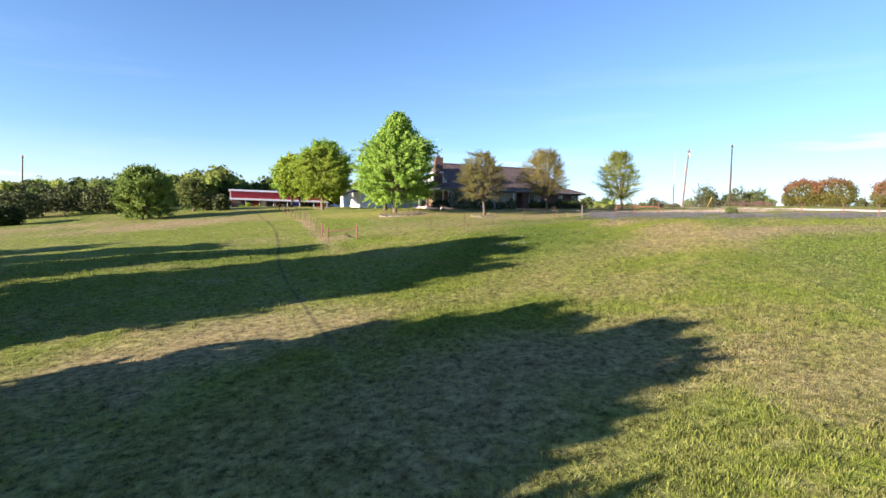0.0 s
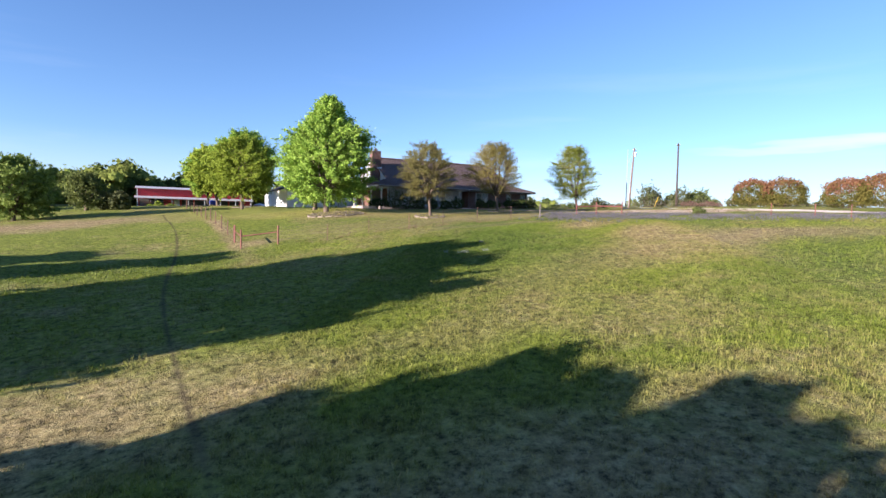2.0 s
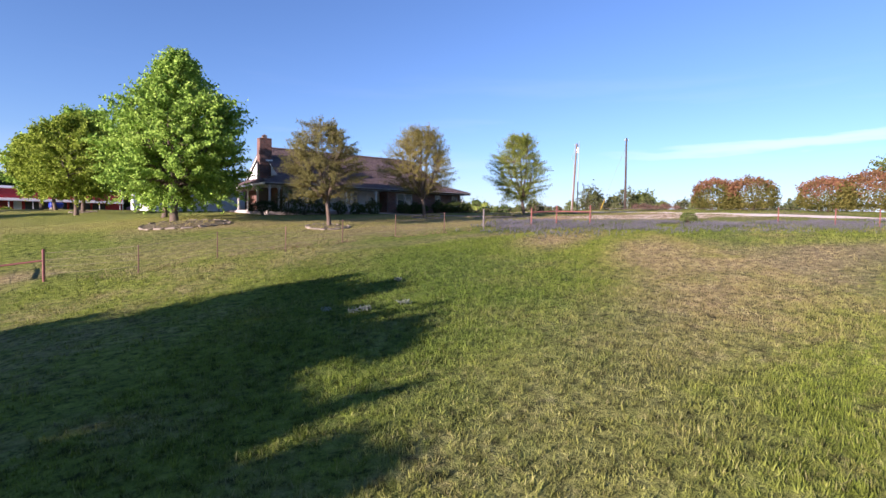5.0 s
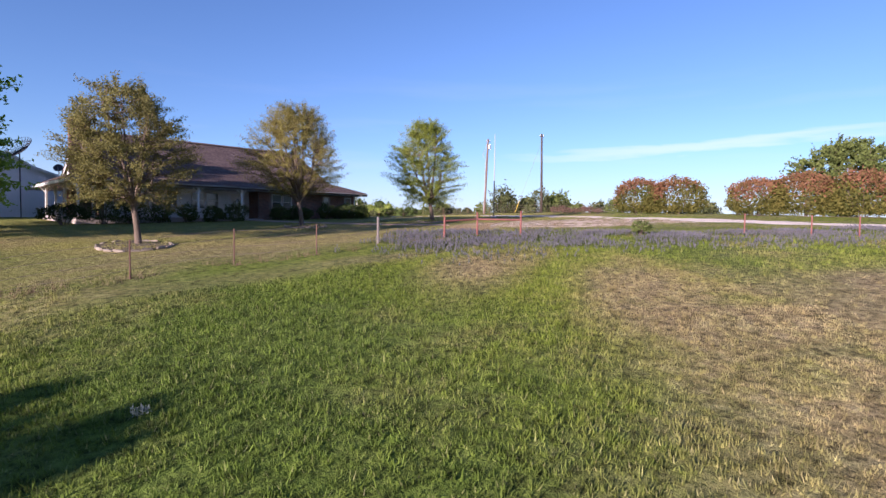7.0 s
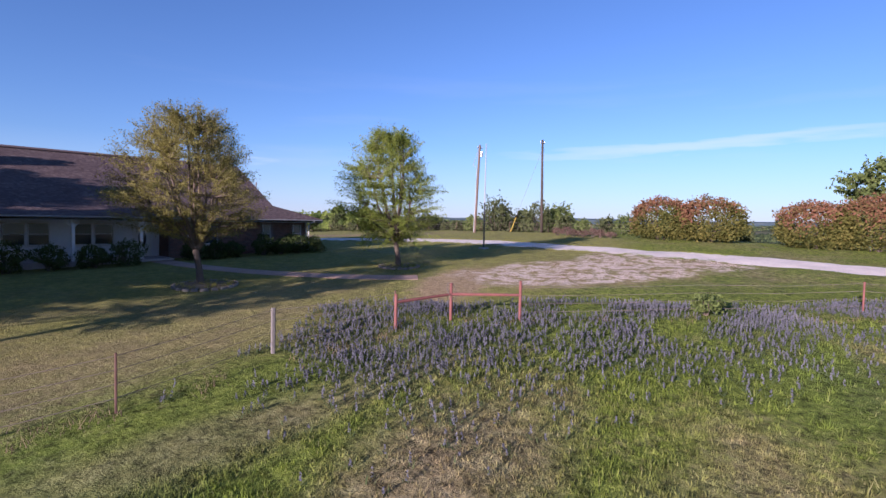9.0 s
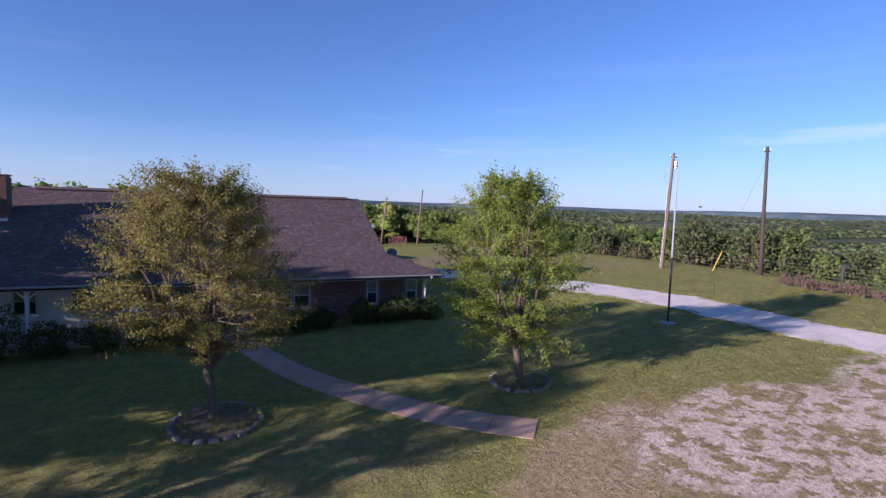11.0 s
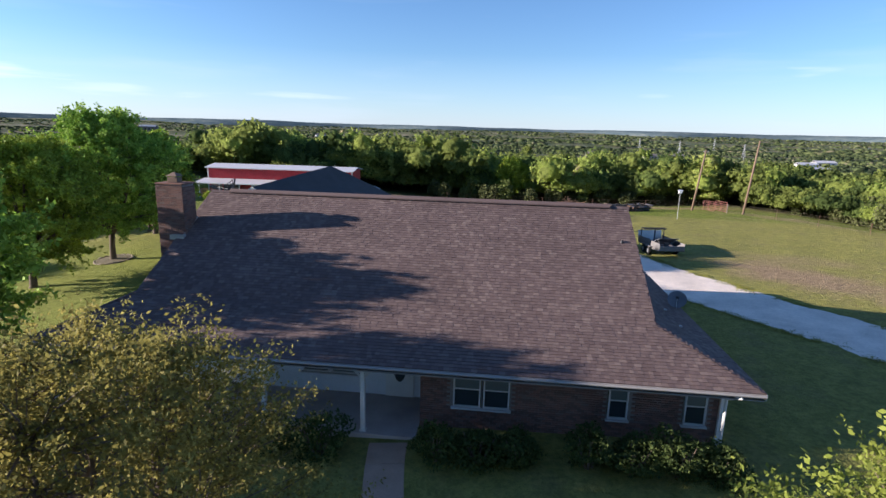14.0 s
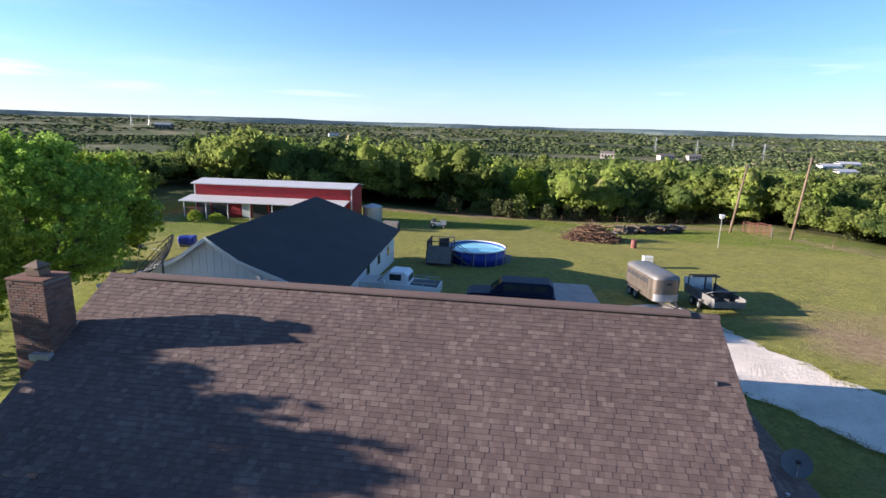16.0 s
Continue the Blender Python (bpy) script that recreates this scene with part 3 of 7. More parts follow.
def ground_z(x, y):
    """Height of the ground: a pasture that rises to a level hilltop, and a wide valley beyond it."""
    x, y = np.asarray(x, float), np.asarray(y, float)
    r = np.hypot(x + 5, y - 10)
    k = np.minimum(1.0, 78.0 / np.maximum(r, 1e-6))
    cx, cy = -5 + (x + 5) * k, 10 + (y - 10) * k
    east = np.maximum(0.0, cx - 29.0)
    cx = cx - east
    slope = 2.0204 + 0.0967 * cx + 0.0688 * cy
    top = 0.8457 + 0.004 * cx - 0.0062 * cy + 0.000866 * cx * cx - 0.000442 * cy * cy
    z = -1.3554 * np.logaddexp(-slope / 1.3554, -top / 1.3554)
    z = z - 0.035 * east - 0.09 * np.maximum(0.0, east - 4.0) + 0.65 * np.exp(-((x + 30) ** 2 + (y + 6) ** 2) / 90) - 0.75 * np.exp(-((x + 41) ** 2 + (y + 20) ** 2) / 110)
    z = z + 0.05 * np.sin(x * 0.9 + 1.3 * np.sin(y * 0.35)) * np.sin(y * 0.8 + np.sin(x * 0.5)) * smooth01(24, 34, np.hypot(x + 5, y - 10))
    z = z - 0.85 * np.exp(-((x + 42) ** 2 / 320 + (y - 60) ** 2 / 200))
    away = np.maximum(y + 0.35 * x, x * 0.8)
    valley = -26 + 5 * np.sin(x * 0.006 + 1) * np.sin(y * 0.005) + 36 * smooth01(1100, 4000, r) + 4 * np.sin(np.arctan2(y, x) * 9.0) * smooth01(1500, 4000, r)
    w = smooth01(82, 330, r) * smooth01(-60, 60, away)
    return z * (1 - w) + valley * w


def gz(x, y):
    return float(ground_z(x, y))


# ---- the ground ----
radii = np.concatenate([np.linspace(0.4, 80, 130), np.geomspace(81, 4700, 90)])
turns = np.linspace(0, 2 * math.pi, 400, endpoint=False)
gx = (-12 + np.outer(radii, np.cos(turns))).ravel()
gy = (-14 + np.outer(radii, np.sin(turns))).ravel()
gverts = np.column_stack([gx, gy, ground_z(gx, gy)])
gverts = np.vstack([gverts, [[-12, -14, gz(-12, -14)]]])
gfaces = []
for i in range(len(radii) - 1):
    for k in range(400):
        a, b = i * 400 + k, i * 400 + (k + 1) % 400
        gfaces.append((a, a + 400, b + 400, b))
gfaces += [(len(gverts) - 1, k, (k + 1) % 400) for k in range(400)]
ground = put("ground", mesh_of("ground", gverts, gfaces), M_GROUND, smooth=True)
setting(ground, "grassy pasture hillside with dry brown patches", "ground")


v, f = [], []
for k in range(361):
    a = radians(-50 + k * 260 / 360)
    far = 3300 + 150 * math.sin(k * 0.21)
    top = 30.0 + 6.5 * noise.noise((k * 0.05, 0, 1)) + 3 * noise.noise((k * 0.17, 4, 1)) + 1.2 * noise.noise((k * 0.6, 8, 1))
    for s, z in ((0, -60), (60, top * 0.5), (160, top), (900, top - 40)):
        v.append((-10 + (far + s) * math.cos(a), (far + s) * math.sin(a), z))
    if k:
        f += [(4 * k - 4 + q, 4 * k + q, 4 * k + q + 1, 4 * k - 3 + q) for q in range(3)]
setting(put("backdrop_hills", mesh_of("backdrop_hills", v, f), M_RIDGE, smooth=True), "low backdrop hills along the horizon, haze painted in blue-grey", "hills")


def ribbon(name, line, mat, lift, label, category, step=0.4, ragged=0.0):
    """A strip laid on the ground along a line of (x, y, half width)."""
    pts = []
    for (x0, y0, w0), (x1, y1, w1) in zip(line, line[1:]):
        n = max(2, int(math.hypot(x1 - x0, y1 - y0) / step))
        pts += [(x0 + (x1 - x0) * i / n, y0 + (y1 - y0) * i / n, w0 + (w1 - w0) * i / n) for i in range(n)]
    pts.append(line[-1])
    for _ in range(12):
        pts = [pts[0]] + [tuple((a[i] + 2 * b[i] + c[i]) / 4 for i in range(3)) for a, b, c in zip(pts, pts[1:], pts[2:])] + [pts[-1]]
    v, f = [], []
    cols = (-1.0, -0.97, -0.5, 0.0, 0.5, 0.97, 1.0)
    for i, (x, y, w) in enumerate(pts):
        a, b = pts[max(i - 1, 0)], pts[min(i + 1, len(pts) - 1)]
        dx, dy = b[0] - a[0], b[1] - a[1]
        n = math.hypot(dx, dy)
        for c in cols:
            ww = w * c + ((noise.noise((x * 0.7, y * 0.7, c * 9)) + 0.5 * noise.noise((x * 2.3, y * 2.3, c * 9))) * ragged if abs(c) > 0.9 else 0)
            px, py = x - dy / n * ww, y + dx / n * ww
            v.append((px, py, gz(px, py) + (lift if abs(c) < 0.99 else -0.015)))
    m = len(cols)
    for i in range(len(pts) - 1):
        for k in range(m - 1):
            f.append((i * m + k, i * m + k + 1, (i + 1) * m + k + 1, (i + 1) * m + k))
    return setting(put(name, mesh_of(name, v, f), mat), label, category)


DRIVE = [(0.5, 30, 3.4), (2.5, 25, 3.0), (5.5, 18.8, 2.7), (9.5, 12.8, 2.4), (13.2, 6.0, 2.2), (15.3, -1.5, 2.1), (15.2, -8.5, 1.9), (15.6, -14, 2.0), (16.2, -20, 2.0), (16.6, -27, 1.8), (17.4, -36, 1.8), (19, -50, 1.8)]
ribbon("driveway", DRIVE, M_CALICHE, 0.012, "pale caliche gravel driveway curving past the house", "driveway", ragged=0.42)


# ---- trees ----
def envelope(rng, radius, low, high, shape):
    """A random place in the crown: a radius that follows the height."""
    while True:
        u = rng.random() ** 0.8
        r = radius * shape(u)
        a, q = rng.uniform(0, 2 * math.pi), math.sqrt(rng.random())
        q = 0.25 + 0.75 * q if rng.random() < 0.75 else q
        lump = 0.95 + 0.42 * noise.noise((math.cos(a) * 1.7, math.sin(a) * 1.7, u * 3.5 + radius))
        if rng.random() < 0.92:
            return Vector((math.cos(a) * r * q * lump, math.sin(a) * r * q * lump, low + (high - low) * u))


def leaf_quads(rng_np, centres, ways, per, spread, size, upward=0.3):
    """Small pointed leaves scattered about each twig."""
    n = len(centres) * per
    c = np.repeat(np.asarray(centres), per, axis=0)
    w = np.repeat(np.asarray(ways), per, axis=0)
    c = c + w * rng_np.uniform(-1.8, 2.1, (n, 1)) * spread + rng_np.normal(0, spread * 0.24, (n, 3))
    nrm = rng_np.normal(0, 1, (n, 3)) + np.array([0, 0, upward])
    nrm /= np.linalg.norm(nrm, axis=1, keepdims=True)
    t = np.cross(nrm, rng_np.normal(0, 1, (n, 3)))
    t /= np.linalg.norm(t, axis=1, keepdims=True)
    b = np.cross(nrm, t)
    s = size * rng_np.uniform(0.6, 1.35, (n, 1))
    out = np.empty((n, 4, 3))
    out[:, 0], out[:, 1], out[:, 2], out[:, 3] = c - t * s, c - b * s * 0.55 + t * s * 0.1, c + t * s, c + b * s * 0.55 + t * s * 0.1
    return out.reshape(-1, 3)


def tree(x, y, seed, height, trunk_h, radius, shape, tips, per, size, spread, leaf, bark, label, lean=(0, 0), limbs=9, thick=0.15, group="", low=None, category="tree", sink=0.06):
    rng, rnp = random.Random(seed), np.random.default_rng(seed)
    ob = thing("tree", x, y, gz(x, y) - sink, label, category, group)
    low = trunk_h if low is None else low
    v, f = [], []
    fork = Vector((lean[0] * 0.35, lean[1] * 0.35, trunk_h))
    mid = Vector((lean[0] * 0.1 + rng.uniform(-0.06, 0.06), rng.uniform(-0.06, 0.06), trunk_h * 0.5))
    tube(v, f, [(0, 0, 0), (0, 0, 0.12), mid, fork], [thick * 1.55, thick * 1.12, thick * 0.92, thick * 0.85], 9)
    put("trunk", mesh_of("trunk", v, f), bark, ob, smooth=True)
    v, f = [], []
    nodes = []
    for i in range(limbs):
        u = 0.35 + 0.62 * (i + 0.5) / limbs
        a = i * 2.4 + rng.uniform(-0.4, 0.4)
        rr = radius * shape(u) * (0.55 if i < limbs - 1 else 0.1)
        end = Vector((math.cos(a) * rr + lean[0], math.sin(a) * rr + lean[1], low + (height - low) * u))
        bend = fork.lerp(end, 0.5) + Vector((math.cos(a) * rr * 0.15, math.sin(a) * rr * 0.15, -0.06 * height * (1 - u)))
        path = [fork.lerp(Vector((0, 0, trunk_h * 0.9)), 0.3), fork.lerp(bend, 0.5) + Vector((0, 0, 0.1)), bend, bend.lerp(end, 0.5) + Vector((rng.uniform(-0.15, 0.15), rng.uniform(-0.15, 0.15), 0.08)), end]
        tube(v, f, path, [thick * k for k in (0.62, 0.5, 0.36, 0.24, 0.12)], 5)
        for k in range(1, 5):
            nodes += [path[k], path[k - 1].lerp(path[k], 0.5)]
    centres, ways = [], []
    for _ in range(tips):
        tip = envelope(rng, radius, low, height, shape) + Vector((lean[0], lean[1], 0))
        best = min(nodes, key=lambda q: (q - tip).length + (1.2 if q.z > tip.z else 0))
        mid = best.lerp(tip, 0.5) + Vector((rng.uniform(-1, 1), rng.uniform(-1, 1), rng.uniform(-1, 0.4))) * 0.12
        tube(v, f, [best, mid, tip], [thick * 0.13, thick * 0.085, thick * 0.03], 3)
        way = (tip - mid).normalized()
        centres += [tip, mid.lerp(tip, 0.55)]
        ways += [way, way]
    put("limbwork", mesh_of("limbwork", v, f), bark, ob)
    put("crown", quads_of("crown", leaf_quads(rnp, centres, ways, per, spread, size)), leaf, ob)
    return ob


def round_shape(u):
    return math.sqrt(max(0.03, 1 - (2 * u - 0.86) ** 2 * 0.82)) if u < 0.93 else 0.42


def maple_shape(u):
    return min(1.0, 0.82 + 1.2 * u) if u < 0.3 else max(0.06, 1.0 - 0.55 * (u - 0.3) - 1.55 * max(0.0, u - 0.62) + 0.06 * math.sin(u * 22))


def egg_shape(u):
    return (0.55 + 1.35 * u) if u < 0.34 else max(0.16, 1.01 - 0.62 * (u - 0.34) - 1.1 * max(0.0, u - 0.72))


def diamond_shape(u):
    return (0.50 + 1.45 * u) if u < 0.34 else max(0.22, 1.0 - 1.02 * (u - 0.34))


# the young trees in front of the house
tree(-22.0, -12.6, 11, 6.55, 1.75, 2.7, round_shape, 520, 60, 0.036, 0.25, M_LEAF_BRONZE, M_BARK, "slim oak with dense bronze-olive spring leaves in a stone-edged bed", (-0.45, 0.1), 10, 0.13, "front yard trees", 1.7)
tree(-11.35, -7.5, 12, 7.2, 1.55, 3.8, diamond_shape, 760, 62, 0.031, 0.27, M_LEAF_OLIVE, M_BARK, "young oak with thin olive-yellow leaves, grey bark, stone-ringed bed", (-0.5, 0.1), 13, 0.15, "front yard trees", 2.1)
tree(-1.45, -9.0, 13, 7.15, 1.4, 2.95, egg_shape, 600, 62, 0.037, 0.28, M_LEAF_OAK, M_BARK, "young oak with fresh light-green leaves in a stone-ringed bed", (-0.4, 0.3), 12, 0.15, "front yard trees", 1.25)
# the tall trees beside the house
tree(-30.1, -6.8, 14, 10.4, 1.6, 4.75, maple_shape, 1050, 46, 0.098, 0.40, M_LEAF_MAPLE, M_BARK, "tall full maple with bright green spring leaves", (0.3, 0.6), 18, 0.25, "tall trees by the house", 1.3)
tree(-34.2, 21.6, 16, 10.2, 2.0, 4.5, round_shape, 760, 40, 0.105, 0.40, M_LEAF_MAPLE, M_BARK, "tall maple with bright green leaves on the side lawn", (0.3, 0), 12, 0.2, "tall trees by the house", 2.2)
tree(-34.9, 15.6, 17, 8.7, 1.9, 4.5, round_shape, 760, 40, 0.105, 0.40, M_LEAF_YELLOW, M_BARK, "broad yellow-green tree on the side lawn", (0, 0), 12, 0.2, "tall trees by the house", 1.6)
tree(-36.6, 30.0, 18, 8.4, 2.0, 4.0, round_shape, 520, 30, 0.15, 0.42, M_LEAF_YELLOW, M_BARK, "broad yellow-green tree behind the side lawn", (-0.6, 0), 12, 0.2, "tall trees by the house", 1.6)
tree(-37.9, 31.2, 22, 8.2, 2.2, 3.4, round_shape, 460, 30, 0.15, 0.42, M_LEAF_MAPLE, M_BARK, "green tree standing close to its neighbour behind the side lawn", (0, 0), 10, 0.2, "tall trees by the house", 2.0)
tree(-5.4, 84.6, 23, 7.4, 2.2, 3.0, round_shape, 380, 26, 0.13, 0.42, M_LEAF_YELLOW, M_BARK_GREY, "light green tree on a slim trunk before the dark woods", (0.2, 0), 9, 0.14, "", 2.4)
tree(-29.9, -1.5, 20, 8.5, 1.4, 2.75, round_shape, 420, 30, 0.14, 0.40, M_LEAF_MAPLE, M_BARK, "full maple with bright green leaves beside the porch", (0, 0), 10, 0.19, "tall trees by the house", 0.9)
tree(-28.3, 4.2, 21, 8.3, 1.8, 4.0, round_shape, 420, 30, 0.14, 0.38, M_LEAF_MAPLE, M_BARK, "smaller maple with bright green leaves beside the porch", (0, 0), 9, 0.15, "tall trees by the house", 1.6)
# the wide tree behind the hedges
tree(46.0, -27.0, 19, 10.2, 2.0, 5.6, round_shape, 420, 26, 0.17, 0.5, M_LEAF_JUNIPER, M_BARK, "wide pale green tree behind the red hedge", (0, 0), 12, 0.26, "", 2.0)

# the trees along the west edge of the pasture, whose shade falls across it
for i, (x, y, h, r) in enumerate(((-63, -51.7, 7.95, 3.2), (-63.5, -55.3, 8.35, 3.2), (-64.5, -59.4, 5.7, 3.0), (-68, -62.6, 4.4, 2.6), (-64.5, -33.0, 11.6, 3.6), (-66, -37.4, 11.7, 3.0), (-68, -41.6, 10.9, 3.0), (-73, -24.2, 9.6, 2.0), (-79, -20.0, 9.2, 2.0), (-88, -15.5, 8.6, 2.2), (-92, -29, 10, 3.5))):
    tree(x, y, 40 + i, h, 1.2, r, round_shape, 260, 11, 0.50, 0.55, M_LEAF_CEDAR, M_BARK, "dark bushy tree at the pasture edge", (0, 0), 8, 0.2, "pasture edge trees", 0.5)


# ---- the house ----
EAVE_Y, EAVE_Z, BELL_Y, BELL_Z, RIDGE_Y, RIDGE_Z, BACK_Y = 1.60, 2.56, 4.22, 3.44, 9.79, 6.50, 17.98
WEST, EAST, RAKE_W, RAKE_E = -21.75, 0.62, -19.75, -1.70
house = thing("house", -10, 9, 0, "single-storey brick ranch house with a steep shingled roof and white porch", "house")
house.matrix_world = Matrix()


def slab(verts, thick=0.10):
    """A roof plane with thickness, from its corners in order."""
    bm = bmesh.new()
    top = [bm.verts.new(v) for v in verts]
    low = [bm.verts.new((v[0], v[1], v[2] - thick)) for v in verts]
    bm.faces.new(top)
    bm.faces.new(list(reversed(low)))
    for i in range(len(verts)):
        j = (i + 1) % len(verts)
        bm.faces.new((top[j], top[i], low[i], low[j]))
    return bm


def joined(*many):
    bm = bmesh.new()
    for one in many:
        me = bpy.data.meshes.new("tmp")
        one.to_mesh(me)
        bm.from_mesh(me)
        bpy.data.meshes.remove(me)
        one.free()
    return bm


B2_Y = 2 * RIDGE_Y - BELL_Y
roof = put("roof", slab([(RAKE_W, BELL_Y, BELL_Z), (RAKE_E, BELL_Y, BELL_Z), (RAKE_E, RIDGE_Y, RIDGE_Z), (RAKE_W, RIDGE_Y, RIDGE_Z)]), M_SHINGLE, house, "brown-grey asphalt shingle roof slope")
for corners in ([(WEST, EAVE_Y, EAVE_Z), (EAST, EAVE_Y, EAVE_Z), (RAKE_E, BELL_Y, BELL_Z), (RAKE_W, BELL_Y, BELL_Z)],
                [(RAKE_E, B2_Y, BELL_Z), (RAKE_W, B2_Y, BELL_Z), (RAKE_W, RIDGE_Y, RIDGE_Z), (RAKE_E, RIDGE_Y, RIDGE_Z)],
                [(EAST, BACK_Y, EAVE_Z), (WEST, BACK_Y, EAVE_Z), (RAKE_W, B2_Y, BELL_Z), (RAKE_E, B2_Y, BELL_Z)],
                [(EAST, EAVE_Y, EAVE_Z), (EAST, BACK_Y, EAVE_Z), (RAKE_E, B2_Y, BELL_Z), (RAKE_E, BELL_Y, BELL_Z)],
                [(WEST, BACK_Y, EAVE_Z), (WEST, EAVE_Y, EAVE_Z), (RAKE_W, BELL_Y, BELL_Z), (RAKE_W, B2_Y, BELL_Z)]):
    put("roof", slab(corners), M_SHINGLE, house, "brown-grey asphalt shingle roof slope")


def gable(x0, x1):
    bm = bmesh.new()
    pts = [(BELL_Y + 0.25, 3.30), (B2_Y - 0.25, 3.30), (RIDGE_Y, RIDGE_Z - 0.14)]
    a = [bm.verts.new((x0, y, z)) for y, z in pts]
    b = [bm.verts.new((x1, y, z)) for y, z in pts]
    bm.faces.new(a)
    bm.faces.new(list(reversed(b)))
    for i in range(3):
        bm.faces.new((a[i], b[i], b[(i + 1) % 3], a[(i + 1) % 3]))
    return bm


put("gable_wall", gable(-19.50, -19.38), M_SIDING, house, "white gable siding")
put("gable_wall", gable(-2.05, -1.93), M_SIDING, house, "white gable siding")
for x0, x1 in ((RAKE_W + 0.03, RAKE_W + 0.07), (RAKE_E - 0.07, RAKE_E - 0.03)):
    for s in (1, -1):
        y0 = RIDGE_Y - s * (RIDGE_Y - BELL_Y)
        bm = bmesh.new()
        vs = [bm.verts.new((x, y, z + d)) for x in (x0, x1) for y, z, d in ((y0, BELL_Z, -0.30), (RIDGE_Y, RIDGE_Z, -0.30), (RIDGE_Y, RIDGE_Z, -0.104), (y0, BELL_Z, -0.104))]
        for q in ((0, 1, 2, 3), (7, 6, 5, 4), (0, 4, 5, 1), (1, 5, 6, 2), (2, 6, 7, 3), (3, 7, 4, 0)):
            bm.faces.new([vs[i] for i in q])
        put("rake_board", bm, M_WHITE, house)
# fascia with gutter round the eaves; the front's shade is in its grey
put("fascia", block(WEST - 0.02, EAVE_Y - 0.035, EAVE_Z - 0.12, EAST + 0.02, EAVE_Y - 0.004, EAVE_Z - 0.015), M_TRIM_SHADED, house, "front fascia board, its white darkened for shade")
put("gutter", block(WEST, EAVE_Y - 0.11, EAVE_Z - 0.085, EAST, EAVE_Y - 0.038, EAVE_Z - 0.03, 0.015), M_TRIM_SHADED, house, "metal gutter, its white darkened for shade")
put("fascia", block(EAST + 0.004, EAVE_Y, EAVE_Z - 0.20, EAST + 0.035, BACK_Y, EAVE_Z - 0.015), M_WHITE, house)
put("fascia", block(WEST - 0.035, EAVE_Y, EAVE_Z - 0.20, WEST - 0.004, BACK_Y, EAVE_Z - 0.015), M_WHITE, house)
put("soffit", block(WEST + 0.02, EAVE_Y + 0.01, 2.33, EAST - 0.02, BACK_Y - 0.01, 2.36), M_TRIM_SHADED, house, "pale soffit boards under the eaves")
# walls
put("porch_wall", block(-19.30, 4.32, 0.0, -9.17, 4.47, 2.33), M_SIDING, house, "white porch wall")
put("side_wall", block(-19.45, 4.32, 0.0, -19.302, 16.4, 2.33), M_SIDING, house)
put("back_wall", block(-19.3, 16.25, 0.0, -0.2, 16.4, 2.33), M_SIDING, house)
put("east_wall", block(-0.19, 2.76, 0.0, -0.04, 16.24, 2.33), M_MORTAR, house)
put("porch_floor", block(-21.4, 1.75, -0.35, -9.17, 4.31, 0.20, 0.01), M_CONCRETE, house, "grey concrete porch floor")
put("porch_floor", block(-21.4, 4.313, -0.35, -19.46, 16.2, 0.20, 0.01), M_CONCRETE, house, "grey concrete porch floor")
put("foundation", block(-9.15, 2.62, -0.4, -0.05, 16.3, 0.05), M_CONCRETE, house)


def post(x, y):
    bm = block(x - 0.07, y - 0.07, 0.08, x + 0.07, y + 0.07, 2.33, 0.008)
    box(bm, x - 0.10, y - 0.10, 0.08, x + 0.10, y + 0.10, 0.24, 0.008)
    box(bm, x - 0.10, y - 0.10, 2.18, x + 0.10, y + 0.10, 2.335, 0.008)
    for s in (1, -1):
        box(bm, -0.035, -0.04, 0, 0.035, 0.04, 0.48, 0.0, Matrix.Translation((x + s * 0.36, y, 2.31)) @ Matrix.Rotation(s * radians(-135), 4, "Y"))
    put("porch_post", bm, M_WHITE, house, "white porch post with brackets")


for x in (-21.25, -20.43, -17.74, -14.03, -10.84):
    post(x, 1.95)
for y in (5.5, 8.6, 12.0):
    post(-21.25, y)


def window(x0, x1, z0, z1, y, parent=house):
    """A sash window in a wall that faces the pasture."""
    fr = bmesh.new()
    for a in ((x0 - 0.03, y - 0.06, z0 - 0.03, x0 + 0.02, y + 0.04, z1 + 0.03), (x1 - 0.02, y - 0.06, z0 - 0.03, x1 + 0.03, y + 0.04, z1 + 0.03), (x0 + 0.021, y - 0.06, z1 - 0.02, x1 - 0.021, y + 0.04, z1 + 0.03), (x0 + 0.021, y - 0.06, z0 - 0.03, x1 - 0.021, y + 0.04, z0 + 0.02), (x0 + 0.021, y - 0.055, (z0 + z1) / 2 - 0.018, x1 - 0.021, y + 0.03, (z0 + z1) / 2 + 0.018)):
        box(fr, *a, bevel=0.006)
    w = put("window", fr, M_FRAME, parent, "pale sash window")
    zm = (z0 + z1) / 2
    put("pane", block(x0 + 0.022, y - 0.01, z0 + 0.021, x1 - 0.022, y, zm - 0.019), M_GLASS, w)
    put("pane", block(x0 + 0.022, y - 0.03, zm + 0.019, x1 - 0.022, y - 0.02, z1 - 0.021), M_BLIND, w, "pane with a pale blind behind it")
    put("window_sill", block(x0 - 0.09, y - 0.12, z0 - 0.10, x1 + 0.09, y + 0.02, z0 - 0.052, 0.01), M_FRAME, w)


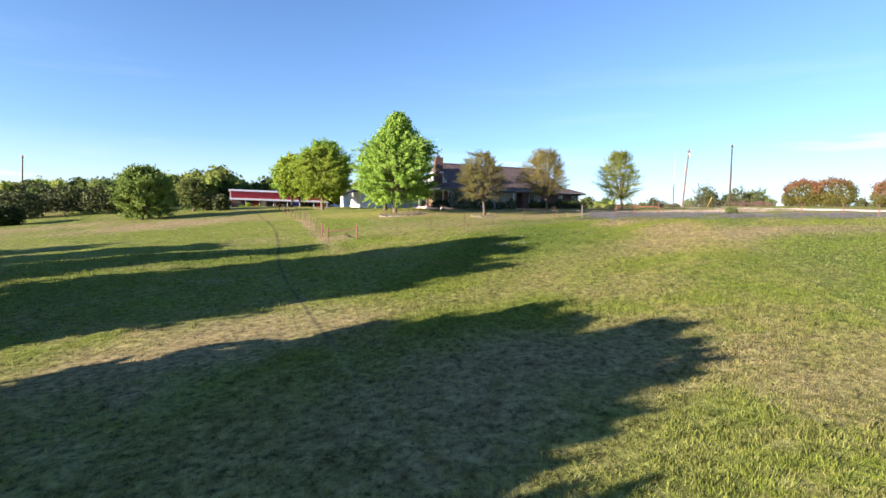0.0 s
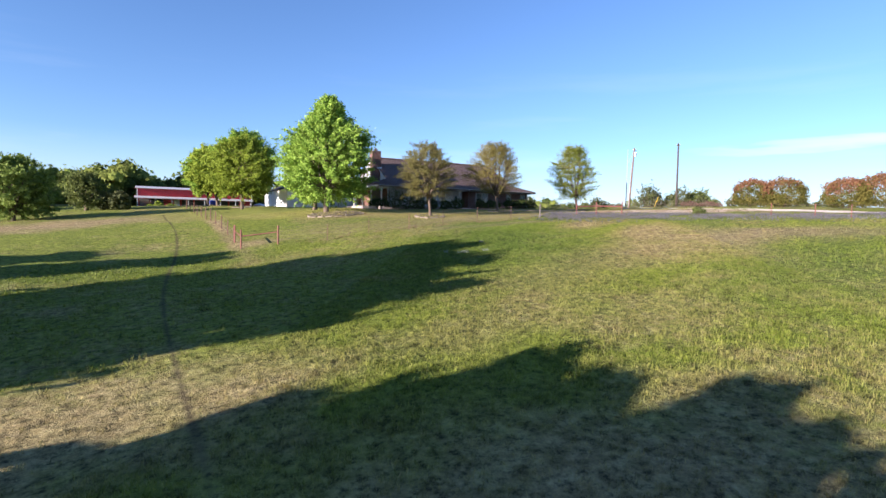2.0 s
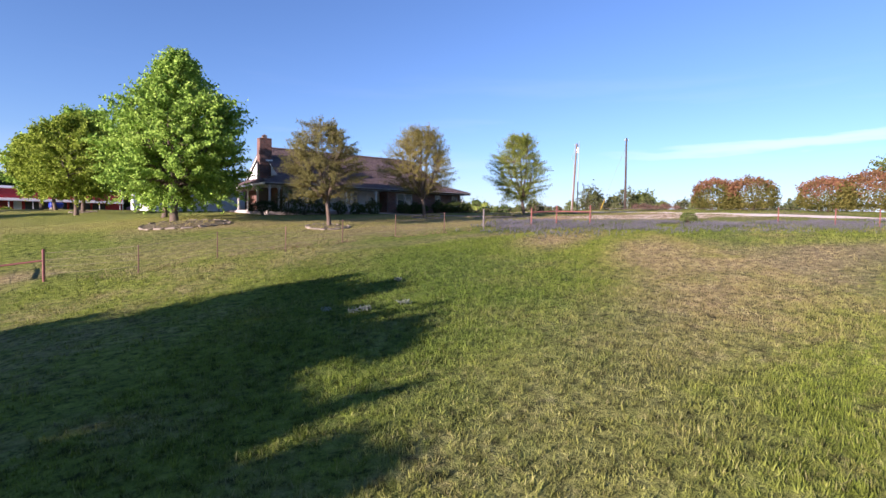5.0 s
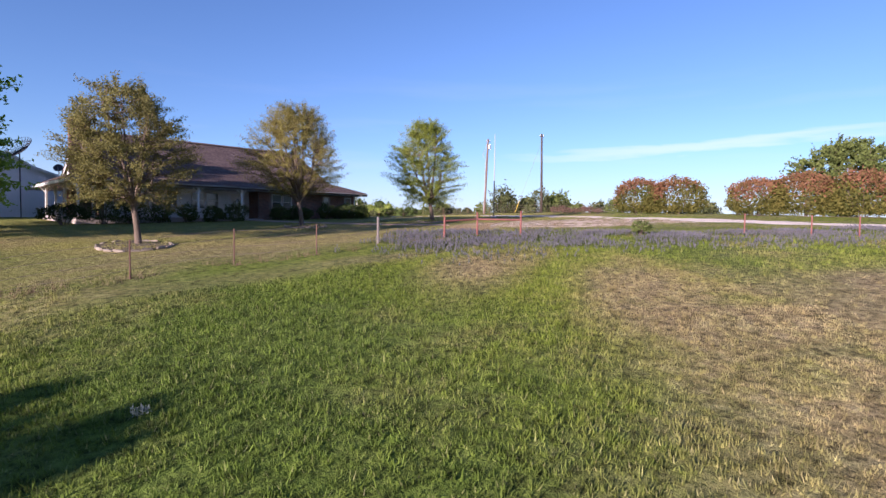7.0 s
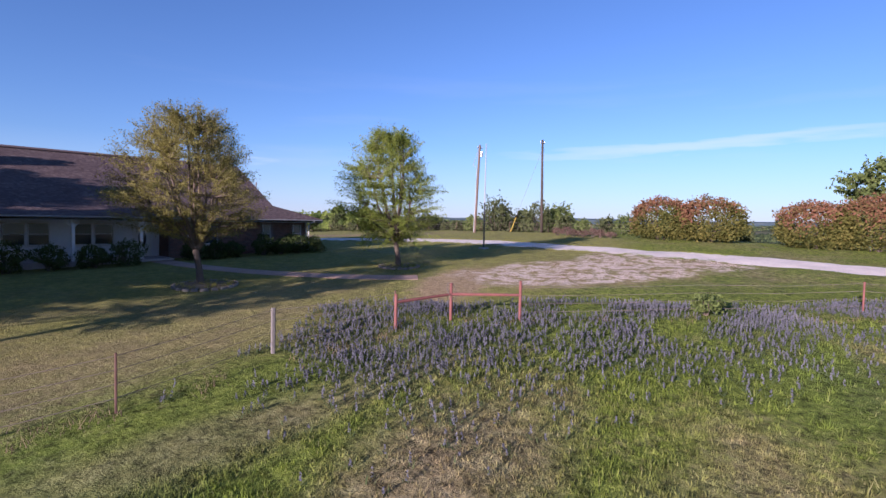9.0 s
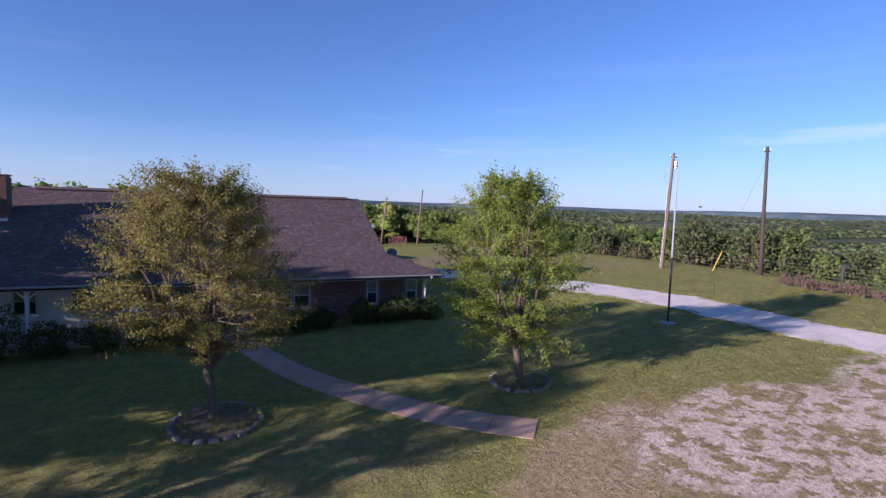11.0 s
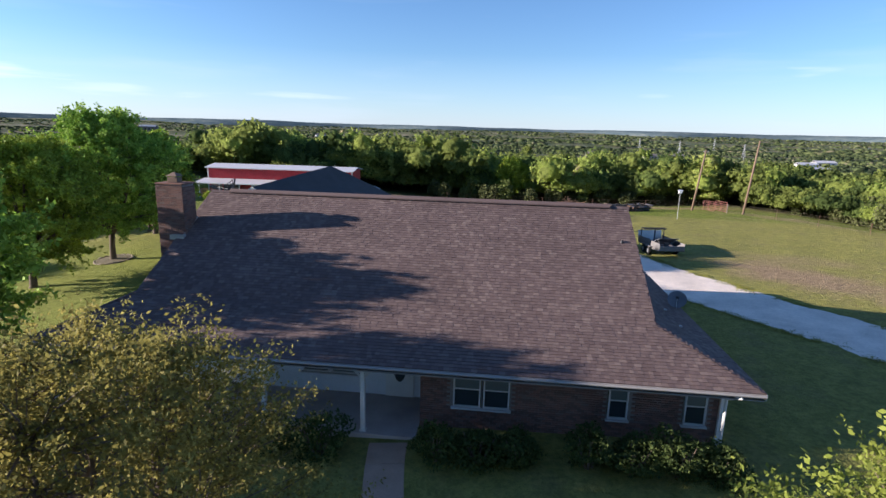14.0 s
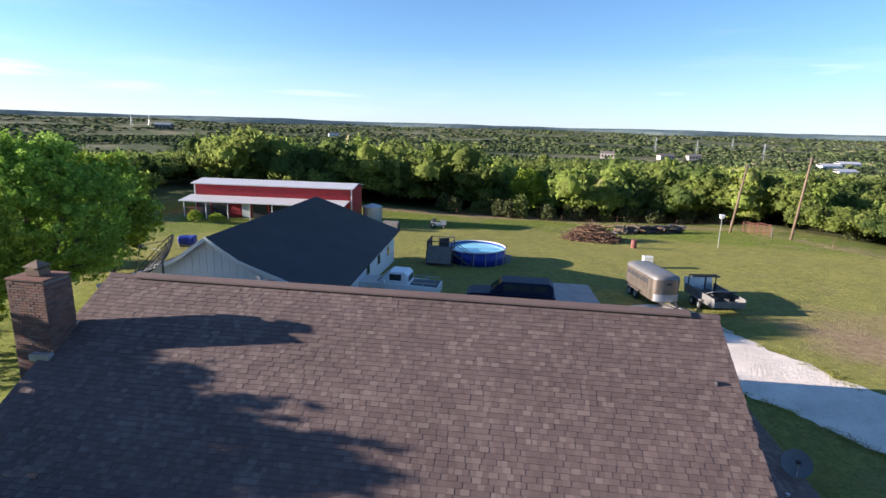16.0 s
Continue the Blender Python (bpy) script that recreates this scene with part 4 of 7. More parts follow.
WINDOWS = ((-8.07, -7.27), (-7.13, -6.37), (-3.33, -2.80), (-1.10, -0.52))
for x0, x1 in WINDOWS:
    window(x0, x1, 0.97, 2.14, 2.58)
for x0, x1 in ((-13.6, -12.7), (-12.55, -11.65), (-16.6, -15.7), (-15.55, -14.65), (-18.7, -17.9)):
    window(x0, x1, 0.95, 2.1, 4.30)
bm = block(-10.62, 4.24, 0.10, -9.62, 4.318, 2.14, 0.01)
door = put("front_door", bm, M_WHITE, house, "white front door with a dark oval light")
ov = bmesh.new()
bmesh.ops.create_uvsphere(ov, u_segments=20, v_segments=10, radius=1.0, matrix=Matrix.Translation((-10.12, 4.238, 1.26)) @ Matrix.Diagonal((0.22, 0.015, 0.50, 1)))
put("door_light", ov, M_GLASS, door, "dark oval glass", True)
rods("door_handle", [[(-9.74, 4.24, 1.02), (-9.74, 4.17, 1.02), (-9.82, 4.17, 1.02)]], 0.012, M_STEEL, door)
rods("downspout", [[(-0.02, EAVE_Y - 0.08, 2.43), (-0.22, EAVE_Y + 0.12, 2.30), (-0.24, EAVE_Y + 0.35, 2.15), (-0.24, EAVE_Y + 0.35, 0.2), (-0.18, EAVE_Y + 0.15, 0.1)]], 0.04, M_WHITE, house, "white downspout")
put("corner_post", block(-0.16, 2.45, 0.0, -0.05, 2.56, 2.33, 0.01), M_WHITE, house)


# ---- on the house: chimney, dishes, shrubs ----
def brick_material():
    m, nt, p = material("laid_brick", 0.9, 0.0, 0.3)
    g = nt.nodes.new("ShaderNodeNewGeometry")
    mp = nt.nodes.new("ShaderNodeMapping")
    mp.inputs["Rotation"].default_value = (0, radians(90), radians(90))
    nt.links.new(g.outputs["Position"], mp.inputs["Vector"])
    b = nt.nodes.new("ShaderNodeTexBrick")
    for k, v in (("Scale", 1.0), ("Mortar Size", 0.008), ("Brick Width", 0.213), ("Row Height", 0.074), ("Bias", 0.0)):
        b.inputs[k].default_value = v
    b.inputs["Color1"].default_value, b.inputs["Color2"].default_value, b.inputs["Mortar"].default_value = (0.24, 0.105, 0.07, 1), (0.14, 0.062, 0.046, 1), (0.2, 0.165, 0.14, 1)
    nt.links.new(mp.outputs["Vector"], b.inputs["Vector"])
    col = mix_of(nt, 0.4, b.outputs["Color"], ramp_of(nt, noise_of(nt, 1.2, 4.0), [(0.3, (0.4, 0.4, 0.4)), (0.7, (1, 1, 1))]), "MULTIPLY")
    nt.links.new(col, p.inputs["Base Color"])
    nt.links.new(bump_of(nt, b.outputs["Fac"], -0.6, 0.008), p.inputs["Normal"])
    return m


M_BRICKWALL = brick_material()
for ob in house.children:
    if ob.name in ("side_wall", "east_wall"):
        ob.data.materials.clear()
        ob.data.materials.append(M_BRICKWALL)
        ob["label"] = "red brick side wall"

bm = block(-20.54, 7.10, -0.1, -19.48, 7.92, 7.0)
chimney = put("chimney", bm, M_MORTAR, house, "tall red brick chimney with a metal cap")
put("crown", block(-20.59, 7.05, 7.0, -19.43, 7.97, 7.07, 0.015), M_BRICKWALL, chimney, "brick-red chimney crown")
flue = block(-20.22, 7.33, 7.08, -19.80, 7.69, 7.26, 0.01)
bmesh.ops.create_cone(flue, cap_ends=True, segments=4, radius1=0.34, radius2=0.04, depth=0.15, matrix=Matrix.Translation((-20.01, 7.51, 7.40)) @ Matrix.Rotation(radians(45), 4, "Z"))
for sx in (-1, 1):
    for sy in (-1, 1):
        box(flue, -20.01 + sx * 0.19 - 0.01, 7.51 + sy * 0.16 - 0.01, 7.25, -20.01 + sx * 0.19 + 0.01, 7.51 + sy * 0.16 + 0.01, 7.34)
put("cap", flue, M_WOOD_POLE, chimney, "brown metal chimney cap")
fl = bmesh.new()
for i in range(11):
    y = 6.95 + i * 0.1
    z = BELL_Z + (y - BELL_Y) * (RIDGE_Z - BELL_Z) / (RIDGE_Y - BELL_Y)
    box(fl, -19.475, y, z - 0.02, -19.455, y + 0.105, z + 0.13)
box(fl, -20.0, 6.86, 4.85, -19.40, 7.06, 5.03)
put("flashing", fl, M_STEEL, chimney, "bright step flashing")

BRICK_L, BRICK_H, BRICK_D = 0.203, 0.064, 0.05


def brick_spots(x0, y0, x1, y1, z0, z1, holes=()):
    """Centres, turns and lengths of bricks in running bond on a wall from (x0, y0) to (x1, y1); holes in metres along the wall."""
    length = math.hypot(x1 - x0, y1 - y0)
    turn = math.atan2(y1 - y0, x1 - x0)
    for r in range(int((z1 - z0) / 0.074)):
        z = z0 + 0.037 + r * 0.074
        start, size = 0.0, 0.0965 if r % 2 else BRICK_L
        while start < length - 0.03:
            size = min(size, length - start)
            s = start + size / 2
            if not any(a - size / 2 + 0.005 < s < b + size / 2 - 0.005 and lo - 0.03 < z < hi + 0.03 for a, b, lo, hi in holes):
                yield x0 + math.cos(turn) * s, y0 + math.sin(turn) * s, z, turn, size / BRICK_L
            start, size = start + size + 0.010, BRICK_L


holes = [(x0 + 9.15 - 0.07, x1 + 9.15 + 0.07, 0.86, 2.20) for x0, x1 in WINDOWS]
mort = bmesh.new()
edges = [-9.15]
for x0, x1 in WINDOWS:
    edges += [x0 - 0.05, x1 + 0.05]
edges.append(-0.06)
for a, b in zip(edges[::2], edges[1::2]):
    box(mort, a, 2.60, 0.0, b, 2.75, 2.33)
for x0, x1 in WINDOWS:
    box(mort, x0 - 0.05, 2.60, 0.0, x1 + 0.05, 2.75, 0.90)
    box(mort, x0 - 0.05, 2.60, 2.19, x1 + 0.05, 2.75, 2.33)
front_wall = put("brick_wall", mort, M_MORTAR, house, "dark red brick front wall")
bm = block(-9.16, 2.76, 0.0, -9.0, 4.3, 2.33)
put("porch_return_wall", bm, M_BRICKWALL, house)

BRICK_V = np.array([(sx * BRICK_L / 2, sy * BRICK_D / 2, sz * BRICK_H / 2) for sx in (-1, 1) for sy in (-1, 1) for sz in (-1, 1)])
BRICK_F = ((0, 1, 5, 4), (0, 2, 3, 1), (4, 5, 7, 6), (1, 3, 7, 5), (0, 4, 6, 2))


def lay_bricks(spots, parent, singles, seed):
    """The first bricks as objects of their own, the others as one joined rest."""
    rng = random.Random(seed)
    me = mesh_of("brick", BRICK_V, BRICK_F)
    me.materials.append(M_BRICK)
    v, f = [], []
    for i, (x, y, z, turn, part_of) in enumerate(spots):
        m = pose(x, y, z, rng.gauss(0, 0.4), rng.gauss(0, 0.3), math.degrees(turn)) @ Matrix.Translation((0, rng.uniform(-0.004, 0.004), 0)) @ Matrix.Diagonal((part_of, 1, 1, 1))
        if i < singles:
            b = new("brick", me)
            b.parent = parent
            b.matrix_parent_inverse = Matrix()
            b.matrix_basis = m
        else:
            start = len(v)
            v += [m @ Vector(q) for q in BRICK_V]
            f += [tuple(start + k for k in q) for q in BRICK_F]
    if v:
        rest = put("bricks", mesh_of("bricks", v, f), M_BRICK, parent)
        rest["kind"] = "stuff"


wall_spots = list(brick_spots(-9.15, 2.595, -0.05, 2.595, 0.02, 2.33, holes))
wall_spots.sort(key=lambda s: abs(s[0] + 6.5) + abs(s[2] - 2.0) * 0.5)
lay_bricks(wall_spots, front_wall, 300, 1)
ch = list(brick_spots(-20.56, 7.085, -19.46, 7.085, 3.2, 7.0)) + list(brick_spots(-19.465, 7.07, -19.465, 7.95, 3.9, 7.0)) + list(brick_spots(-20.555, 7.95, -20.555, 7.07, 0.0, 7.0)) + list(brick_spots(-19.46, 7.935, -20.56, 7.935, 4.2, 7.0))
ch.sort(key=lambda s: -s[2])
lay_bricks(ch, chimney, 300, 2)


def dish(name, x, y, z, radius, depth, way, mat, label, pole_to, mesh_like=False):
    """A satellite dish that looks along way, on a pole down to pole_to."""
    turn = Vector(way).normalized().to_track_quat("Z", "Y").to_matrix().to_4x4()
    ob = thing(name, x, y, pole_to, label, "satellite dish")
    up = z - pole_to
    bm = bmesh.new()
    rings, segs = 6, 24
    rows = []
    for s in (0, -0.012):
        for i in range(rings + 1):
            r = radius * i / rings
            rows.append([bm.verts.new(Matrix.Translation((0, 0, up)) @ turn @ Vector((r * math.cos(2 * math.pi * k / segs), r * math.sin(2 * math.pi * k / segs), depth * (i / rings) ** 2 + s))) for k in range(segs)] if i else [bm.verts.new(Matrix.Translation((0, 0, up)) @ turn @ Vector((0, 0, s)))])
    for base in (0, rings + 1):
        for k in range(segs):
            bm.faces.new((rows[base][0], rows[base + 1][k], rows[base + 1][(k + 1) % segs]))
        for i in range(1, rings):
            for k in range(segs):
                bm.faces.new((rows[base + i][k], rows[base + i + 1][k], rows[base + i + 1][(k + 1) % segs], rows[base + i][(k + 1) % segs]))
    if mesh_like:
        bmesh.ops.delete(bm, geom=[f for i, f in enumerate(bm.faces) if i >= segs * rings], context="FACES_ONLY")
        bmesh.ops.wireframe(bm, faces=list(bm.faces), thickness=0.045, use_replace=True, use_even_offset=False)
    put("reflector", bm, mat, ob)
    v, f = [], []
    tube(v, f, [(0, 0, -0.05), (0, 0, up * 0.85), Matrix.Translation((0, 0, up)) @ turn @ Vector((0, 0, -0.02))], [0.045 if radius > 0.6 else 0.025] * 3, 8)
    put("pole", mesh_of("pole", v, f), M_DARK if mesh_like else M_STEEL, ob)
    v, f = [], []
    focus = Matrix.Translation((0, 0, up)) @ turn @ Vector((0, 0, depth + radius * 0.55))
    for k in range(3 if mesh_like else 1):
        a = k * 2.09 - 1.57
        tube(v, f, [Matrix.Translation((0, 0, up)) @ turn @ Vector((radius * 0.95 * math.cos(a), radius * 0.95 * math.sin(a), depth)), focus], [0.014, 0.014], 5)
    put("feed_arm", mesh_of("feed_arm", v, f), M_DARK if mesh_like else M_STEEL, ob)
    put("feed_horn", block(focus.x - 0.05, focus.y - 0.05, focus.z - 0.05, focus.x + 0.05, focus.y + 0.05, focus.z + 0.05, 0.01), M_DARK, ob)
    return ob


dish("satellite_dish", 0.30, 8.6, 3.02, 0.36, 0.09, (-0.25, -0.75, 0.62), M_DISH, "dark grey satellite dish fixed to the eave of the roof", 2.66)
dish("satellite_dish", -19.7, 16.4, 4.15, 0.36, 0.09, (-0.3, -0.8, 0.5), M_DARK, "small dark satellite dish on the back of the roof", 2.9)
dish("mesh_dish", -22.3, 15.8, 5.25, 1.2, 0.42, (-0.62, -0.38, 0.69), M_DARK, "large black mesh satellite dish on a pole beside the garage", gz(-22.3, 15.8), True)


# ---- bushes and hedges ----
def bush(name, x, y, rx, ry, h, n, size, leaf, label, seed, category="shrub", group="", turn=0.0, lift=0.0, box_like=0.0, low=-0.35, tips=None, lumpy=1.0):
    rnp = np.random.default_rng(seed)
    ob = thing(name, x, y, gz(x, y) - 0.04 + lift, label, category, group, turn)
    a, b = rnp.uniform(0, 2 * math.pi, n), rnp.uniform(low, 1.0, n)
    c = np.sqrt(1 - b * b)
    d = np.column_stack([np.cos(a) * c, np.sin(a) * c, b])
    if box_like:
        d = np.sign(d) * np.abs(d) ** (1 - box_like)
    lump = np.array([0.90 - 0.08 * lumpy + 0.30 * lumpy * noise.noise((q[0] * rx * 1.1 + seed, q[1] * ry * 1.1, q[2] * h * 0.8)) + 0.12 * noise.noise((q[0] * rx * 3.5, q[1] * ry * 3.5 + seed, q[2] * h * 3)) for q in d])
    r = lump * rnp.uniform(0.80, 1.06, n)
    p = d * np.array([rx, ry, h * 0.56]) * r[:, None] + np.array([0, 0, h * 0.44])
    p[:, 2] = np.maximum(p[:, 2], rnp.uniform(0.03, 0.2, n) * h)
    if tips:
        red = (p[:, 2] / h + 0.25 * np.sin(p[:, 1] * 0.9 + seed) * 0.6 + rnp.normal(0, 0.10, n)) > 0.60
        put("new_growth", quads_of("new_growth", leaf_quads(rnp, p[red], d[red], 1, size * 0.8, size)), tips, ob, "red and bronze new leaves")
        p, d = p[~red], d[~red]
    put("foliage", quads_of("foliage", leaf_quads(rnp, p, d, 1, size * 0.8, size)), leaf, ob)
    v, f = [], []
    rng = random.Random(seed)
    for k in range(7):
        t = rng.uniform(0, 6.28)
        tube(v, f, [(0.1 * rx * math.cos(t), 0.1 * ry * math.sin(t), 0), (0.35 * rx * math.cos(t), 0.35 * ry * math.sin(t), h * 0.4), (0.55 * rx * math.cos(t), 0.55 * ry * math.sin(t), h * 0.75)], [0.035, 0.025, 0.01], 5)
    put("stem", mesh_of("stem", v, f), M_BARK, ob)
    return ob


for i, (x, y, rx, ry, h) in enumerate(((-8.4, 1.15, 0.75, 0.6, 1.05), (-7.2, 1.1, 0.7, 0.6, 0.95), (-6.1, 1.2, 0.65, 0.55, 0.9), (-4.1, 1.2, 0.7, 0.6, 1.15), (-3.0, 1.0, 0.75, 0.6, 0.95), (-1.8, 1.1, 0.75, 0.65, 1.1), (-0.6, 1.0, 0.7, 0.6, 0.9), (-11.9, 1.05, 0.85, 0.6, 1.15), (-13.4, 0.95, 0.8, 0.6, 1.0), (-15.2, 1.0, 0.8, 0.6, 1.1), (-16.9, 1.0, 0.85, 0.65, 1.25), (-18.6, 0.9, 1.0, 0.75, 1.75), (-20.2, 0.75, 1.1, 0.85, 1.95))):
    bush("shrub", x, y - 0.25, rx * 1.2, ry * 1.45, h * 1.3, 2200, 0.055, M_LEAF_SHRUB, "loose dark green shrub along the house front", 100 + i, "shrub", "foundation shrubs", low=-0.95, lumpy=2.2)
bush("shrub", -22.4, -0.4, 1.5, 0.9, 1.35, 2600, 0.055, M_LEAF_DARK, "large dark shrub beside the porch corner", 131, "shrub", "foundation shrubs")

# the red-tipped hedges by the drive
for i, (x, y, rx, ry, h) in enumerate(((26.8, -11.6, 1.9, 2.9, 3.7), (26.9, -15.6, 1.9, 3.2, 3.75), (27.2, -22.8, 1.9, 2.8, 3.5), (27.4, -26.5, 2.0, 3.0, 3.9), (27.7, -30.6, 2.0, 3.2, 4.0), (28.0, -35.0, 2.0, 3.2, 4.0), (28.3, -39.5, 2.0, 3.2, 4.0))):
    bush("hedge", x, y, rx, ry, h + 0.2, 8000, 0.11, M_LEAF_GREENHEDGE, "tall rounded hedge with red new leaves over green", 150 + i, "hedge", "red-tipped hedges", 0, 0, 0.08, -0.9, M_LEAF_RED, 0.45)
for i in range(7):
    bush("shrub", 26.0 + 0.2 * math.sin(i * 2.1), -1.6 - i * 0.95, 0.55, 0.55, 0.8 + 0.15 * math.sin(i * 1.7), 520, 0.06, M_LEAF_DRY, "low dry reddish shrub in a row by the hedge", 170 + i, "shrub", "low shrub row")
bush("bush", -1.0, -24.6, 0.75, 0.5, 0.75, 600, 0.07, M_LEAF_JUNIPER, "small green weed bush in the bluebonnets", 180, "bush")
# bushes on the west side of the pasture
tree(-58.2, 16.0, 61, 6.6, 0.7, 4.0, round_shape, 560, 30, 0.13, 0.42, M_LEAF_FIELD, M_BARK, "wide light green tree branching to the ground at the field edge", (0.2, 0), 14, 0.22, "", 0.5)
tree(-53.1, 30.0, 62, 5.0, 0.8, 2.6, round_shape, 260, 20, 0.14, 0.42, M_LEAF_JUNIPER, M_BARK, "grey-green bushy tree at the field edge", (0, 0), 12, 0.2, "", 0.5)
for i, (x, y, rx, ry, h, mat, lab) in enumerate(((-48.9, 27.0, 1.3, 1.3, 2.4, M_LEAF_CEDAR, "dark juniper bush at the field edge"), (-73.0, 42.0, 4.5, 4.0, 5.0, M_LEAF_CEDAR, "dark juniper bush far across the field"), (-81.0, 52.0, 5.0, 4.0, 5.2, M_LEAF_CEDAR, "dark juniper bush far across the field"), (-66.5, 36.0, 3.6, 3.4, 4.8, M_LEAF_CEDAR, "dark juniper bush far across the field"), (-62.5, 38.5, 3.2, 3.2, 5.0, M_LEAF_CEDAR, "dark juniper bush far across the field"), (-75.5, 22.5, 2.6, 2.4, 2.9, M_LEAF_DARK, "low dark bush in the field"), (-78, 36.0, 4.0, 3.4, 4.6, M_LEAF_CEDAR, "dark juniper bush far across the field"), (-50.4, 29.0, 1.4, 1.3, 2.3, M_LEAF_CEDAR, "dark juniper bush at the field edge"))):
    bush("bush", x, y, rx, ry, h, 2400, 0.22, mat, lab, 190 + i, "bush", "field edge bushes", low=-0.8, lumpy=0.55)
for x, y, r, h, seed in ((-44.6, 53.4, 0.8, 1.5, 401), (-42.6, 54.6, 0.9, 1.1, 402), (-46.0, 55.0, 0.7, 0.9, 403)):
    bush("yard_shrub", x, y, r, r * 0.9, h, 700, 0.10, M_LEAF_YELLOW, "rough yellow-green shrub growing before the barn", seed, "shrub", "shrubs before the barn", low=-0.6)
# cedars beyond the east and back fences
rng = random.Random(5)
k = 0
for x, y in [(39 + rng.uniform(0, 6), -14 + i * 2.2 + rng.uniform(-0.8, 0.8)) for i in range(10)] + [(38 + rng.uniform(0, 7), 8 + rng.uniform(0, 9)) for i in range(9)] + [(37 + rng.uniform(0, 8), 18 + i * 2.1 + rng.uniform(-1, 1)) for i in range(12)] + [(35 + rng.uniform(0, 8), 44 + i * 3.0 + rng.uniform(-1, 1)) for i in range(10)] + [(-18 + i * 2.1 + rng.uniform(-1.0, 1.0), 80 + rng.uniform(-1, 4)) for i in range(24)]:
    h = (3.4 if y < 7.5 else 5.0 if y < 17 else 3.6 if y < 44 else 3.3) * rng.uniform(0.6, 1.2)
    r = h * rng.uniform(0.36, 0.5)
    bush("cedar", x, y, r, r * rng.uniform(0.85, 1.1), h, 1100, 0.20, M_LEAF_CEDAR if rng.random() < 0.75 else M_LEAF_JUNIPER, "dark green cedar beyond the fence", 300 + k, "cedar tree", "cedars beyond the fence", low=-0.9)
    k += 1


# ---- garage ----
garage = thing("garage", -22.3, 26, gz(-22.3, 26), "white garage with a steep dark shingle roof flaring at the eaves", "garage")
garage.matrix_world = Matrix()
GB = -0.6
G_FRONT, G_RIDGE_END, G_BACK = 19.6, 32.0, 39.3
# the bell-shaped front: from the west eave over the peak to the east eave
RAKE = [(-28.9, 2.65), (-27.2, 3.25), (-25.6, 3.85), (-24.6, 4.24), (-24.1, 4.50), (-22.6, 5.56), (-21.67, 4.92), (-20.86, 4.43), (-19.92, 4.08), (-18.98, 3.76), (-17.6, 3.25), (-15.95, 2.62)]
BACK = [(-28.3, 2.62), (-27.0, 3.2), (-25.6, 3.85), (-24.4, 4.6), (-23.8, 4.95), (-21.45, 6.15), (-20.6, 5.55), (-19.9, 5.0), (-19.2, 4.45), (-18.5, 3.9), (-17.8, 3.35), (-16.85, 2.62)]


def garage_roof(first, last):
    """Roof strips between two rake points, from the front gable to the back hip."""
    bm = bmesh.new()
    rows = []
    for k in range(7):
        u = k / 6
        row = []
        for a, b in zip(RAKE[first:last + 1], BACK[first:last + 1]):
            y_end = G_RIDGE_END + (G_BACK - G_RIDGE_END) * min(1.0, (6.15 - b[1]) / (6.15 - 2.62))
            row.append((a[0] + (b[0] - a[0]) * u, G_FRONT + (y_end - G_FRONT) * u, a[1] + (b[1] - a[1]) * u))
        rows.append(row)
    top = [[bm.verts.new(q) for q in r] for r in rows]
    low = [[bm.verts.new((q[0], q[1], q[2] - 0.12)) for q in r] for r in rows]
    n, m = len(rows), len(rows[0])
    for a in range(n - 1):
        for b in range(m - 1):
            bm.faces.new((top[a][b], top[a][b + 1], top[a + 1][b + 1], top[a + 1][b]))
            bm.faces.new((low[a][b], low[a + 1][b], low[a + 1][b + 1], low[a][b + 1]))
    for b in range(m - 1):
        for r in (0, n - 1):
            bm.faces.new((top[r][b + 1], top[r][b], low[r][b], low[r][b + 1]))
    for a in range(n - 1):
        for c in (0, m - 1):
            bm.faces.new((top[a][c], top[a + 1][c], low[a + 1][c], low[a][c]))
    return bm


put("roof", garage_roof(0, 5), M_SHINGLE_DARK, garage, "dark grey shingle roof slope")
put("roof", garage_roof(5, 11), M_SHINGLE_DARK, garage, "dark grey shingle roof slope")
put("roof", slab([(BACK[0][0], G_BACK, 2.60), (BACK[11][0], G_BACK, 2.60), (BACK[5][0], G_RIDGE_END, 6.13)]), M_SHINGLE_DARK, garage, "dark grey shingle hip at the back")


def rake_z(x):
    for (x0, z0), (x1, z1) in zip(RAKE, RAKE[1:]):
        if x0 <= x <= x1:
            return z0 + (z1 - z0) * (x - x0) / (x1 - x0)
    return 2.6


bm = bmesh.new()
inner = [(-28.4, rake_z(-28.4))] + RAKE[1:-1] + [(-16.5, rake_z(-16.5))]
sides = []
for y in (G_FRONT + 0.45, G_FRONT + 0.57):
    sides.append([bm.verts.new((x, y, z - 0.13)) for x, z in inner] + [bm.verts.new((-16.5, y, GB)), bm.verts.new((-28.4, y, GB))])
bm.faces.new(sides[0])
bm.faces.new(list(reversed(sides[1])))
for k in range(len(sides[0])):
    q = (k + 1) % len(sides[0])
    bm.faces.new((sides[0][k], sides[0][q], sides[1][q], sides[1][k]))
put("gable_wall", bm, M_SIDING, garage, "white vertical siding gable")
for i in range(29):
    x = -28.2 + i * 0.41
    put("batten", block(x - 0.018, G_FRONT + 0.425, GB, x + 0.018, G_FRONT + 0.448, rake_z(x) - 0.16), M_SIDING, garage)
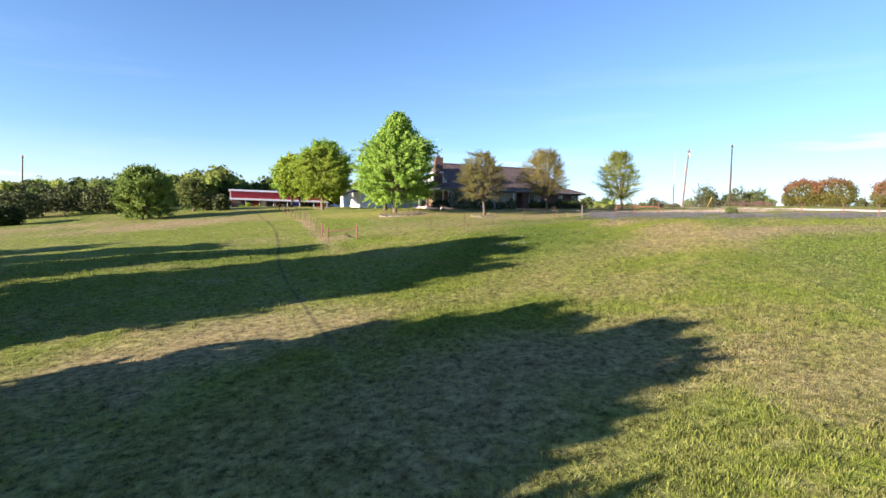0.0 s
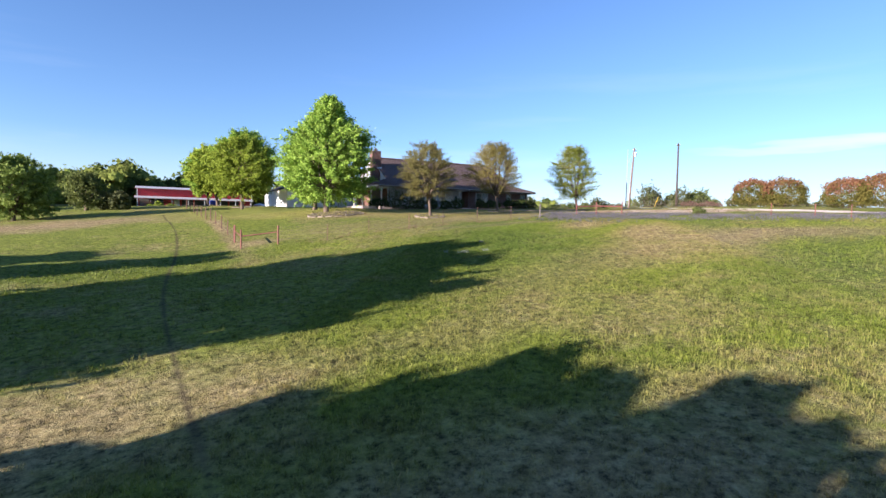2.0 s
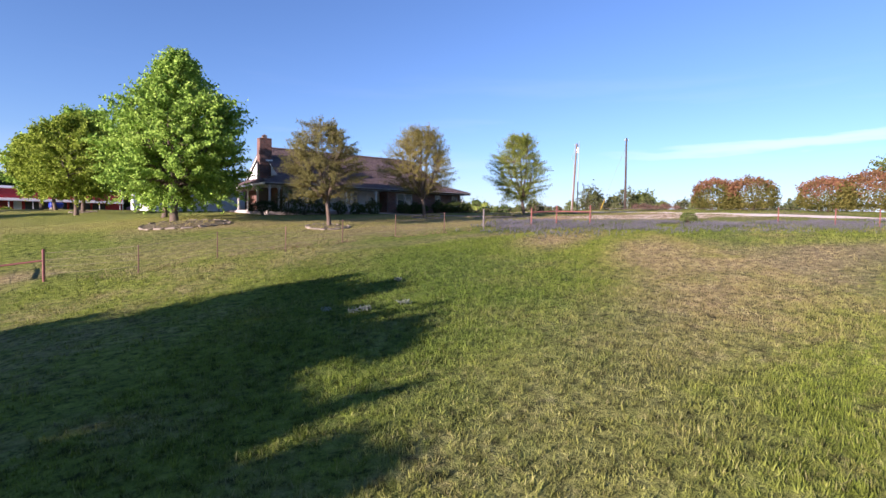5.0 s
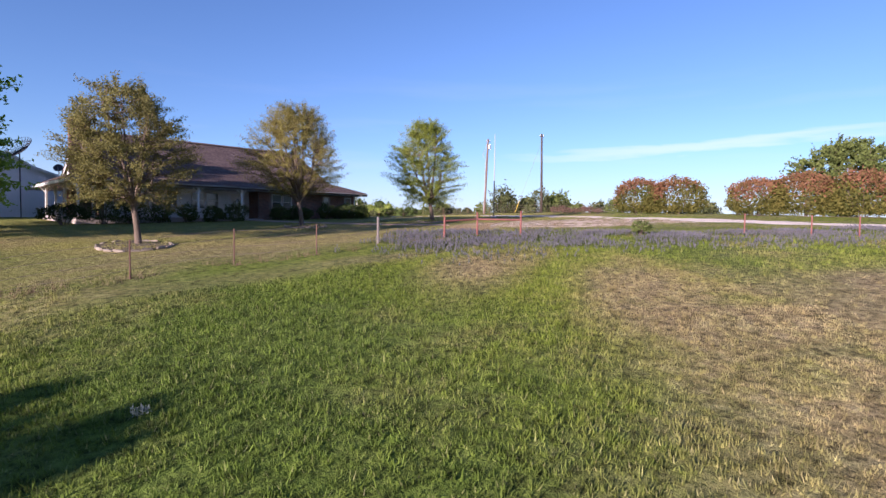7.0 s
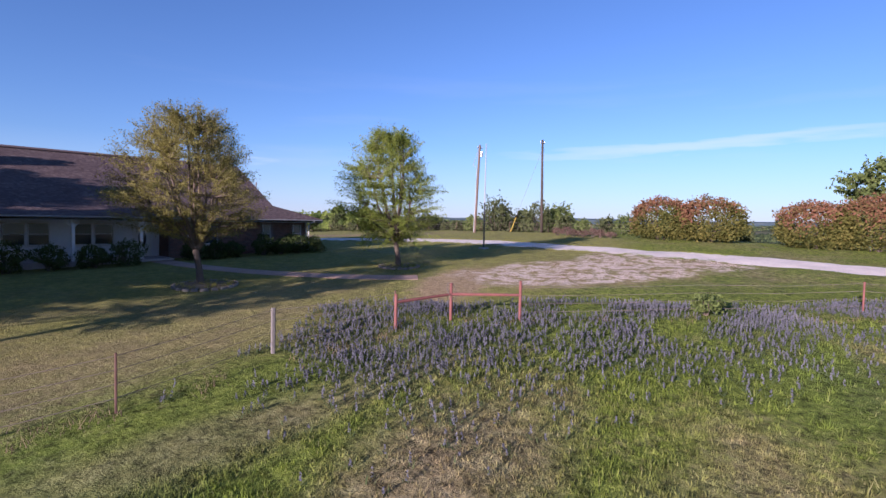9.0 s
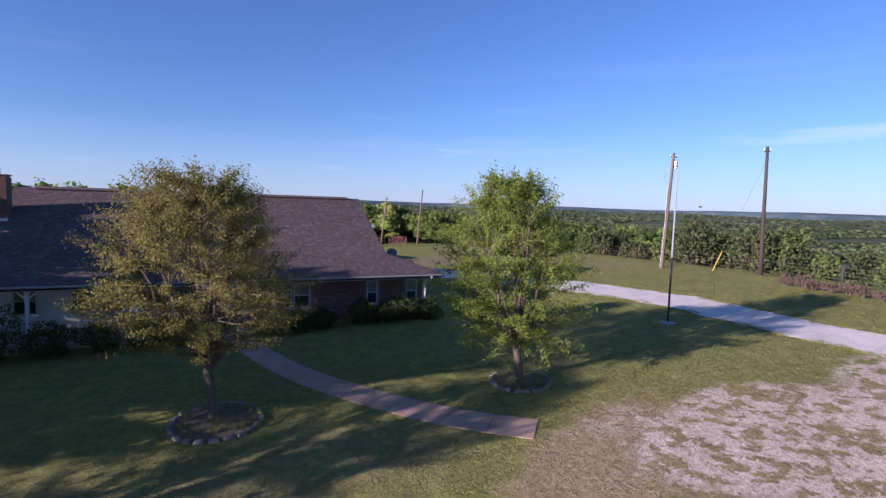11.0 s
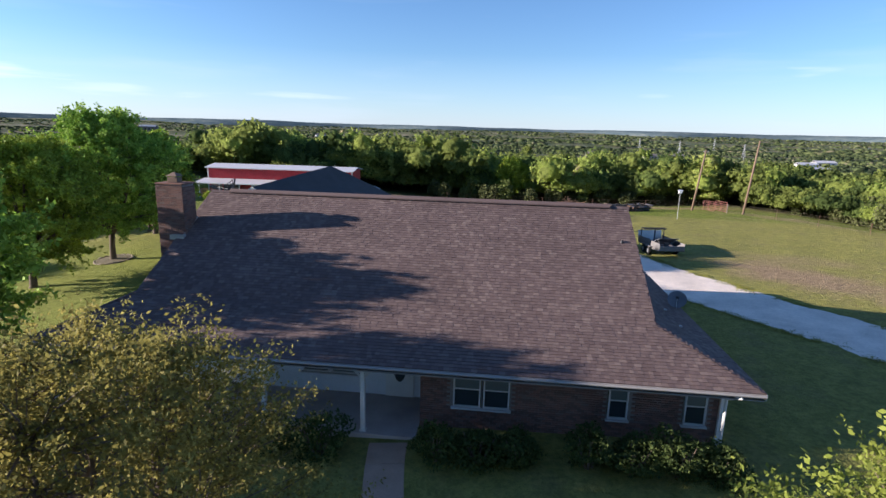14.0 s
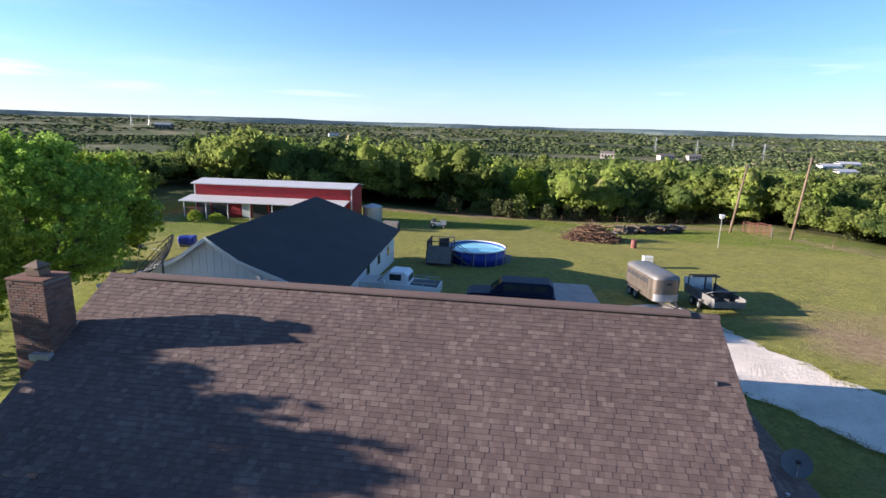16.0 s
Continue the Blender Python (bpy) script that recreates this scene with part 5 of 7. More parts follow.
for (x0, z0), (x1, z1) in zip(RAKE, RAKE[1:]):
    bm = bmesh.new()
    vs = [bm.verts.new((x, y, z + d)) for y in (G_FRONT - 0.04, G_FRONT - 0.003) for x, z, d in ((x0, z0, -0.2), (x1, z1, -0.2), (x1, z1, 0.02), (x0, z0, 0.02))]
    for q in ((0, 1, 2, 3), (7, 6, 5, 4), (0, 4, 5, 1), (1, 5, 6, 2), (2, 6, 7, 3), (3, 7, 4, 0)):
        bm.faces.new([vs[i] for i in q])
    put("rake_board", bm, M_WHITE, garage)
put("wall", block(-28.4, G_FRONT + 0.58, GB, -28.25, G_BACK - 0.7, 2.55), M_SIDING, garage)
put("wall", block(-17.35, G_FRONT + 0.58, GB, -17.2, G_BACK - 0.7, 2.55), M_SIDING, garage, "white garage side wall")
put("wall", block(-28.24, G_BACK - 0.85, GB, -17.36, G_BACK - 0.7, 2.45), M_SIDING, garage)
for y in (30.0, 33.0, 36.0):
    w = put("window", block(-17.21, y, 1.0, -17.17, y + 0.8, 1.85, 0.005), M_FRAME, garage)
    put("pane", block(-17.175, y + 0.07, 1.07, -17.155, y + 0.73, 1.78), M_GLASS, w)

# ---- barn ----
barn = thing("barn", -36, 58, gz(-36, 58), "long red metal barn with a white roof and open lean-to", "barn", turn=0.0)
barn.matrix_world = pose(-48.2, 59.4, -0.65, 0, 0, 2.5)
BL, BGZ = 20.6, -1.2
put("wall", block(0, 0, BGZ, BL, 0.12, 4.0), M_RED, barn, "red ribbed metal front wall")
put("wall", block(0, 0.121, BGZ, 0.12, 5.2, 4.0), M_RED, barn)
put("wall", block(BL - 0.12, 0.121, BGZ, BL, 5.2, 4.0), M_RED, barn)
put("wall", block(0, 5.201, BGZ, BL, 5.32, 4.0), M_RED, barn)
for i in range(68):
    put("rib", block(0.1 + i * 0.3, -0.03, 2.55, 0.16 + i * 0.3, -0.002, 3.98), M_RED, barn)
put("roof", slab([(-0.3, -0.35, 4.05), (BL + 0.3, -0.35, 4.05), (BL + 0.3, 2.6, 4.45), (-0.3, 2.6, 4.45)], 0.1), M_ROOF_METAL, barn, "white metal roof")
put("roof", slab([(-0.3, 2.601, 4.45), (BL + 0.3, 2.601, 4.45), (BL + 0.3, 5.6, 4.05), (-0.3, 5.6, 4.05)], 0.1), M_ROOF_METAL, barn, "white metal roof")
put("fascia", block(-0.3, -0.39, 3.92, BL + 0.3, -0.352, 4.05), M_ROOF_METAL, barn)
for x in (0.0, BL):
    put("corner_trim", block(x - 0.08, -0.06, BGZ, x + 0.08, -0.004, 3.95), M_WHITE, barn)
put("lean_to_roof", slab([(-0.5, -3.0, 2.15), (BL - 0.2, -3.0, 2.15), (BL - 0.2, -0.05, 2.52), (-0.5, -0.05, 2.52)], 0.08), M_ROOF_METAL, barn, "white metal lean-to roof")
put("fascia", block(-0.5, -3.04, 2.02, BL - 0.2, -3.002, 2.16), M_WHITE, barn)
for i in range(8):
    x = i * (BL - 0.8) / 7
    put("post", block(x, -2.9, BGZ, x + 0.12, -2.78, 2.08, 0.01), M_FRAME, barn)
# doors; the M_DARK ones are panels painting the shade of open stalls
for x, w, mat in ((0.4, 1.6, M_GREY_WOOD), (2.2, 2.2, M_DARK), (4.9, 1.1, M_RED), (6.2, 1.0, M_SIDING), (7.6, 2.0, M_DARK), (9.9, 3.0, M_DARK), (13.2, 2.8, M_DARK), (16.3, 1.8, M_DARK)):
    put("door", block(x, -0.08, BGZ + 0.3, x + w, -0.005, 2.0, 0.01), mat, barn)
for i in range(5):
    put("rail", block(0.2, -2.86, 0.0 + i * 0.3, 2.4, -2.81, 0.08 + i * 0.3), M_RUST, barn)

tank = thing("water_tank", -25.6, 63.0, gz(-25.6, 63), "round grey water tank beside the barn", "tank")
bm = bmesh.new()
bmesh.ops.create_cone(bm, cap_ends=True, segments=28, radius1=1.25, radius2=1.25, depth=2.2, matrix=Matrix.Translation((0, 0, 1.0)))
put("shell", bm, M_STEEL, tank, smooth=False)
bm = bmesh.new()
bmesh.ops.create_cone(bm, cap_ends=True, segments=28, radius1=1.32, radius2=0.25, depth=0.35, matrix=Matrix.Translation((0, 0, 2.28)))
put("lid", bm, M_ROOF_METAL, tank)
hut = thing("animal_hut", -21.7, 57.0, gz(-21.7, 57), "low weathered hut on the back lawn", "hut")
bm = bmesh.new()
bmesh.ops.create_cone(bm, cap_ends=True, segments=20, radius1=0.9, radius2=0.9, depth=1.8, matrix=Matrix.Translation((0, 0, 0.15)) @ Matrix.Rotation(radians(90), 4, "Y"))
put("shell", bm, M_GREY_WOOD, hut)
put("door_frame", block(0.86, -0.35, -0.1, 0.95, 0.35, 0.7, 0.02), M_DARK, hut)


# ---- pool ----
PX, PY = -10.4, 41.3
pool = thing("above_ground_pool", PX, PY, gz(PX, PY) - 0.05, "round blue above-ground pool full of water", "pool")
bm = bmesh.new()
bmesh.ops.create_cone(bm, cap_ends=False, segments=48, radius1=2.55, radius2=2.55, depth=1.32, matrix=Matrix.Translation((0, 0, 0.66)))
bmesh.ops.solidify(bm, geom=list(bm.faces), thickness=0.03)
put("wall", bm, M_BLUE, pool, "blue liner wall", True)
bm = bmesh.new()
bmesh.ops.create_circle(bm, cap_ends=True, segments=48, radius=2.5, matrix=Matrix.Translation((0, 0, 1.17)))
put("water", bm, M_WATER, pool, "pale turquoise water")
v, f = [], []
tube(v, f, [(2.57 * math.cos(i * math.pi / 24), 2.57 * math.sin(i * math.pi / 24), 1.33) for i in range(49)], [0.06] * 49, 6)
put("rim", mesh_of("rim", v, f), M_WHITE, pool, "white steel rim")
for i in range(16):
    a = i * math.pi / 8
    rods("leg", [[(2.63 * math.cos(a), 2.63 * math.sin(a), 0), (2.63 * math.cos(a), 2.63 * math.sin(a), 1.3)]], 0.03, M_STEEL, pool)
put("ground_mat", block(-2.9, -3.0, 0.03, 3.1, 3.0, 0.09, 0.01), M_GREY_WOOD, pool, "grey ground sheet")
deck = thing("pool_deck", -13.3, 39.7, gz(-13.3, 39.7), "dark weathered wooden deck with board skirts and steps by the pool", "deck")
for i in range(12):
    put("board", block(-1.1 + i * 0.185, -1.2, 1.15, -0.93 + i * 0.185, 1.2, 1.19), M_OLD_WOOD, deck)
for x in (-1.05, 0.95):
    for y in (-1.1, 1.1):
        put("post", block(x, y - 0.05, -0.1, x + 0.1, y + 0.05, 2.05, 0.005), M_OLD_WOOD, deck)
for i in range(12):
    put("skirt_board", block(-1.1 + i * 0.185, -1.235, 0.0, -0.925 + i * 0.185, -1.205, 1.14), M_OLD_WOOD, deck)
    put("skirt_board", block(-1.135, -1.19 + i * 0.2, 0.0, -1.105, -1.0 + i * 0.2, 1.14), M_OLD_WOOD, deck)
    put("slat", block(-1.09, -1.1 + i * 0.185, 1.2, -1.06, -0.95 + i * 0.185, 2.0), M_OLD_WOOD, deck)
for i in range(11):
    put("lean_board", block(-1.0 + i * 0.185, 0, 0, -0.83 + i * 0.185, 0.03, 1.55, m=pose(0, -1.9, 0.35, -38)), M_GREY_WOOD, deck, "grey boards leaning on the deck")
for y in (-1.1, 1.1):
    rods("handrail", [[(-1.05, y, 2.02), (1.0, y, 2.02)]], 0.04, M_OLD_WOOD, deck, sides=4)
for i in range(6):
    put("step", block(1.1 + i * 0.26, -1.1, 0.95 - i * 0.18, 1.34 + i * 0.26, -0.3, 0.99 - i * 0.18), M_OLD_WOOD, deck)
for y in (-1.12, -0.28):
    rods("stringer", [[(1.1, y, 1.1), (2.75, y, 0.0)]], 0.05, M_OLD_WOOD, deck, sides=4)
    rods("handrail", [[(1.0, y, 2.0), (2.75, y, 0.95), (2.75, y, 0.0)]], 0.035, M_OLD_WOOD, deck, sides=4)


ladder = thing("pool_ladder", PX - 2.6, PY - 1.9, gz(PX - 2.6, PY - 1.9) - 0.02, "dark A-frame ladder with a tall guard at the pool", "ladder", turn=35)
for s in (-0.4, 0.4):
    rods("rail", [[(s, -0.7, 0), (s, -0.1, 1.5), (s, -0.05, 2.3), (s, 0.15, 2.3), (s, 0.2, 1.5), (s, 0.7, 0)]], 0.04, M_DARK, ladder)
for k in range(5):
    put("tread", block(-0.42, -0.66 + k * 0.115, 0.25 + k * 0.27, 0.42, -0.42 + k * 0.115, 0.30 + k * 0.27, 0.01), M_DARK, ladder)
put("guard", block(-0.42, 0.02, 0.15, 0.42, 0.06, 2.2, 0.01), M_DARK, ladder, "dark barrier panel")


# ---- vehicles ----
def wheel(parent, x, y, z, r=0.36, w=0.24):
    bm = bmesh.new()
    bmesh.ops.create_cone(bm, cap_ends=True, segments=22, radius1=r, radius2=r, depth=w, matrix=Matrix.Translation((x, y, z)) @ Matrix.Rotation(radians(90), 4, "X"))
    bmesh.ops.bevel(bm, geom=[e for e in bm.edges if len(e.link_faces) == 2 and e.calc_face_angle() > 1], offset=0.03, segments=2, affect="EDGES")
    t = put("tyre", bm, M_TYRE, parent)
    bm = bmesh.new()
    bmesh.ops.create_cone(bm, cap_ends=True, segments=16, radius1=r * 0.5, radius2=r * 0.5, depth=w + 0.02, matrix=Matrix.Translation((x, y, z)) @ Matrix.Rotation(radians(90), 4, "X"))
    put("rim", bm, M_STEEL, t)


def loft(stations, bevel=0.03):
    """A closed body from cross-sections: x, half width low, half width high, z low, z high."""
    bm = bmesh.new()
    rings = [[bm.verts.new(q) for q in ((x, -w0, z0), (x, w0, z0), (x, w1, z1), (x, -w1, z1))] for x, w0, w1, z0, z1 in stations]
    for a, b in zip(rings, rings[1:]):
        for i in range(4):
            bm.faces.new((a[i], a[(i + 1) % 4], b[(i + 1) % 4], b[i]))
    bm.faces.new(rings[0])
    bm.faces.new(list(reversed(rings[-1])))
    if bevel:
        bmesh.ops.bevel(bm, geom=[e for e in bm.edges if len(e.link_faces) == 2 and e.calc_face_angle() > 0.3], offset=bevel, segments=2, affect="EDGES")
    return bm


def truck(x, y, turn, paint, label, long_cab):
    ob = thing("pickup_truck", x, y, gz(x, y) - 0.02, label, "vehicle", "", turn)
    put("body", loft([(-2.75, 0.92, 0.90, 0.45, 0.98), (-0.9, 0.95, 0.93, 0.42, 1.02), (0.9, 0.95, 0.93, 0.42, 1.05), (2.5, 0.93, 0.88, 0.45, 1.00), (2.8, 0.86, 0.80, 0.5, 0.86)], 0.05), paint, ob)
    c0 = -2.6 if long_cab else -0.75
    put("cabin", loft([(c0, 0.86, 0.72, 1.0, 1.60), (c0 + 0.25, 0.88, 0.74, 1.02, 1.80), (0.55, 0.88, 0.74, 1.02, 1.80), (1.35, 0.88, 0.70, 1.02, 1.12)], 0.04), paint, ob)
    put("windscreen", loft([(0.62, 0.70, 0.68, 1.70, 1.775), (1.30, 0.76, 0.74, 1.14, 1.20)], 0.0), M_GLASS, ob)
    put("rear_window", loft([(c0 - 0.012, 0.66, 0.62, 1.18, 1.55), (c0 + 0.1, 0.66, 0.62, 1.18, 1.60)], 0.0), M_GLASS, ob)
    for s in (-1, 1):
        n = 3 if long_cab else 1
        for i in range(n):
            x1 = 0.5 - i * 0.95
            put("side_window", block(x1 - 0.8, s * 0.80 - 0.035, 1.18, x1, s * 0.80 + 0.035, 1.68, 0.01), M_GLASS, ob)
        put("headlight", block(2.70, s * 0.66 - 0.14, 0.72, 2.80, s * 0.66 + 0.14, 0.86, 0.02), M_STEEL, ob)
        put("mirror", block(0.75, s * 1.02 - 0.1, 1.12, 0.88, s * 1.02 + 0.1, 1.34, 0.02), paint, ob)
        for wx in (-1.75, 1.75):
            wheel(ob, wx, s * 0.84, 0.36)
    if not long_cab:
        put("bed_floor", block(-2.65, -0.75, 0.985, -0.85, 0.75, 1.03), M_DARK, ob, "dark truck bed")
        for s in (-1, 1):
            rods("bed_rail", [[(-2.6, s * 0.82, 1.22), (-0.9, s * 0.82, 1.22)]], 0.03, M_STEEL, ob)
            put("rail_bracket", block(-1.8, s * 0.82 - 0.03, 0.98, -1.7, s * 0.82 + 0.03, 1.21), M_STEEL, ob)
    return ob


truck(-14.6, 28.9, 178, M_CAR_WHITE, "white pickup truck parked behind the house", False)
truck(-7.2, 28.3, 180, M_CAR_BLUE, "dark blue sport utility vehicle parked behind the house", True)
setting(put("parking_pad", slab([(-4.6, 27.5, 0.30), (-1.2, 27.5, 0.30), (-1.6, 34.2, 0.24), (-4.4, 34.2, 0.24)], 0.4), M_CONCRETE), "grey concrete parking pad behind the house", "pad")

# horse trailer and flat trailer
HT = thing("horse_trailer", 2.3, 32.4, gz(2.3, 32.4) - 0.02, "rounded brushed aluminium horse trailer with slotted sides", "trailer", turn=-76)
NOSE = [(1.85 + 0.62 * max(0.0, math.sin(k * math.pi / 16)) ** 0.6, 0.90 * math.copysign(abs(math.cos(k * math.pi / 16)) ** 0.75, 8 - k)) for k in range(17)]
PLAN = [(-1.75, 0.90)] + NOSE + [(-1.75, -0.90)]


def trailer_shell(levels):
    """A shell with a rounded nose, through rings of (height, scale)."""
    bm = bmesh.new()
    rings = [[bm.verts.new((x if x < 0 else 1.85 + (x - 1.85) * (0.4 + 0.6 * s), y * s, z)) for x, y in PLAN] for z, s in levels]
    for a, b in zip(rings, rings[1:]):
        for k in range(len(PLAN)):
            q = (k + 1) % len(PLAN)
            bm.faces.new((a[k], a[q], b[q], b[k]))
    bm.faces.new(rings[-1])
    bm.faces.new(list(reversed(rings[0])))
    return bm


put("roof", trailer_shell(((1.905, 1.02), (1.95, 1.02), (2.06, 0.97), (2.15, 0.84), (2.2, 0.62), (2.22, 0.3))), M_TRAILER, HT, "dull grey rounded roof", smooth=True)
bm = trailer_shell(((0.48, 1.0), (1.9, 1.0)))
put("body", bm, M_ALU, HT, "weathered tan aluminium shell with a rounded nose")
for s in (-1, 1):
    for i in range(6):
        put("slot", block(-1.58 + i * 0.5, s * 0.895 - 0.02, 1.42, -1.2 + i * 0.5, s * 0.895 + 0.02, 1.72, 0.01), M_DARK, HT)
    for i in range(8):
        put("rib", block(-1.66 + i * 0.5, s * 0.905 - 0.015, 0.5, -1.62 + i * 0.5, s * 0.905 + 0.015, 1.88, 0.005), M_ALU, HT)
    put("rub_rail", block(-1.75, s * 0.92 - 0.02, 1.05, 1.8, s * 0.92 + 0.02, 1.13, 0.01), M_ALU, HT)
    put("fender", block(-1.1, s * 1.0 - 0.14, 0.66, 0.6, s * 1.0 + 0.14, 0.74, 0.02), M_ALU, HT)
    for wx in (-0.7, 0.15):
        wheel(HT, wx, s * 1.0, 0.34, 0.34, 0.2)
v, f = [], []
for z in (0.5, 0.98):
    v += [(1.85 + (x - 1.85) * 1.03, y * 1.02, z) for x, y in NOSE[2:-2]]
f = [(k, k + 1, k + 14, k + 13) for k in range(12)]
put("stone_guard", mesh_of("stone_guard", v, f), M_STEEL, HT, "bright metal stone guard", True)
put("vent", block(2.40, -0.16, 1.62, 2.49, 0.16, 1.74, 0.02), M_DARK, HT)
rods("hitch", [[(2.4, 0.6, 0.5), (3.8, 0, 0.45)], [(2.4, -0.6, 0.5), (3.8, 0, 0.45)], [(3.6, 0, 0.5), (3.6, 0, 0.0)]], 0.05, M_DARK, HT)
FT = thing("flat_trailer", 6.0, 30.9, gz(6.0, 30.9) - 0.02, "grey steel flat trailer with ramp gate, loaded with scrap", "trailer", turn=-80)
put("floor", block(-1.9, -1.0, 0.55, 1.9, 1.0, 0.63, 0.01), M_GREY_WOOD, FT)
for s in (-1, 1):
    put("side_panel", block(-1.9, s * 1.0 - 0.02, 0.5, 1.9, s * 1.0 + 0.02, 1.12, 0.01), M_TRAILER, FT)
    put("fender", block(-0.8, s * 1.14 - 0.1, 0.62, 0.8, s * 1.14 + 0.1, 0.70, 0.02), M_TRAILER, FT)
    wheel(FT, -0.4, s * 1.14, 0.32, 0.32, 0.2)
    wheel(FT, 0.42, s * 1.14, 0.32, 0.32, 0.2)
put("end_panel", block(1.88, -1.0, 0.56, 1.92, 1.0, 0.95, 0.01), M_TRAILER, FT)
rods("rack", [[(-1.6, -0.95, 0.6), (-1.6, -0.95, 1.75), (-1.6, 0.95, 1.75), (-1.6, 0.95, 0.6)], [(-1.2, -0.95, 1.75), (-1.2, 0.95, 1.75)], [(-1.2, 0, 1.75), (-1.2, 0, 0.6)]], 0.06, M_DARK, FT, "black steel rack")
load = put("load_panel", block(-0.9, -0.9, 0, 0.9, 0.75, 0.05, 0.01, pose(0.3, 0.1, 1.0, 0, -24, 4)), M_DISH, FT, "grey sheet lying over the load")
for k in range(9):
    x, y = -1.3 + (k % 5) * 0.62, -0.6 + (k * 0.53) % 1.3
    put("scrap_piece", block(-0.25, -0.16, 0, 0.25, 0.16, 0.25 + 0.07 * (k % 4), 0.03, pose(x, y, 0.63, 0, 0, k * 37)), (M_DARK, M_GREY_WOOD, M_TRAILER)[k % 3], FT)
put("ramp_gate", block(-0.02, -1.0, 0, 0.02, 1.0, 0.9, 0.01, pose(-1.95, 0, 0.6, 0, -14)), M_STEEL, FT, "pale folded ramp gate")

# the yard behind: brush pile, logs, drum, chest
rng = random.Random(8)
v, f = [], []
for i in range(900):
    a, q = rng.uniform(0, 6.28), math.sqrt(rng.random())
    c = Vector((math.cos(a) * q * 3.1, math.sin(a) * q * 2.2, 0.1 + (1 - q * q) * rng.random() * 1.9))
    d = Vector((rng.uniform(-1, 1), rng.uniform(-1, 1), rng.uniform(-0.25, 0.35))).normalized() * rng.uniform(0.4, 1.2)
    tube(v, f, [c - d, c + Vector((0, 0, rng.uniform(-0.1, 0.1))), c + d], [0.035, 0.03, 0.012], 4)
pile = put("brush_pile", mesh_of("brush_pile", v, f), M_BROWN)
pile.location = (1.9, 57.6, gz(1.9, 57.6) - 0.05)
tagged(pile, "heap of dry brown cut brush on the lawn", "brush pile", kind="stuff")
for i in range(78):
    layer = (0, 0, 0, 1, 1, 2)[i % 6]
    x, y = 5.6 + i * 0.115, 64.5 + rng.uniform(-0.5, 0.5) + i * 0.04
    v, f = [], []
    w = rng.uniform(0.14, 0.24)
    tube(v, f, [(-0.5, 0, w), (0.1, rng.uniform(-0.06, 0.06), w), (0.55, 0.1, w)], [w, w * 0.95, w * 0.85], 8)
    lg = put("log", mesh_of("log", v, f), M_BROWN if i % 4 == 0 else M_DARK if i % 4 == 1 else M_BARK)
    lg.matrix_world = pose(x, y, gz(x, y) - 0.03 + 0.36 * layer, 0, rng.uniform(-10, 10), rng.uniform(-50, 100))
    tagged(lg, "dark cut log in a stacked row", "log", "log row")
drum = thing("steel_drum", 5.5, 52.8, gz(5.5, 52.8) - 0.02, "rusty burn drum on the lawn", "drum")
bm = bmesh.new()
bmesh.ops.create_cone(bm, cap_ends=True, segments=18, radius1=0.3, radius2=0.3, depth=0.88, matrix=Matrix.Translation((0, 0, 0.44)))
put("shell", bm, M_RUST, drum)
for z in (0.3, 0.6, 0.86):
    v, f = [], []
    tube(v, f, [(0.305 * math.cos(k * math.pi / 9), 0.305 * math.sin(k * math.pi / 9), z) for k in range(19)], [0.014] * 19, 5)
    put("hoop", mesh_of("hoop", v, f), M_RUST, drum)
tank = thing("covered_stack", -36.6, 39.4, gz(-36.6, 39.4) - 0.02, "blue tarpaulin over a stack beside the side lawn", "tarpaulin", turn=14)
put("stack", block(-0.6, -0.5, 0, 0.6, 0.5, 0.8, 0.03), M_GREY_WOOD, tank)
bm = block(-0.68, -0.58, 0.25, 0.68, 0.58, 0.95, 0.1)
bmesh.ops.subdivide_edges(bm, edges=bm.edges[:], cuts=3, use_grid_fill=True)
for q in bm.verts:
    q.co += Vector((noise.noise(q.co * 2.1), noise.noise(q.co * 2.3 + Vector((5, 0, 0))), noise.noise(q.co * 1.7 + Vector((0, 7, 0))))) * 0.09
put("tarpaulin", bm, M_BLUE, tank, "creased blue tarpaulin")
chest = thing("chest_freezer", 4.6, 42.5, gz(4.6, 42.5) - 0.02, "old white appliance standing on the lawn", "appliance")
put("body", block(-0.5, -0.35, 0, 0.3, 0.35, 0.95, 0.03), M_WHITE, chest)
put("lid", block(-0.52, -0.37, 0.955, 0.32, 0.37, 1.02, 0.02), M_WHITE, chest)
mow = thing("garden_tractor", -16.6, 61.0, gz(-16.6, 61) - 0.02, "small pale garden tractor parked by the fence", "tractor")
put("body", loft([(-0.9, 0.35, 0.3, 0.3, 0.75), (0.2, 0.35, 0.3, 0.3, 0.7), (0.3, 0.3, 0.25, 0.35, 0.95), (1.0, 0.28, 0.22, 0.4, 0.9)], 0.05), M_STEEL, mow)
put("seat", block(-0.75, -0.22, 0.75, -0.3, 0.22, 1.15, 0.05), M_DARK, mow)
for s in (-1, 1):
    wheel(mow, -0.6, s * 0.45, 0.33, 0.33, 0.22)
    wheel(mow, 0.75, s * 0.4, 0.22, 0.22, 0.15)


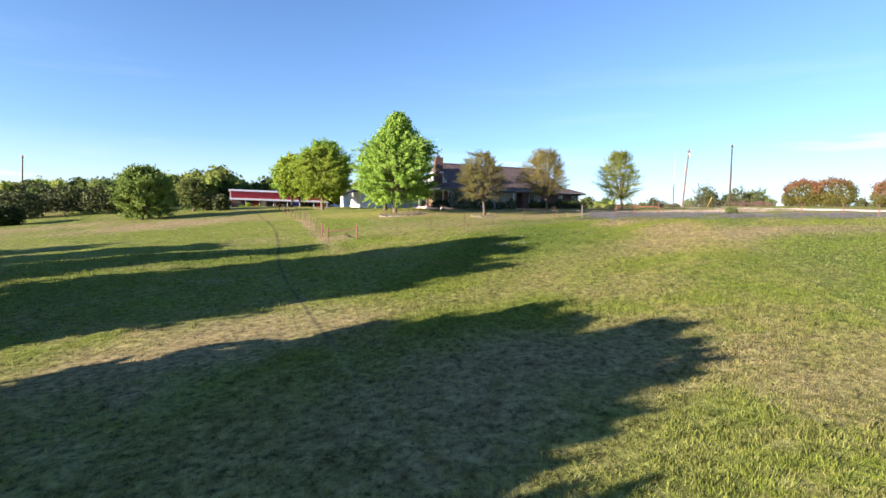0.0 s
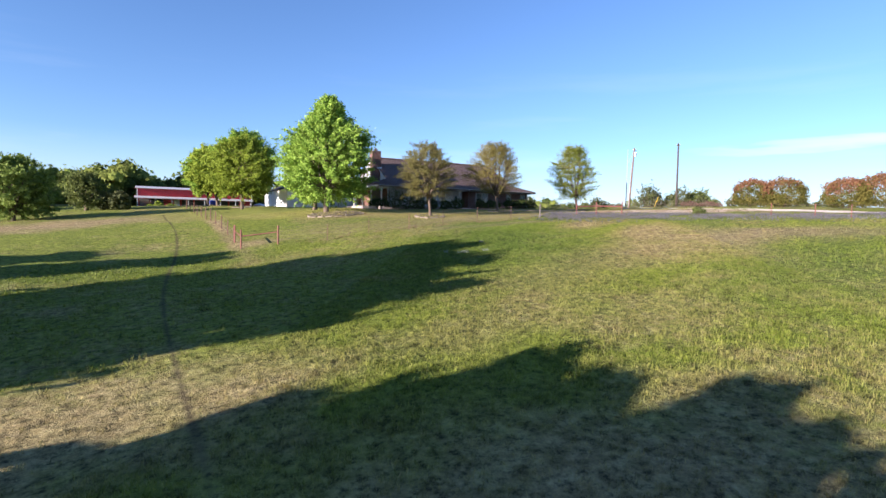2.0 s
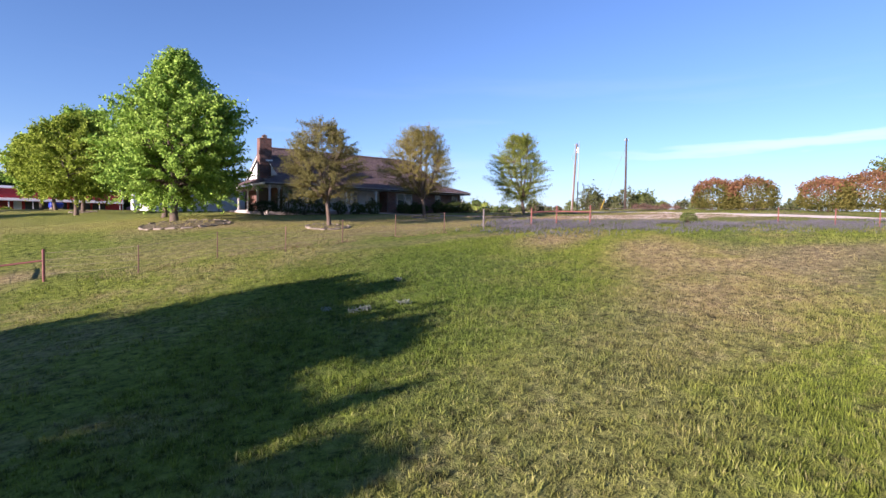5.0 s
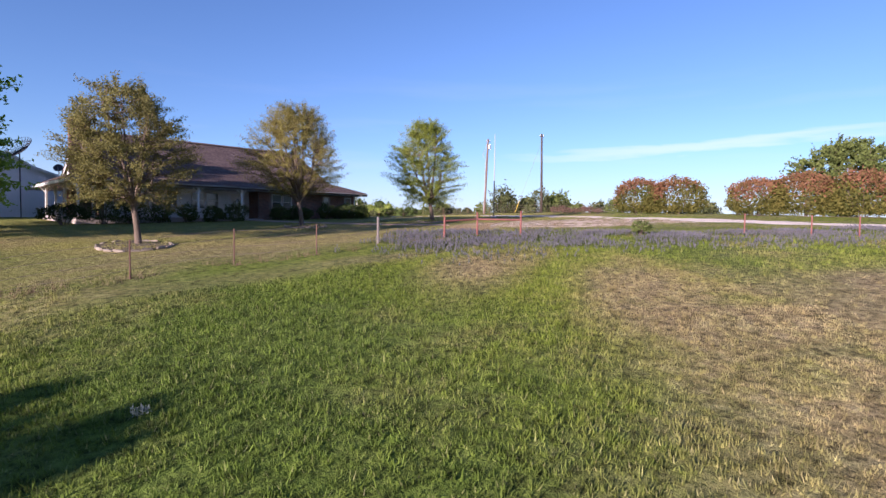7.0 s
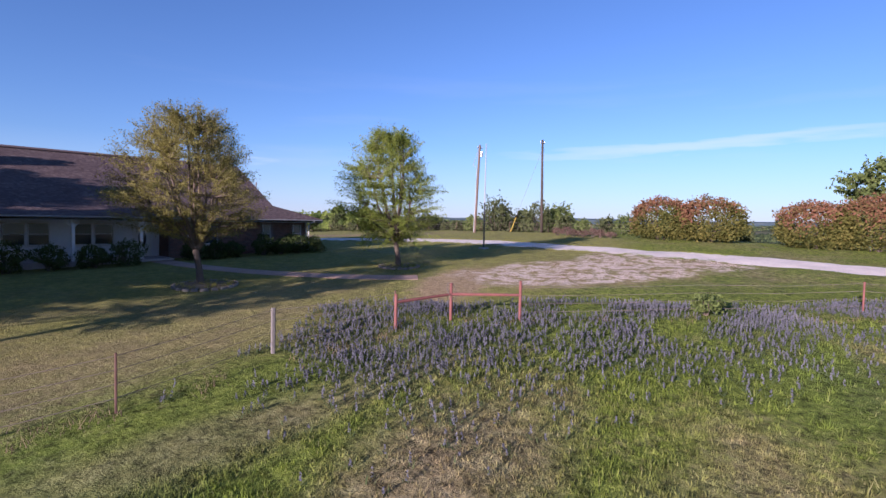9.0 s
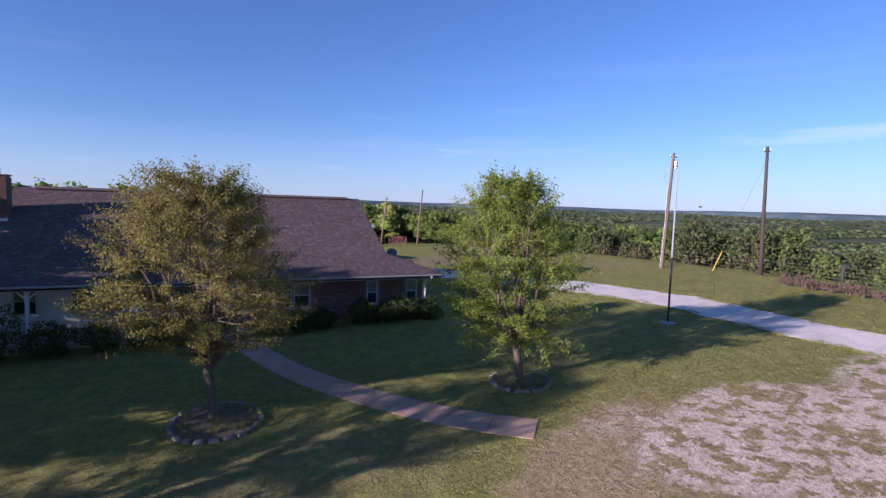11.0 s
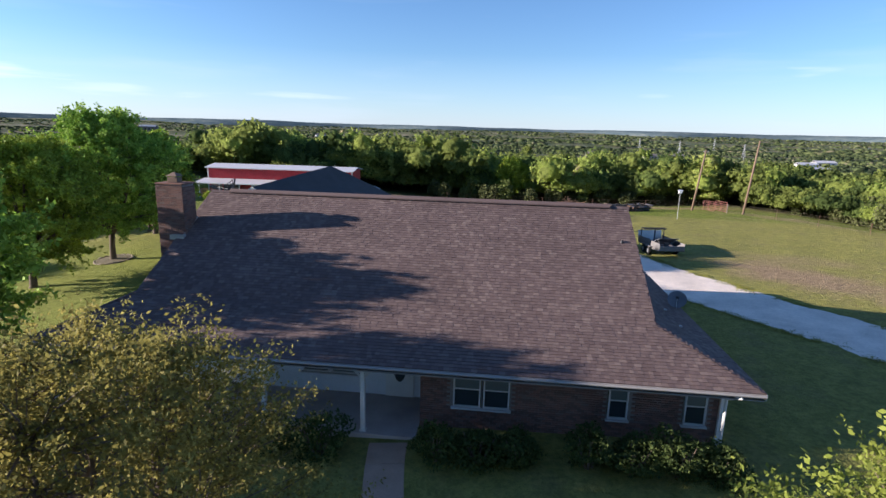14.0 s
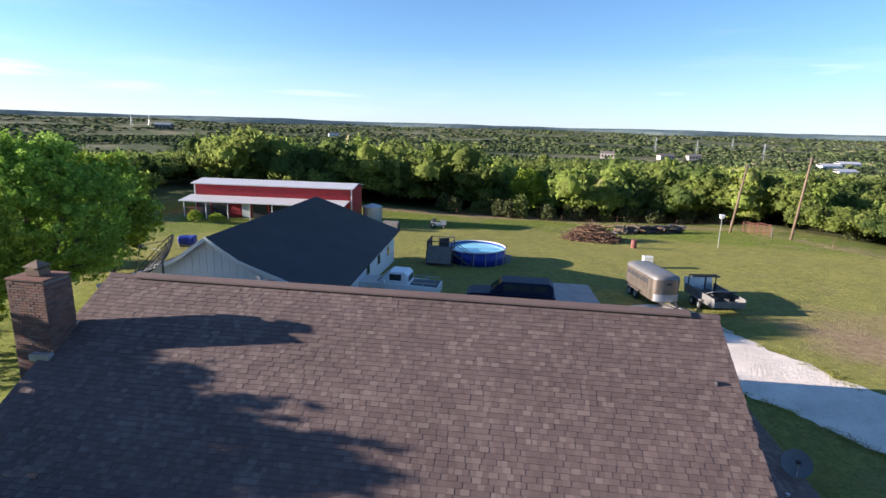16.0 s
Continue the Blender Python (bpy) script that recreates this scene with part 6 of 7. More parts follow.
# ---- poles ----
def utility_pole(x, y, z, top, r, label, arm, transformer=False, wood=M_WOOD_POLE):
    ob = thing("utility_pole", x, y, z - 0.1, label, "utility pole", "wooden utility poles")
    tv = Vector(top) - Vector((x, y, z - 0.1))
    v, f = [], []
    tube(v, f, [(0, 0, 0), tv * 0.5, tv], [r, r * 0.85, r * 0.68], 10)
    put("pole", mesh_of("pole", v, f), wood, ob, smooth=True)
    if arm:
        rods("crossarm", [[tv + Vector((-arm, arm * 0.3, -0.35)), tv + Vector((arm, -arm * 0.3, -0.35))]], 0.045, M_WOOD_POLE, ob, sides=4)
        for s in (-0.9, 0.9):
            rods("insulator", [[tv + Vector((arm * s, -arm * 0.3 * s, -0.33)), tv + Vector((arm * s, -arm * 0.3 * s, -0.12))]], 0.035, M_STEEL, ob)
    if transformer:
        q = tv * 0.90
        rods("transformer", [[q + Vector((0.28, -0.1, -0.35)), q + Vector((0.28, -0.1, 0.3))]], 0.17, M_STEEL, ob, sides=12)
        rods("riser", [[tv * 0.97 + Vector((-0.1, 0, 0)), tv * 0.90 + Vector((-0.5, 0.1, -0.5)), tv * 0.80 + Vector((-0.75, 0.2, -0.3)), tv * 0.72 + Vector((-0.3, 0, 0)), tv * 0.4 + Vector((-0.18, 0, 0)), tv * 0.02 + Vector((-0.2, 0, 0))]], 0.03, M_STEEL, ob)
    return ob


utility_pole(26.5, 9.8, gz(26.5, 9.8), (28.9, 11.3, 11.8), 0.17, "leaning wooden utility pole with transformer and riser cable", 0.35, True)
utility_pole(29.3, 2.5, gz(29.3, 2.5), (29.9, 3.1, 11.78), 0.16, "tall dark wooden utility pole by the fence", 0.3, False, M_DARK_POLE)
guy = thing("guy_wire", 28.35, 6.1, gz(28.35, 6.1), "steel guy wire with a yellow plastic guard at the ground", "guy wire")
guy.matrix_world = Matrix()
ga, gb = Vector((28.35, 6.1, gz(28.35, 6.1) - 0.1)), Vector((29.75, 2.9, 10.9))
rods("cable", [[ga, gb]], 0.012, M_WIRE, guy)
rods("guard", [[ga.lerp(gb, 0.015), ga.lerp(gb, 0.19)]], 0.035, M_YELLOW, guy, "yellow guard")
utility_pole(25.4, 62.3, gz(25.4, 62.3), (26.5, 63.0, 9.1), 0.15, "leaning wooden utility pole at the back fence", 0.0)
utility_pole(21.0, 68.8, gz(21, 68.8), (22.2, 69.5, 7.6), 0.15, "leaning wooden utility pole at the back fence", 0.3)
utility_pole(-83.2, 53.8, gz(-83.2, 53.8), (-83.0, 54, 8.2), 0.16, "distant wooden utility pole with a lamp", 0.4)
mast = thing("flag_mast", 10.0, -5.4, gz(10, -5.4), "thin white pipe mast on a concrete base beside the drive", "mast")
put("base", block(-0.28, -0.28, -0.1, 0.28, 0.28, 0.1, 0.03), M_CONCRETE, mast)
v, f = [], []
tube(v, f, [(0, 0, 0.09), (0, 0, 4.0), (0.02, 0, 7.7)], [0.05, 0.045, 0.03], 8)
put("pipe", mesh_of("pipe", v, f), M_STEEL, mast)
rods("lower_sleeve", [[(0, 0, 0.1), (0, 0, 3.4)]], 0.062, M_DARK, mast, "black lower sleeve")
yl = thing("bird_house", 14.7, 55.0, gz(14.7, 55), "white bird house on a thin pole", "bird house")
rods("pole", [[(0, 0, -0.1), (0, 0, 3.2)]], 0.04, M_STEEL, yl)
put("house", block(-0.2, -0.17, 3.2, 0.2, 0.17, 3.5, 0.02), M_SIDING, yl)
put("roof", slab([(-0.26, -0.23, 3.54), (0.26, -0.23, 3.54), (0.26, 0.23, 3.60), (-0.26, 0.23, 3.60)], 0.05), M_SIDING, yl)
for i in range(2):
    g = thing("gate_panel", 23.2 + i * 0.9, 68.5 - i * 2.0, gz(23.2 + i * 0.9, 68.5 - i * 2) - 0.02, "rusty steel livestock panel leaning by the fence", "gate", "livestock panels", 115)
    for k in range(6):
        rods("rail", [[(-1, 0, 0.15 + k * 0.26), (1, 0, 0.15 + k * 0.26)]], 0.03, M_RUST, g)
    for x in (-1, 0, 1):
        rods("upright", [[(x, 0, 0), (x, 0, 1.5)]], 0.03, M_RUST, g)

# ---- fences ----
def fence_line(points, label, post_mat, h, strands, wood=(), category="fence", posts_round=0.024, top_rail=False):
    """A fence along (x, y) posts: each post a part, the wires another."""
    x0, y0 = points[0]
    ob = thing("wire_fence", x0, y0, gz(x0, y0), label, category)
    ob.matrix_world = Matrix()
    for i, (x, y) in enumerate(points):
        z = gz(x, y)
        r = 0.06 if i in wood else posts_round
        rods("post", [[(x, y, z - 0.15), (x + 0.01, y, z + h)]], r, M_GREY_WOOD if i in wood else post_mat, ob, sides=6)
    for k in range(strands):
        hh = h * (0.25 + 0.70 * k / max(1, strands - 1))
        v, f = [], []
        path = []
        for (xa, ya), (xb, yb) in zip(points, points[1:]):
            for q in range(4):
                x, y = xa + (xb - xa) * q / 4, ya + (yb - ya) * q / 4
                path.append((x, y, gz(x, y) + hh - 0.02 * math.sin(q / 4 * math.pi)))
        path.append((points[-1][0], points[-1][1], gz(*points[-1]) + hh))
        tube(v, f, path, [0.007] * len(path), 3)
        put("strand", mesh_of("strand", v, f), M_WIRE, ob)
    return ob


fence_line([(-36.6, -18.2), (-33.4, -19.4), (-30.2, -19.0), (-27.3, -19.8), (-24.1, -19.2), (-20.7, -18.8), (-17.55, -19.1), (-13.6, -17.95), (-9.87, -18.5)], "rusty wire fence on thin steel posts along the lawn", M_POST, 1.2, 4, (7,))
fence_line([(-39.0, -17.7), (-39.15, -14.8), (-39.3, -12), (-39.5, -9), (-39.7, -6), (-39.9, -3), (-40.1, 0.2), (-40.3, 4), (-40.5, 8), (-40.6, 12), (-40.8, 17), (-41, 23)], "wire fence on thin steel posts running up to the barn", M_POST, 1.15, 4, posts_round=0.045)
fence_line([(-6.18, -20.5), (3.5, -28.4), (5.0, -31.2), (6.9, -33.0), (9.5, -35.5), (13, -39.5), (17, -44)], "rusty red post fence beyond the bluebonnets", M_RUST, 1.15, 4, posts_round=0.035)
fence_line([(31, 22), (31.2, 17), (31, 12.6), (30.9, 8.1), (31.4, 3), (32, -2), (32.4, -7)], "wire fence along the east side of the lawn", M_POST, 1.2, 4)
fence_line([(31, 22.05), (30.4, 26), (30, 30.3), (29.3, 36), (28.5, 42), (27.6, 49), (26.6, 56), (24.2, 64.5), (22.6, 73), (16, 75), (8, 76.5), (0, 77.5), (-8, 77.8), (-16, 77)], "wire fence along the back of the lawn", M_POST, 1.2, 4, (7, 8))


def brace(ax, ay, bx, by, label):
    """A welded pipe corner: two posts and the rail between them."""
    za, zb = gz(ax, ay), gz(bx, by)
    return [[(ax, ay, za + 0.85), (bx, by, zb + 0.85)]]


gate = thing("pipe_fence_corner", -7.85, -18.9, gz(-7.85, -18.9), "red welded pipe fence corner among the bluebonnets", "fence")
gate.matrix_world = Matrix()
for x, y, h in ((-9.87, -18.55, 1.1), (-7.85, -18.95, 1.22), (-6.18, -20.5, 1.32)):
    rods("post", [[(x, y, gz(x, y) - 0.15), (x, y, gz(x, y) + h)]], 0.05, M_RUST, gate, sides=10)
rods("rail", brace(-9.87, -18.55, -7.85, -18.95, ""), 0.048, M_RUST, gate, sides=8)
rods("rail", brace(-7.85, -18.95, -6.18, -20.5, ""), 0.048, M_RUST, gate, sides=8)
v, f = [], []
tube(v, f, [(-7.85 + 0.19 * math.cos(k * 0.35), -18.98 + 0.12 * math.sin(k * 0.35), gz(-7.85, -18.95) + 0.95 + 0.26 * math.sin(k * 0.35)) for k in range(19)], [0.008] * 19, 4)
put("wire_coil", mesh_of("wire_coil", v, f), M_WIRE, gate, "coil of loose fence wire")
corral = thing("pipe_fence_corner", -39, -17.7, gz(-39, -17.7), "rusty welded pipe fence corner on the pasture slope", "fence")
corral.matrix_world = Matrix()
for x, y in ((-39.0, -17.7), (-36.6, -18.2), (-39.15, -15.4)):
    rods("post", [[(x, y, gz(x, y) - 0.15), (x, y, gz(x, y) + 1.3)]], 0.055, M_RUST, corral, sides=8)
rods("rail", brace(-39.0, -17.7, -36.6, -18.2, ""), 0.04, M_RUST, corral)
rods("rail", brace(-39.0, -17.7, -39.15, -15.4, ""), 0.04, M_RUST, corral)


# ---- walk, tree beds ----
WALK = [(-9.95, 1.55, 0.58), (-9.85, 0.6, 0.56), (-9.6, -0.9, 0.55), (-9.2, -2.5, 0.55), (-8.7, -4.1, 0.56), (-8.0, -5.8, 0.58), (-7.1, -7.4, 0.6), (-6.1, -9.0, 0.6), (-5.0, -10.5, 0.61), (-4.1, -11.4, 0.62), (-3.1, -12.3, 0.62)]
garden_walk = ribbon("garden_walk", [(x, y, w - 0.06) for x, y, w in WALK], M_MULCH, 0.003, "pinkish concrete garden walk curving to the porch", "path")
line = []
for (x0, y0, w0), (x1, y1, w1) in zip(WALK, WALK[1:]):
    line += [(x0 + (x1 - x0) * k / 6, y0 + (y1 - y0) * k / 6, w0 + (w1 - w0) * k / 6) for k in range(6)]
line.append(WALK[-1])
for _ in range(8):
    line = [line[0]] + [tuple((a[k] + 2 * b[k] + c[k]) / 4 for k in range(3)) for a, b, c in zip(line, line[1:], line[2:])] + [line[-1]]
for k in range(0, len(line) - 1, 6):
    run = line[k:k + 7]
    v, f = [], []
    for q, (x, y, w) in enumerate(run):
        a, b = line[max(k + q - 1, 0)], line[min(k + q + 1, len(line) - 1)]
        dx, dy = b[0] - a[0], b[1] - a[1]
        n = math.hypot(dx, dy)
        pull = 0.012 * (1 if q == 0 else -1 if q == len(run) - 1 else 0)
        for c, lift in ((-1.0, -0.06), (-1.0, 0.010), (-0.97, 0.016), (0.0, 0.020), (0.97, 0.016), (1.0, 0.010), (1.0, -0.06)):
            px, py = x + dx / n * pull - dy / n * w * c, y + dy / n * pull + dx / n * w * c
            v.append((px, py, gz(px, py) + lift))
    for q in range(len(run) - 1):
        f += [(q * 7 + c, q * 7 + c + 1, q * 7 + c + 8, q * 7 + c + 7) for c in range(6)]
    f += [tuple(range(6, -1, -1)), tuple(range(len(v) - 7, len(v)))]
    put("slab", mesh_of("slab", v, f), M_WALK, garden_walk)


def tree_bed(x, y, r, n, seed, wide=1.0):
    rng = random.Random(seed)
    ob = thing("tree_bed", x, y, gz(x, y), "mulched tree bed ringed with rough stones", "garden bed", "tree beds")
    v, f = [(0, 0, 0.10)], []
    for k in range(28):
        a = k * 2 * math.pi / 28
        px, py = math.cos(a) * r * wide, math.sin(a) * r
        v.append((px, py, gz(x + px, y + py) - gz(x, y) + 0.05))
    f = [(0, 1 + k, 1 + (k + 1) % 28) for k in range(28)]
    put("mulch", mesh_of("mulch", v, f), M_MULCH, ob)
    for k in range(n):
        a = k * 2 * math.pi / n + rng.uniform(-0.05, 0.05)
        px, py = math.cos(a) * r * wide, math.sin(a) * r
        size = 2 * math.pi * r * (1 + wide) / 2 / n
        bm = bmesh.new()
        bmesh.ops.create_icosphere(bm, subdivisions=2, radius=0.5)
        for vert in bm.verts:
            vert.co = Vector([math.copysign(abs(c * 2) ** 0.6, c) / 2 for c in vert.co])
            vert.co *= 0.86 + 0.36 * noise.noise(vert.co * 2.3 + Vector((k * 3.1, seed, 0)))
        st = put("stone", bm, M_STONE, ob)
        st.matrix_basis = pose(px, py, gz(x + px, y + py) - gz(x, y) + 0.03, rng.uniform(-8, 8), rng.uniform(-8, 8), math.degrees(a) + 90) @ Matrix.Diagonal((size * 1.02, 0.17 * rng.uniform(0.7, 1.2), 0.15 * rng.uniform(0.6, 1.3), 1))
    return ob


tree_bed(-11.3, -7.9, 1.25, 22, 1)
tree_bed(-1.4, -9.0, 1.05, 22, 2)
tree_bed(-22.2, -12.9, 1.35, 17, 3)
tree_bed(-29.7, -8.6, 1.7, 19, 4, 1.5)
tree_bed(-34.2, 21.6, 1.2, 15, 5)



# ---- shingles of the roof ----
def shingle_rows(corners, seed):
    """Tabs over a roof plane: corners low-left, low-right, high-right, high-left. Yields a matrix and a width."""
    rng = random.Random(seed)
    a, b, c, d = (Vector(q) for q in corners)
    along = (b - a).normalized()
    mid = (c + d) / 2 - (a + b) / 2
    up = (mid - along * mid.dot(along))
    length = up.length
    up.normalize()
    nrm = along.cross(up).normalized()
    rows = int(length / 0.142)
    for r in range(rows):
        u = r / rows
        lo, hi = a.lerp(d, u), b.lerp(c, u)
        s, end, step = 0.0, (hi - lo).length, r % 2
        while s < end - 0.06:
            w = min(rng.choice((0.12, 0.15, 0.18, 0.21)), end - s)
            step = 1 - step if rng.random() < 0.85 else step
            p = lo + along * (s + w / 2) + nrm * (0.0045 * step + rng.uniform(0.0, 0.002))
            m = Matrix((( along.x, up.x, nrm.x, p.x), (along.y, up.y, nrm.y, p.y), (along.z, up.z, nrm.z, p.z), (0, 0, 0, 1)))
            yield m, w, p
            s += w


TAB_V = np.array([(-0.49, 0, 0), (0.49, 0, 0), (0.49, 0.16, 0), (-0.49, 0.16, 0), (-0.49, -0.004, 0.018), (0.49, -0.004, 0.018), (0.49, 0.16, 0.004), (-0.49, 0.16, 0.004)])
TAB_F = ((4, 5, 6, 7), (0, 1, 5, 4), (1, 2, 6, 5), (3, 0, 4, 7))
tab_mesh = mesh_of("shingle", TAB_V, TAB_F)
tab_mesh.materials.append(M_SHINGLE)
planes = [[(WEST, EAVE_Y, EAVE_Z), (EAST, EAVE_Y, EAVE_Z), (RAKE_E, BELL_Y, BELL_Z), (RAKE_W, BELL_Y, BELL_Z)],
          [(RAKE_W, BELL_Y, BELL_Z), (RAKE_E, BELL_Y, BELL_Z), (RAKE_E, RIDGE_Y, RIDGE_Z), (RAKE_W, RIDGE_Y, RIDGE_Z)],
          [(EAST, EAVE_Y, EAVE_Z), (EAST, BACK_Y, EAVE_Z), (RAKE_E, B2_Y, BELL_Z), (RAKE_E, BELL_Y, BELL_Z)],
          [(WEST, BACK_Y, EAVE_Z), (WEST, EAVE_Y, EAVE_Z), (RAKE_W, BELL_Y, BELL_Z), (RAKE_W, B2_Y, BELL_Z)]]
v, f, single = [], [], 0
for i, corners in enumerate(planes):
    for m, w, p in shingle_rows(corners, 60 + i):
        mm = m @ Matrix.Diagonal((w, 1, 1, 1))
        if i == 1 and -9.6 < p.x < -5.4 and 4.2 < p.y < 5.4 and single < 300:
            ob = new("shingle", tab_mesh)
            ob.parent = roof
            ob.matrix_basis = mm
            single += 1
        else:
            start = len(v)
            v += [mm @ Vector(q) for q in TAB_V]
            f += [tuple(start + k for k in q) for q in TAB_F]
rest = put("shingles", mesh_of("shingles", v, f), M_SHINGLE, roof)
rest["kind"] = "stuff"
# ridge cap and vent
v, f = [], []
bm = bmesh.new()
for i in range(64):
    x = RAKE_W + 0.02 + i * 0.282
    vs = [bm.verts.new(q) for q in ((x, RIDGE_Y - 0.16, RIDGE_Z - 0.045), (x + 0.30, RIDGE_Y - 0.16, RIDGE_Z - 0.06), (x + 0.30, RIDGE_Y, RIDGE_Z + 0.035), (x, RIDGE_Y, RIDGE_Z + 0.05), (x + 0.30, RIDGE_Y + 0.16, RIDGE_Z - 0.06), (x, RIDGE_Y + 0.16, RIDGE_Z - 0.045))]
    bm.faces.new((vs[0], vs[1], vs[2], vs[3]))
    bm.faces.new((vs[3], vs[2], vs[4], vs[5]))
cap = put("ridge_cap", bm, M_SHINGLE, roof)
bm = bmesh.new()
x0, x1 = RAKE_W + 0.9, RAKE_E - 0.75
vs = [bm.verts.new((x, RIDGE_Y + dy, RIDGE_Z + dz)) for x in (x0, x1) for dy, dz in ((-0.2, -0.02), (-0.19, 0.03), (0, 0.12), (0.19, 0.03), (0.2, -0.02))]
for i in range(4):
    bm.faces.new((vs[i], vs[i + 1], vs[i + 6], vs[i + 5]))
bm.faces.new(vs[:5])
bm.faces.new(list(reversed(vs[5:])))
put("ridge_vent", bm, M_SHINGLE, roof, "raised ridge vent")
vent = bmesh.new()
bmesh.ops.create_cone(vent, cap_ends=True, segments=10, radius1=0.06, radius2=0.05, depth=0.12, matrix=Matrix.Translation((-2.25, 7.8, 5.44)))
put("vent_pipe", vent, M_DARK, house, "dark plumbing vent")
for x, y in ((-0.55, 5.4), (-0.55, 7.2)):
    z = EAVE_Z + (EAST - x) / (EAST - RAKE_E) * (BELL_Z - EAVE_Z)
    put("bracket", block(x - 0.05, y - 0.04, z, x + 0.05, y + 0.04, z + 0.07, 0.01), M_STEEL, house)


# ---- woods ----
def icosphere(fine):
    bm = bmesh.new()
    bmesh.ops.create_icosphere(bm, subdivisions=fine, radius=1.0)
    out = np.array([q.co[:] for q in bm.verts]), np.array([[q.index for q in fc.verts] for fc in bm.faces])
    bm.free()
    return out


def woods(name, spots, lobes, per, leaf, label, seed, grain, squash=0.42, fine=1):
    """Many crowns in one object: rounded lobes of foliage with loose sprays all over them."""
    rnp = np.random.default_rng(seed)
    spots = np.asarray(spots)
    ICO_V, ICO_F = icosphere(fine)
    ICO_F = ICO_F[ICO_V[ICO_F][:, :, 2].mean(axis=1) > -0.45]
    n, k = len(spots), len(ICO_V)
    base = np.column_stack([spots[:, 0], spots[:, 1], ground_z(spots[:, 0], spots[:, 1])])
    h, r = spots[:, 2], spots[:, 3]
    # the lobes
    many = np.repeat(np.arange(n), lobes)
    off = rnp.normal(0, 0.5 if lobes > 1 else 0.0, (n * lobes, 3)) * np.column_stack([r, r, h * 0.22])[many]
    mid = base[many] + off + np.column_stack([np.zeros((n * lobes, 2)), h[many] * 0.55])
    size = np.column_stack([r, r, h * squash])[many] * rnp.uniform(0.45, 0.95, (n * lobes, 1)) * (0.62 if lobes > 6 else 0.8 if lobes > 2 else 1.0)
    bumpy = 1 + rnp.normal(0, 0.11, (n * lobes, k, 1))
    verts = (mid[:, None, :] + ICO_V[None] * bumpy * size[:, None, :] * (0.78 if per else 1.0)).reshape(-1, 3)
    tris = (ICO_F[None] + (np.arange(n * lobes) * k)[:, None, None]).reshape(-1, 3)
    # the sprays
    m = n * per
    which = rnp.integers(0, lobes, m) + np.repeat(np.arange(n), per) * lobes
    d = rnp.normal(0, 1, (m, 3))
    d[:, 2] = np.abs(d[:, 2]) - 0.45
    d /= np.linalg.norm(d, axis=1, keepdims=True)
    p = mid[which] + d * size[which] * rnp.uniform(0.86, 1.14, (m, 1))
    nrm = d + rnp.normal(0, 0.75, (m, 3))
    nrm /= np.linalg.norm(nrm, axis=1, keepdims=True)
    t = np.cross(nrm, rnp.normal(0, 1, (m, 3)))
    t /= np.linalg.norm(t, axis=1, keepdims=True)
    b = np.cross(nrm, t)
    s = grain * r[np.repeat(np.arange(n), per)][:, None] * rnp.uniform(0.5, 1.3, (m, 1))
    q = np.empty((m, 3, 3))
    q[:, 0], q[:, 1], q[:, 2] = p - t * s - b * s * 0.6, p + t * s - b * s * 0.4, p + b * s
    verts = np.vstack([verts, q.reshape(-1, 3)])
    tris = np.vstack([tris, np.arange(m * 3).reshape(-1, 3) + n * lobes * k])
    me = bpy.data.meshes.new(name)
    me.vertices.add(len(verts))
    me.vertices.foreach_set("co", verts.astype(np.float32).ravel())
    me.loops.add(tris.size)
    me.loops.foreach_set("vertex_index", tris.astype(np.int32).ravel())
    me.polygons.add(len(tris))
    me.polygons.foreach_set("loop_start", np.arange(0, tris.size, 3, dtype=np.int32))
    me.update(calc_edges=True)
    return tagged(put(name, me, leaf, smooth=True), label, "woods", kind="stuff")


rng = random.Random(21)
front, front_cedars, near, cedars, middle, dark_middle, distant = [], [], [], [], [], [], []


def open_ground(x, y):
    """True where the lawn, the pasture or the eastern view has no woods."""
    return not (y > (86 if -40 < x < 4 else 81) or x > np.interp(y, (20, 36, 46, 56, 65, 74, 81), (60, 42, 36, 34, 33, 30, 24)) or (x < -62 and y > 50)) or (x >= 30 and y + 30 <= 0.61 * (x + 24))


tries = 0
while tries < 6200:
    tries += 1
    a, r = rng.uniform(0.0, 2.75), math.sqrt(rng.uniform(50 ** 2, 185 ** 2))
    x, y = -5 + r * math.cos(a), 10 + r * math.sin(a)
    if open_ground(x, y):
        continue
    h = rng.choice((rng.uniform(3.5, 5.5), rng.uniform(5.0, 7.5), rng.uniform(6.5, 9.5))) if y > 60 and x > -62 else rng.uniform(2.8, 5.2)
    h *= 0.85 if x > 25 else 1.22 if x < -15 else 1.0
    dark = rng.random() < (0.26 if y > 60 else 0.8)
    row = (x, y, h, h * rng.uniform(0.40, 0.62))
    close = [q for q in (front + front_cedars + near + cedars)[-400:] if math.hypot(q[0] - x, q[1] - y) < 0.55 * (q[3] + row[3])]
    if close:
        continue
    if r < 112:
        (front_cedars if dark else front).append(row)
    else:
        (cedars if dark else near).append(row)
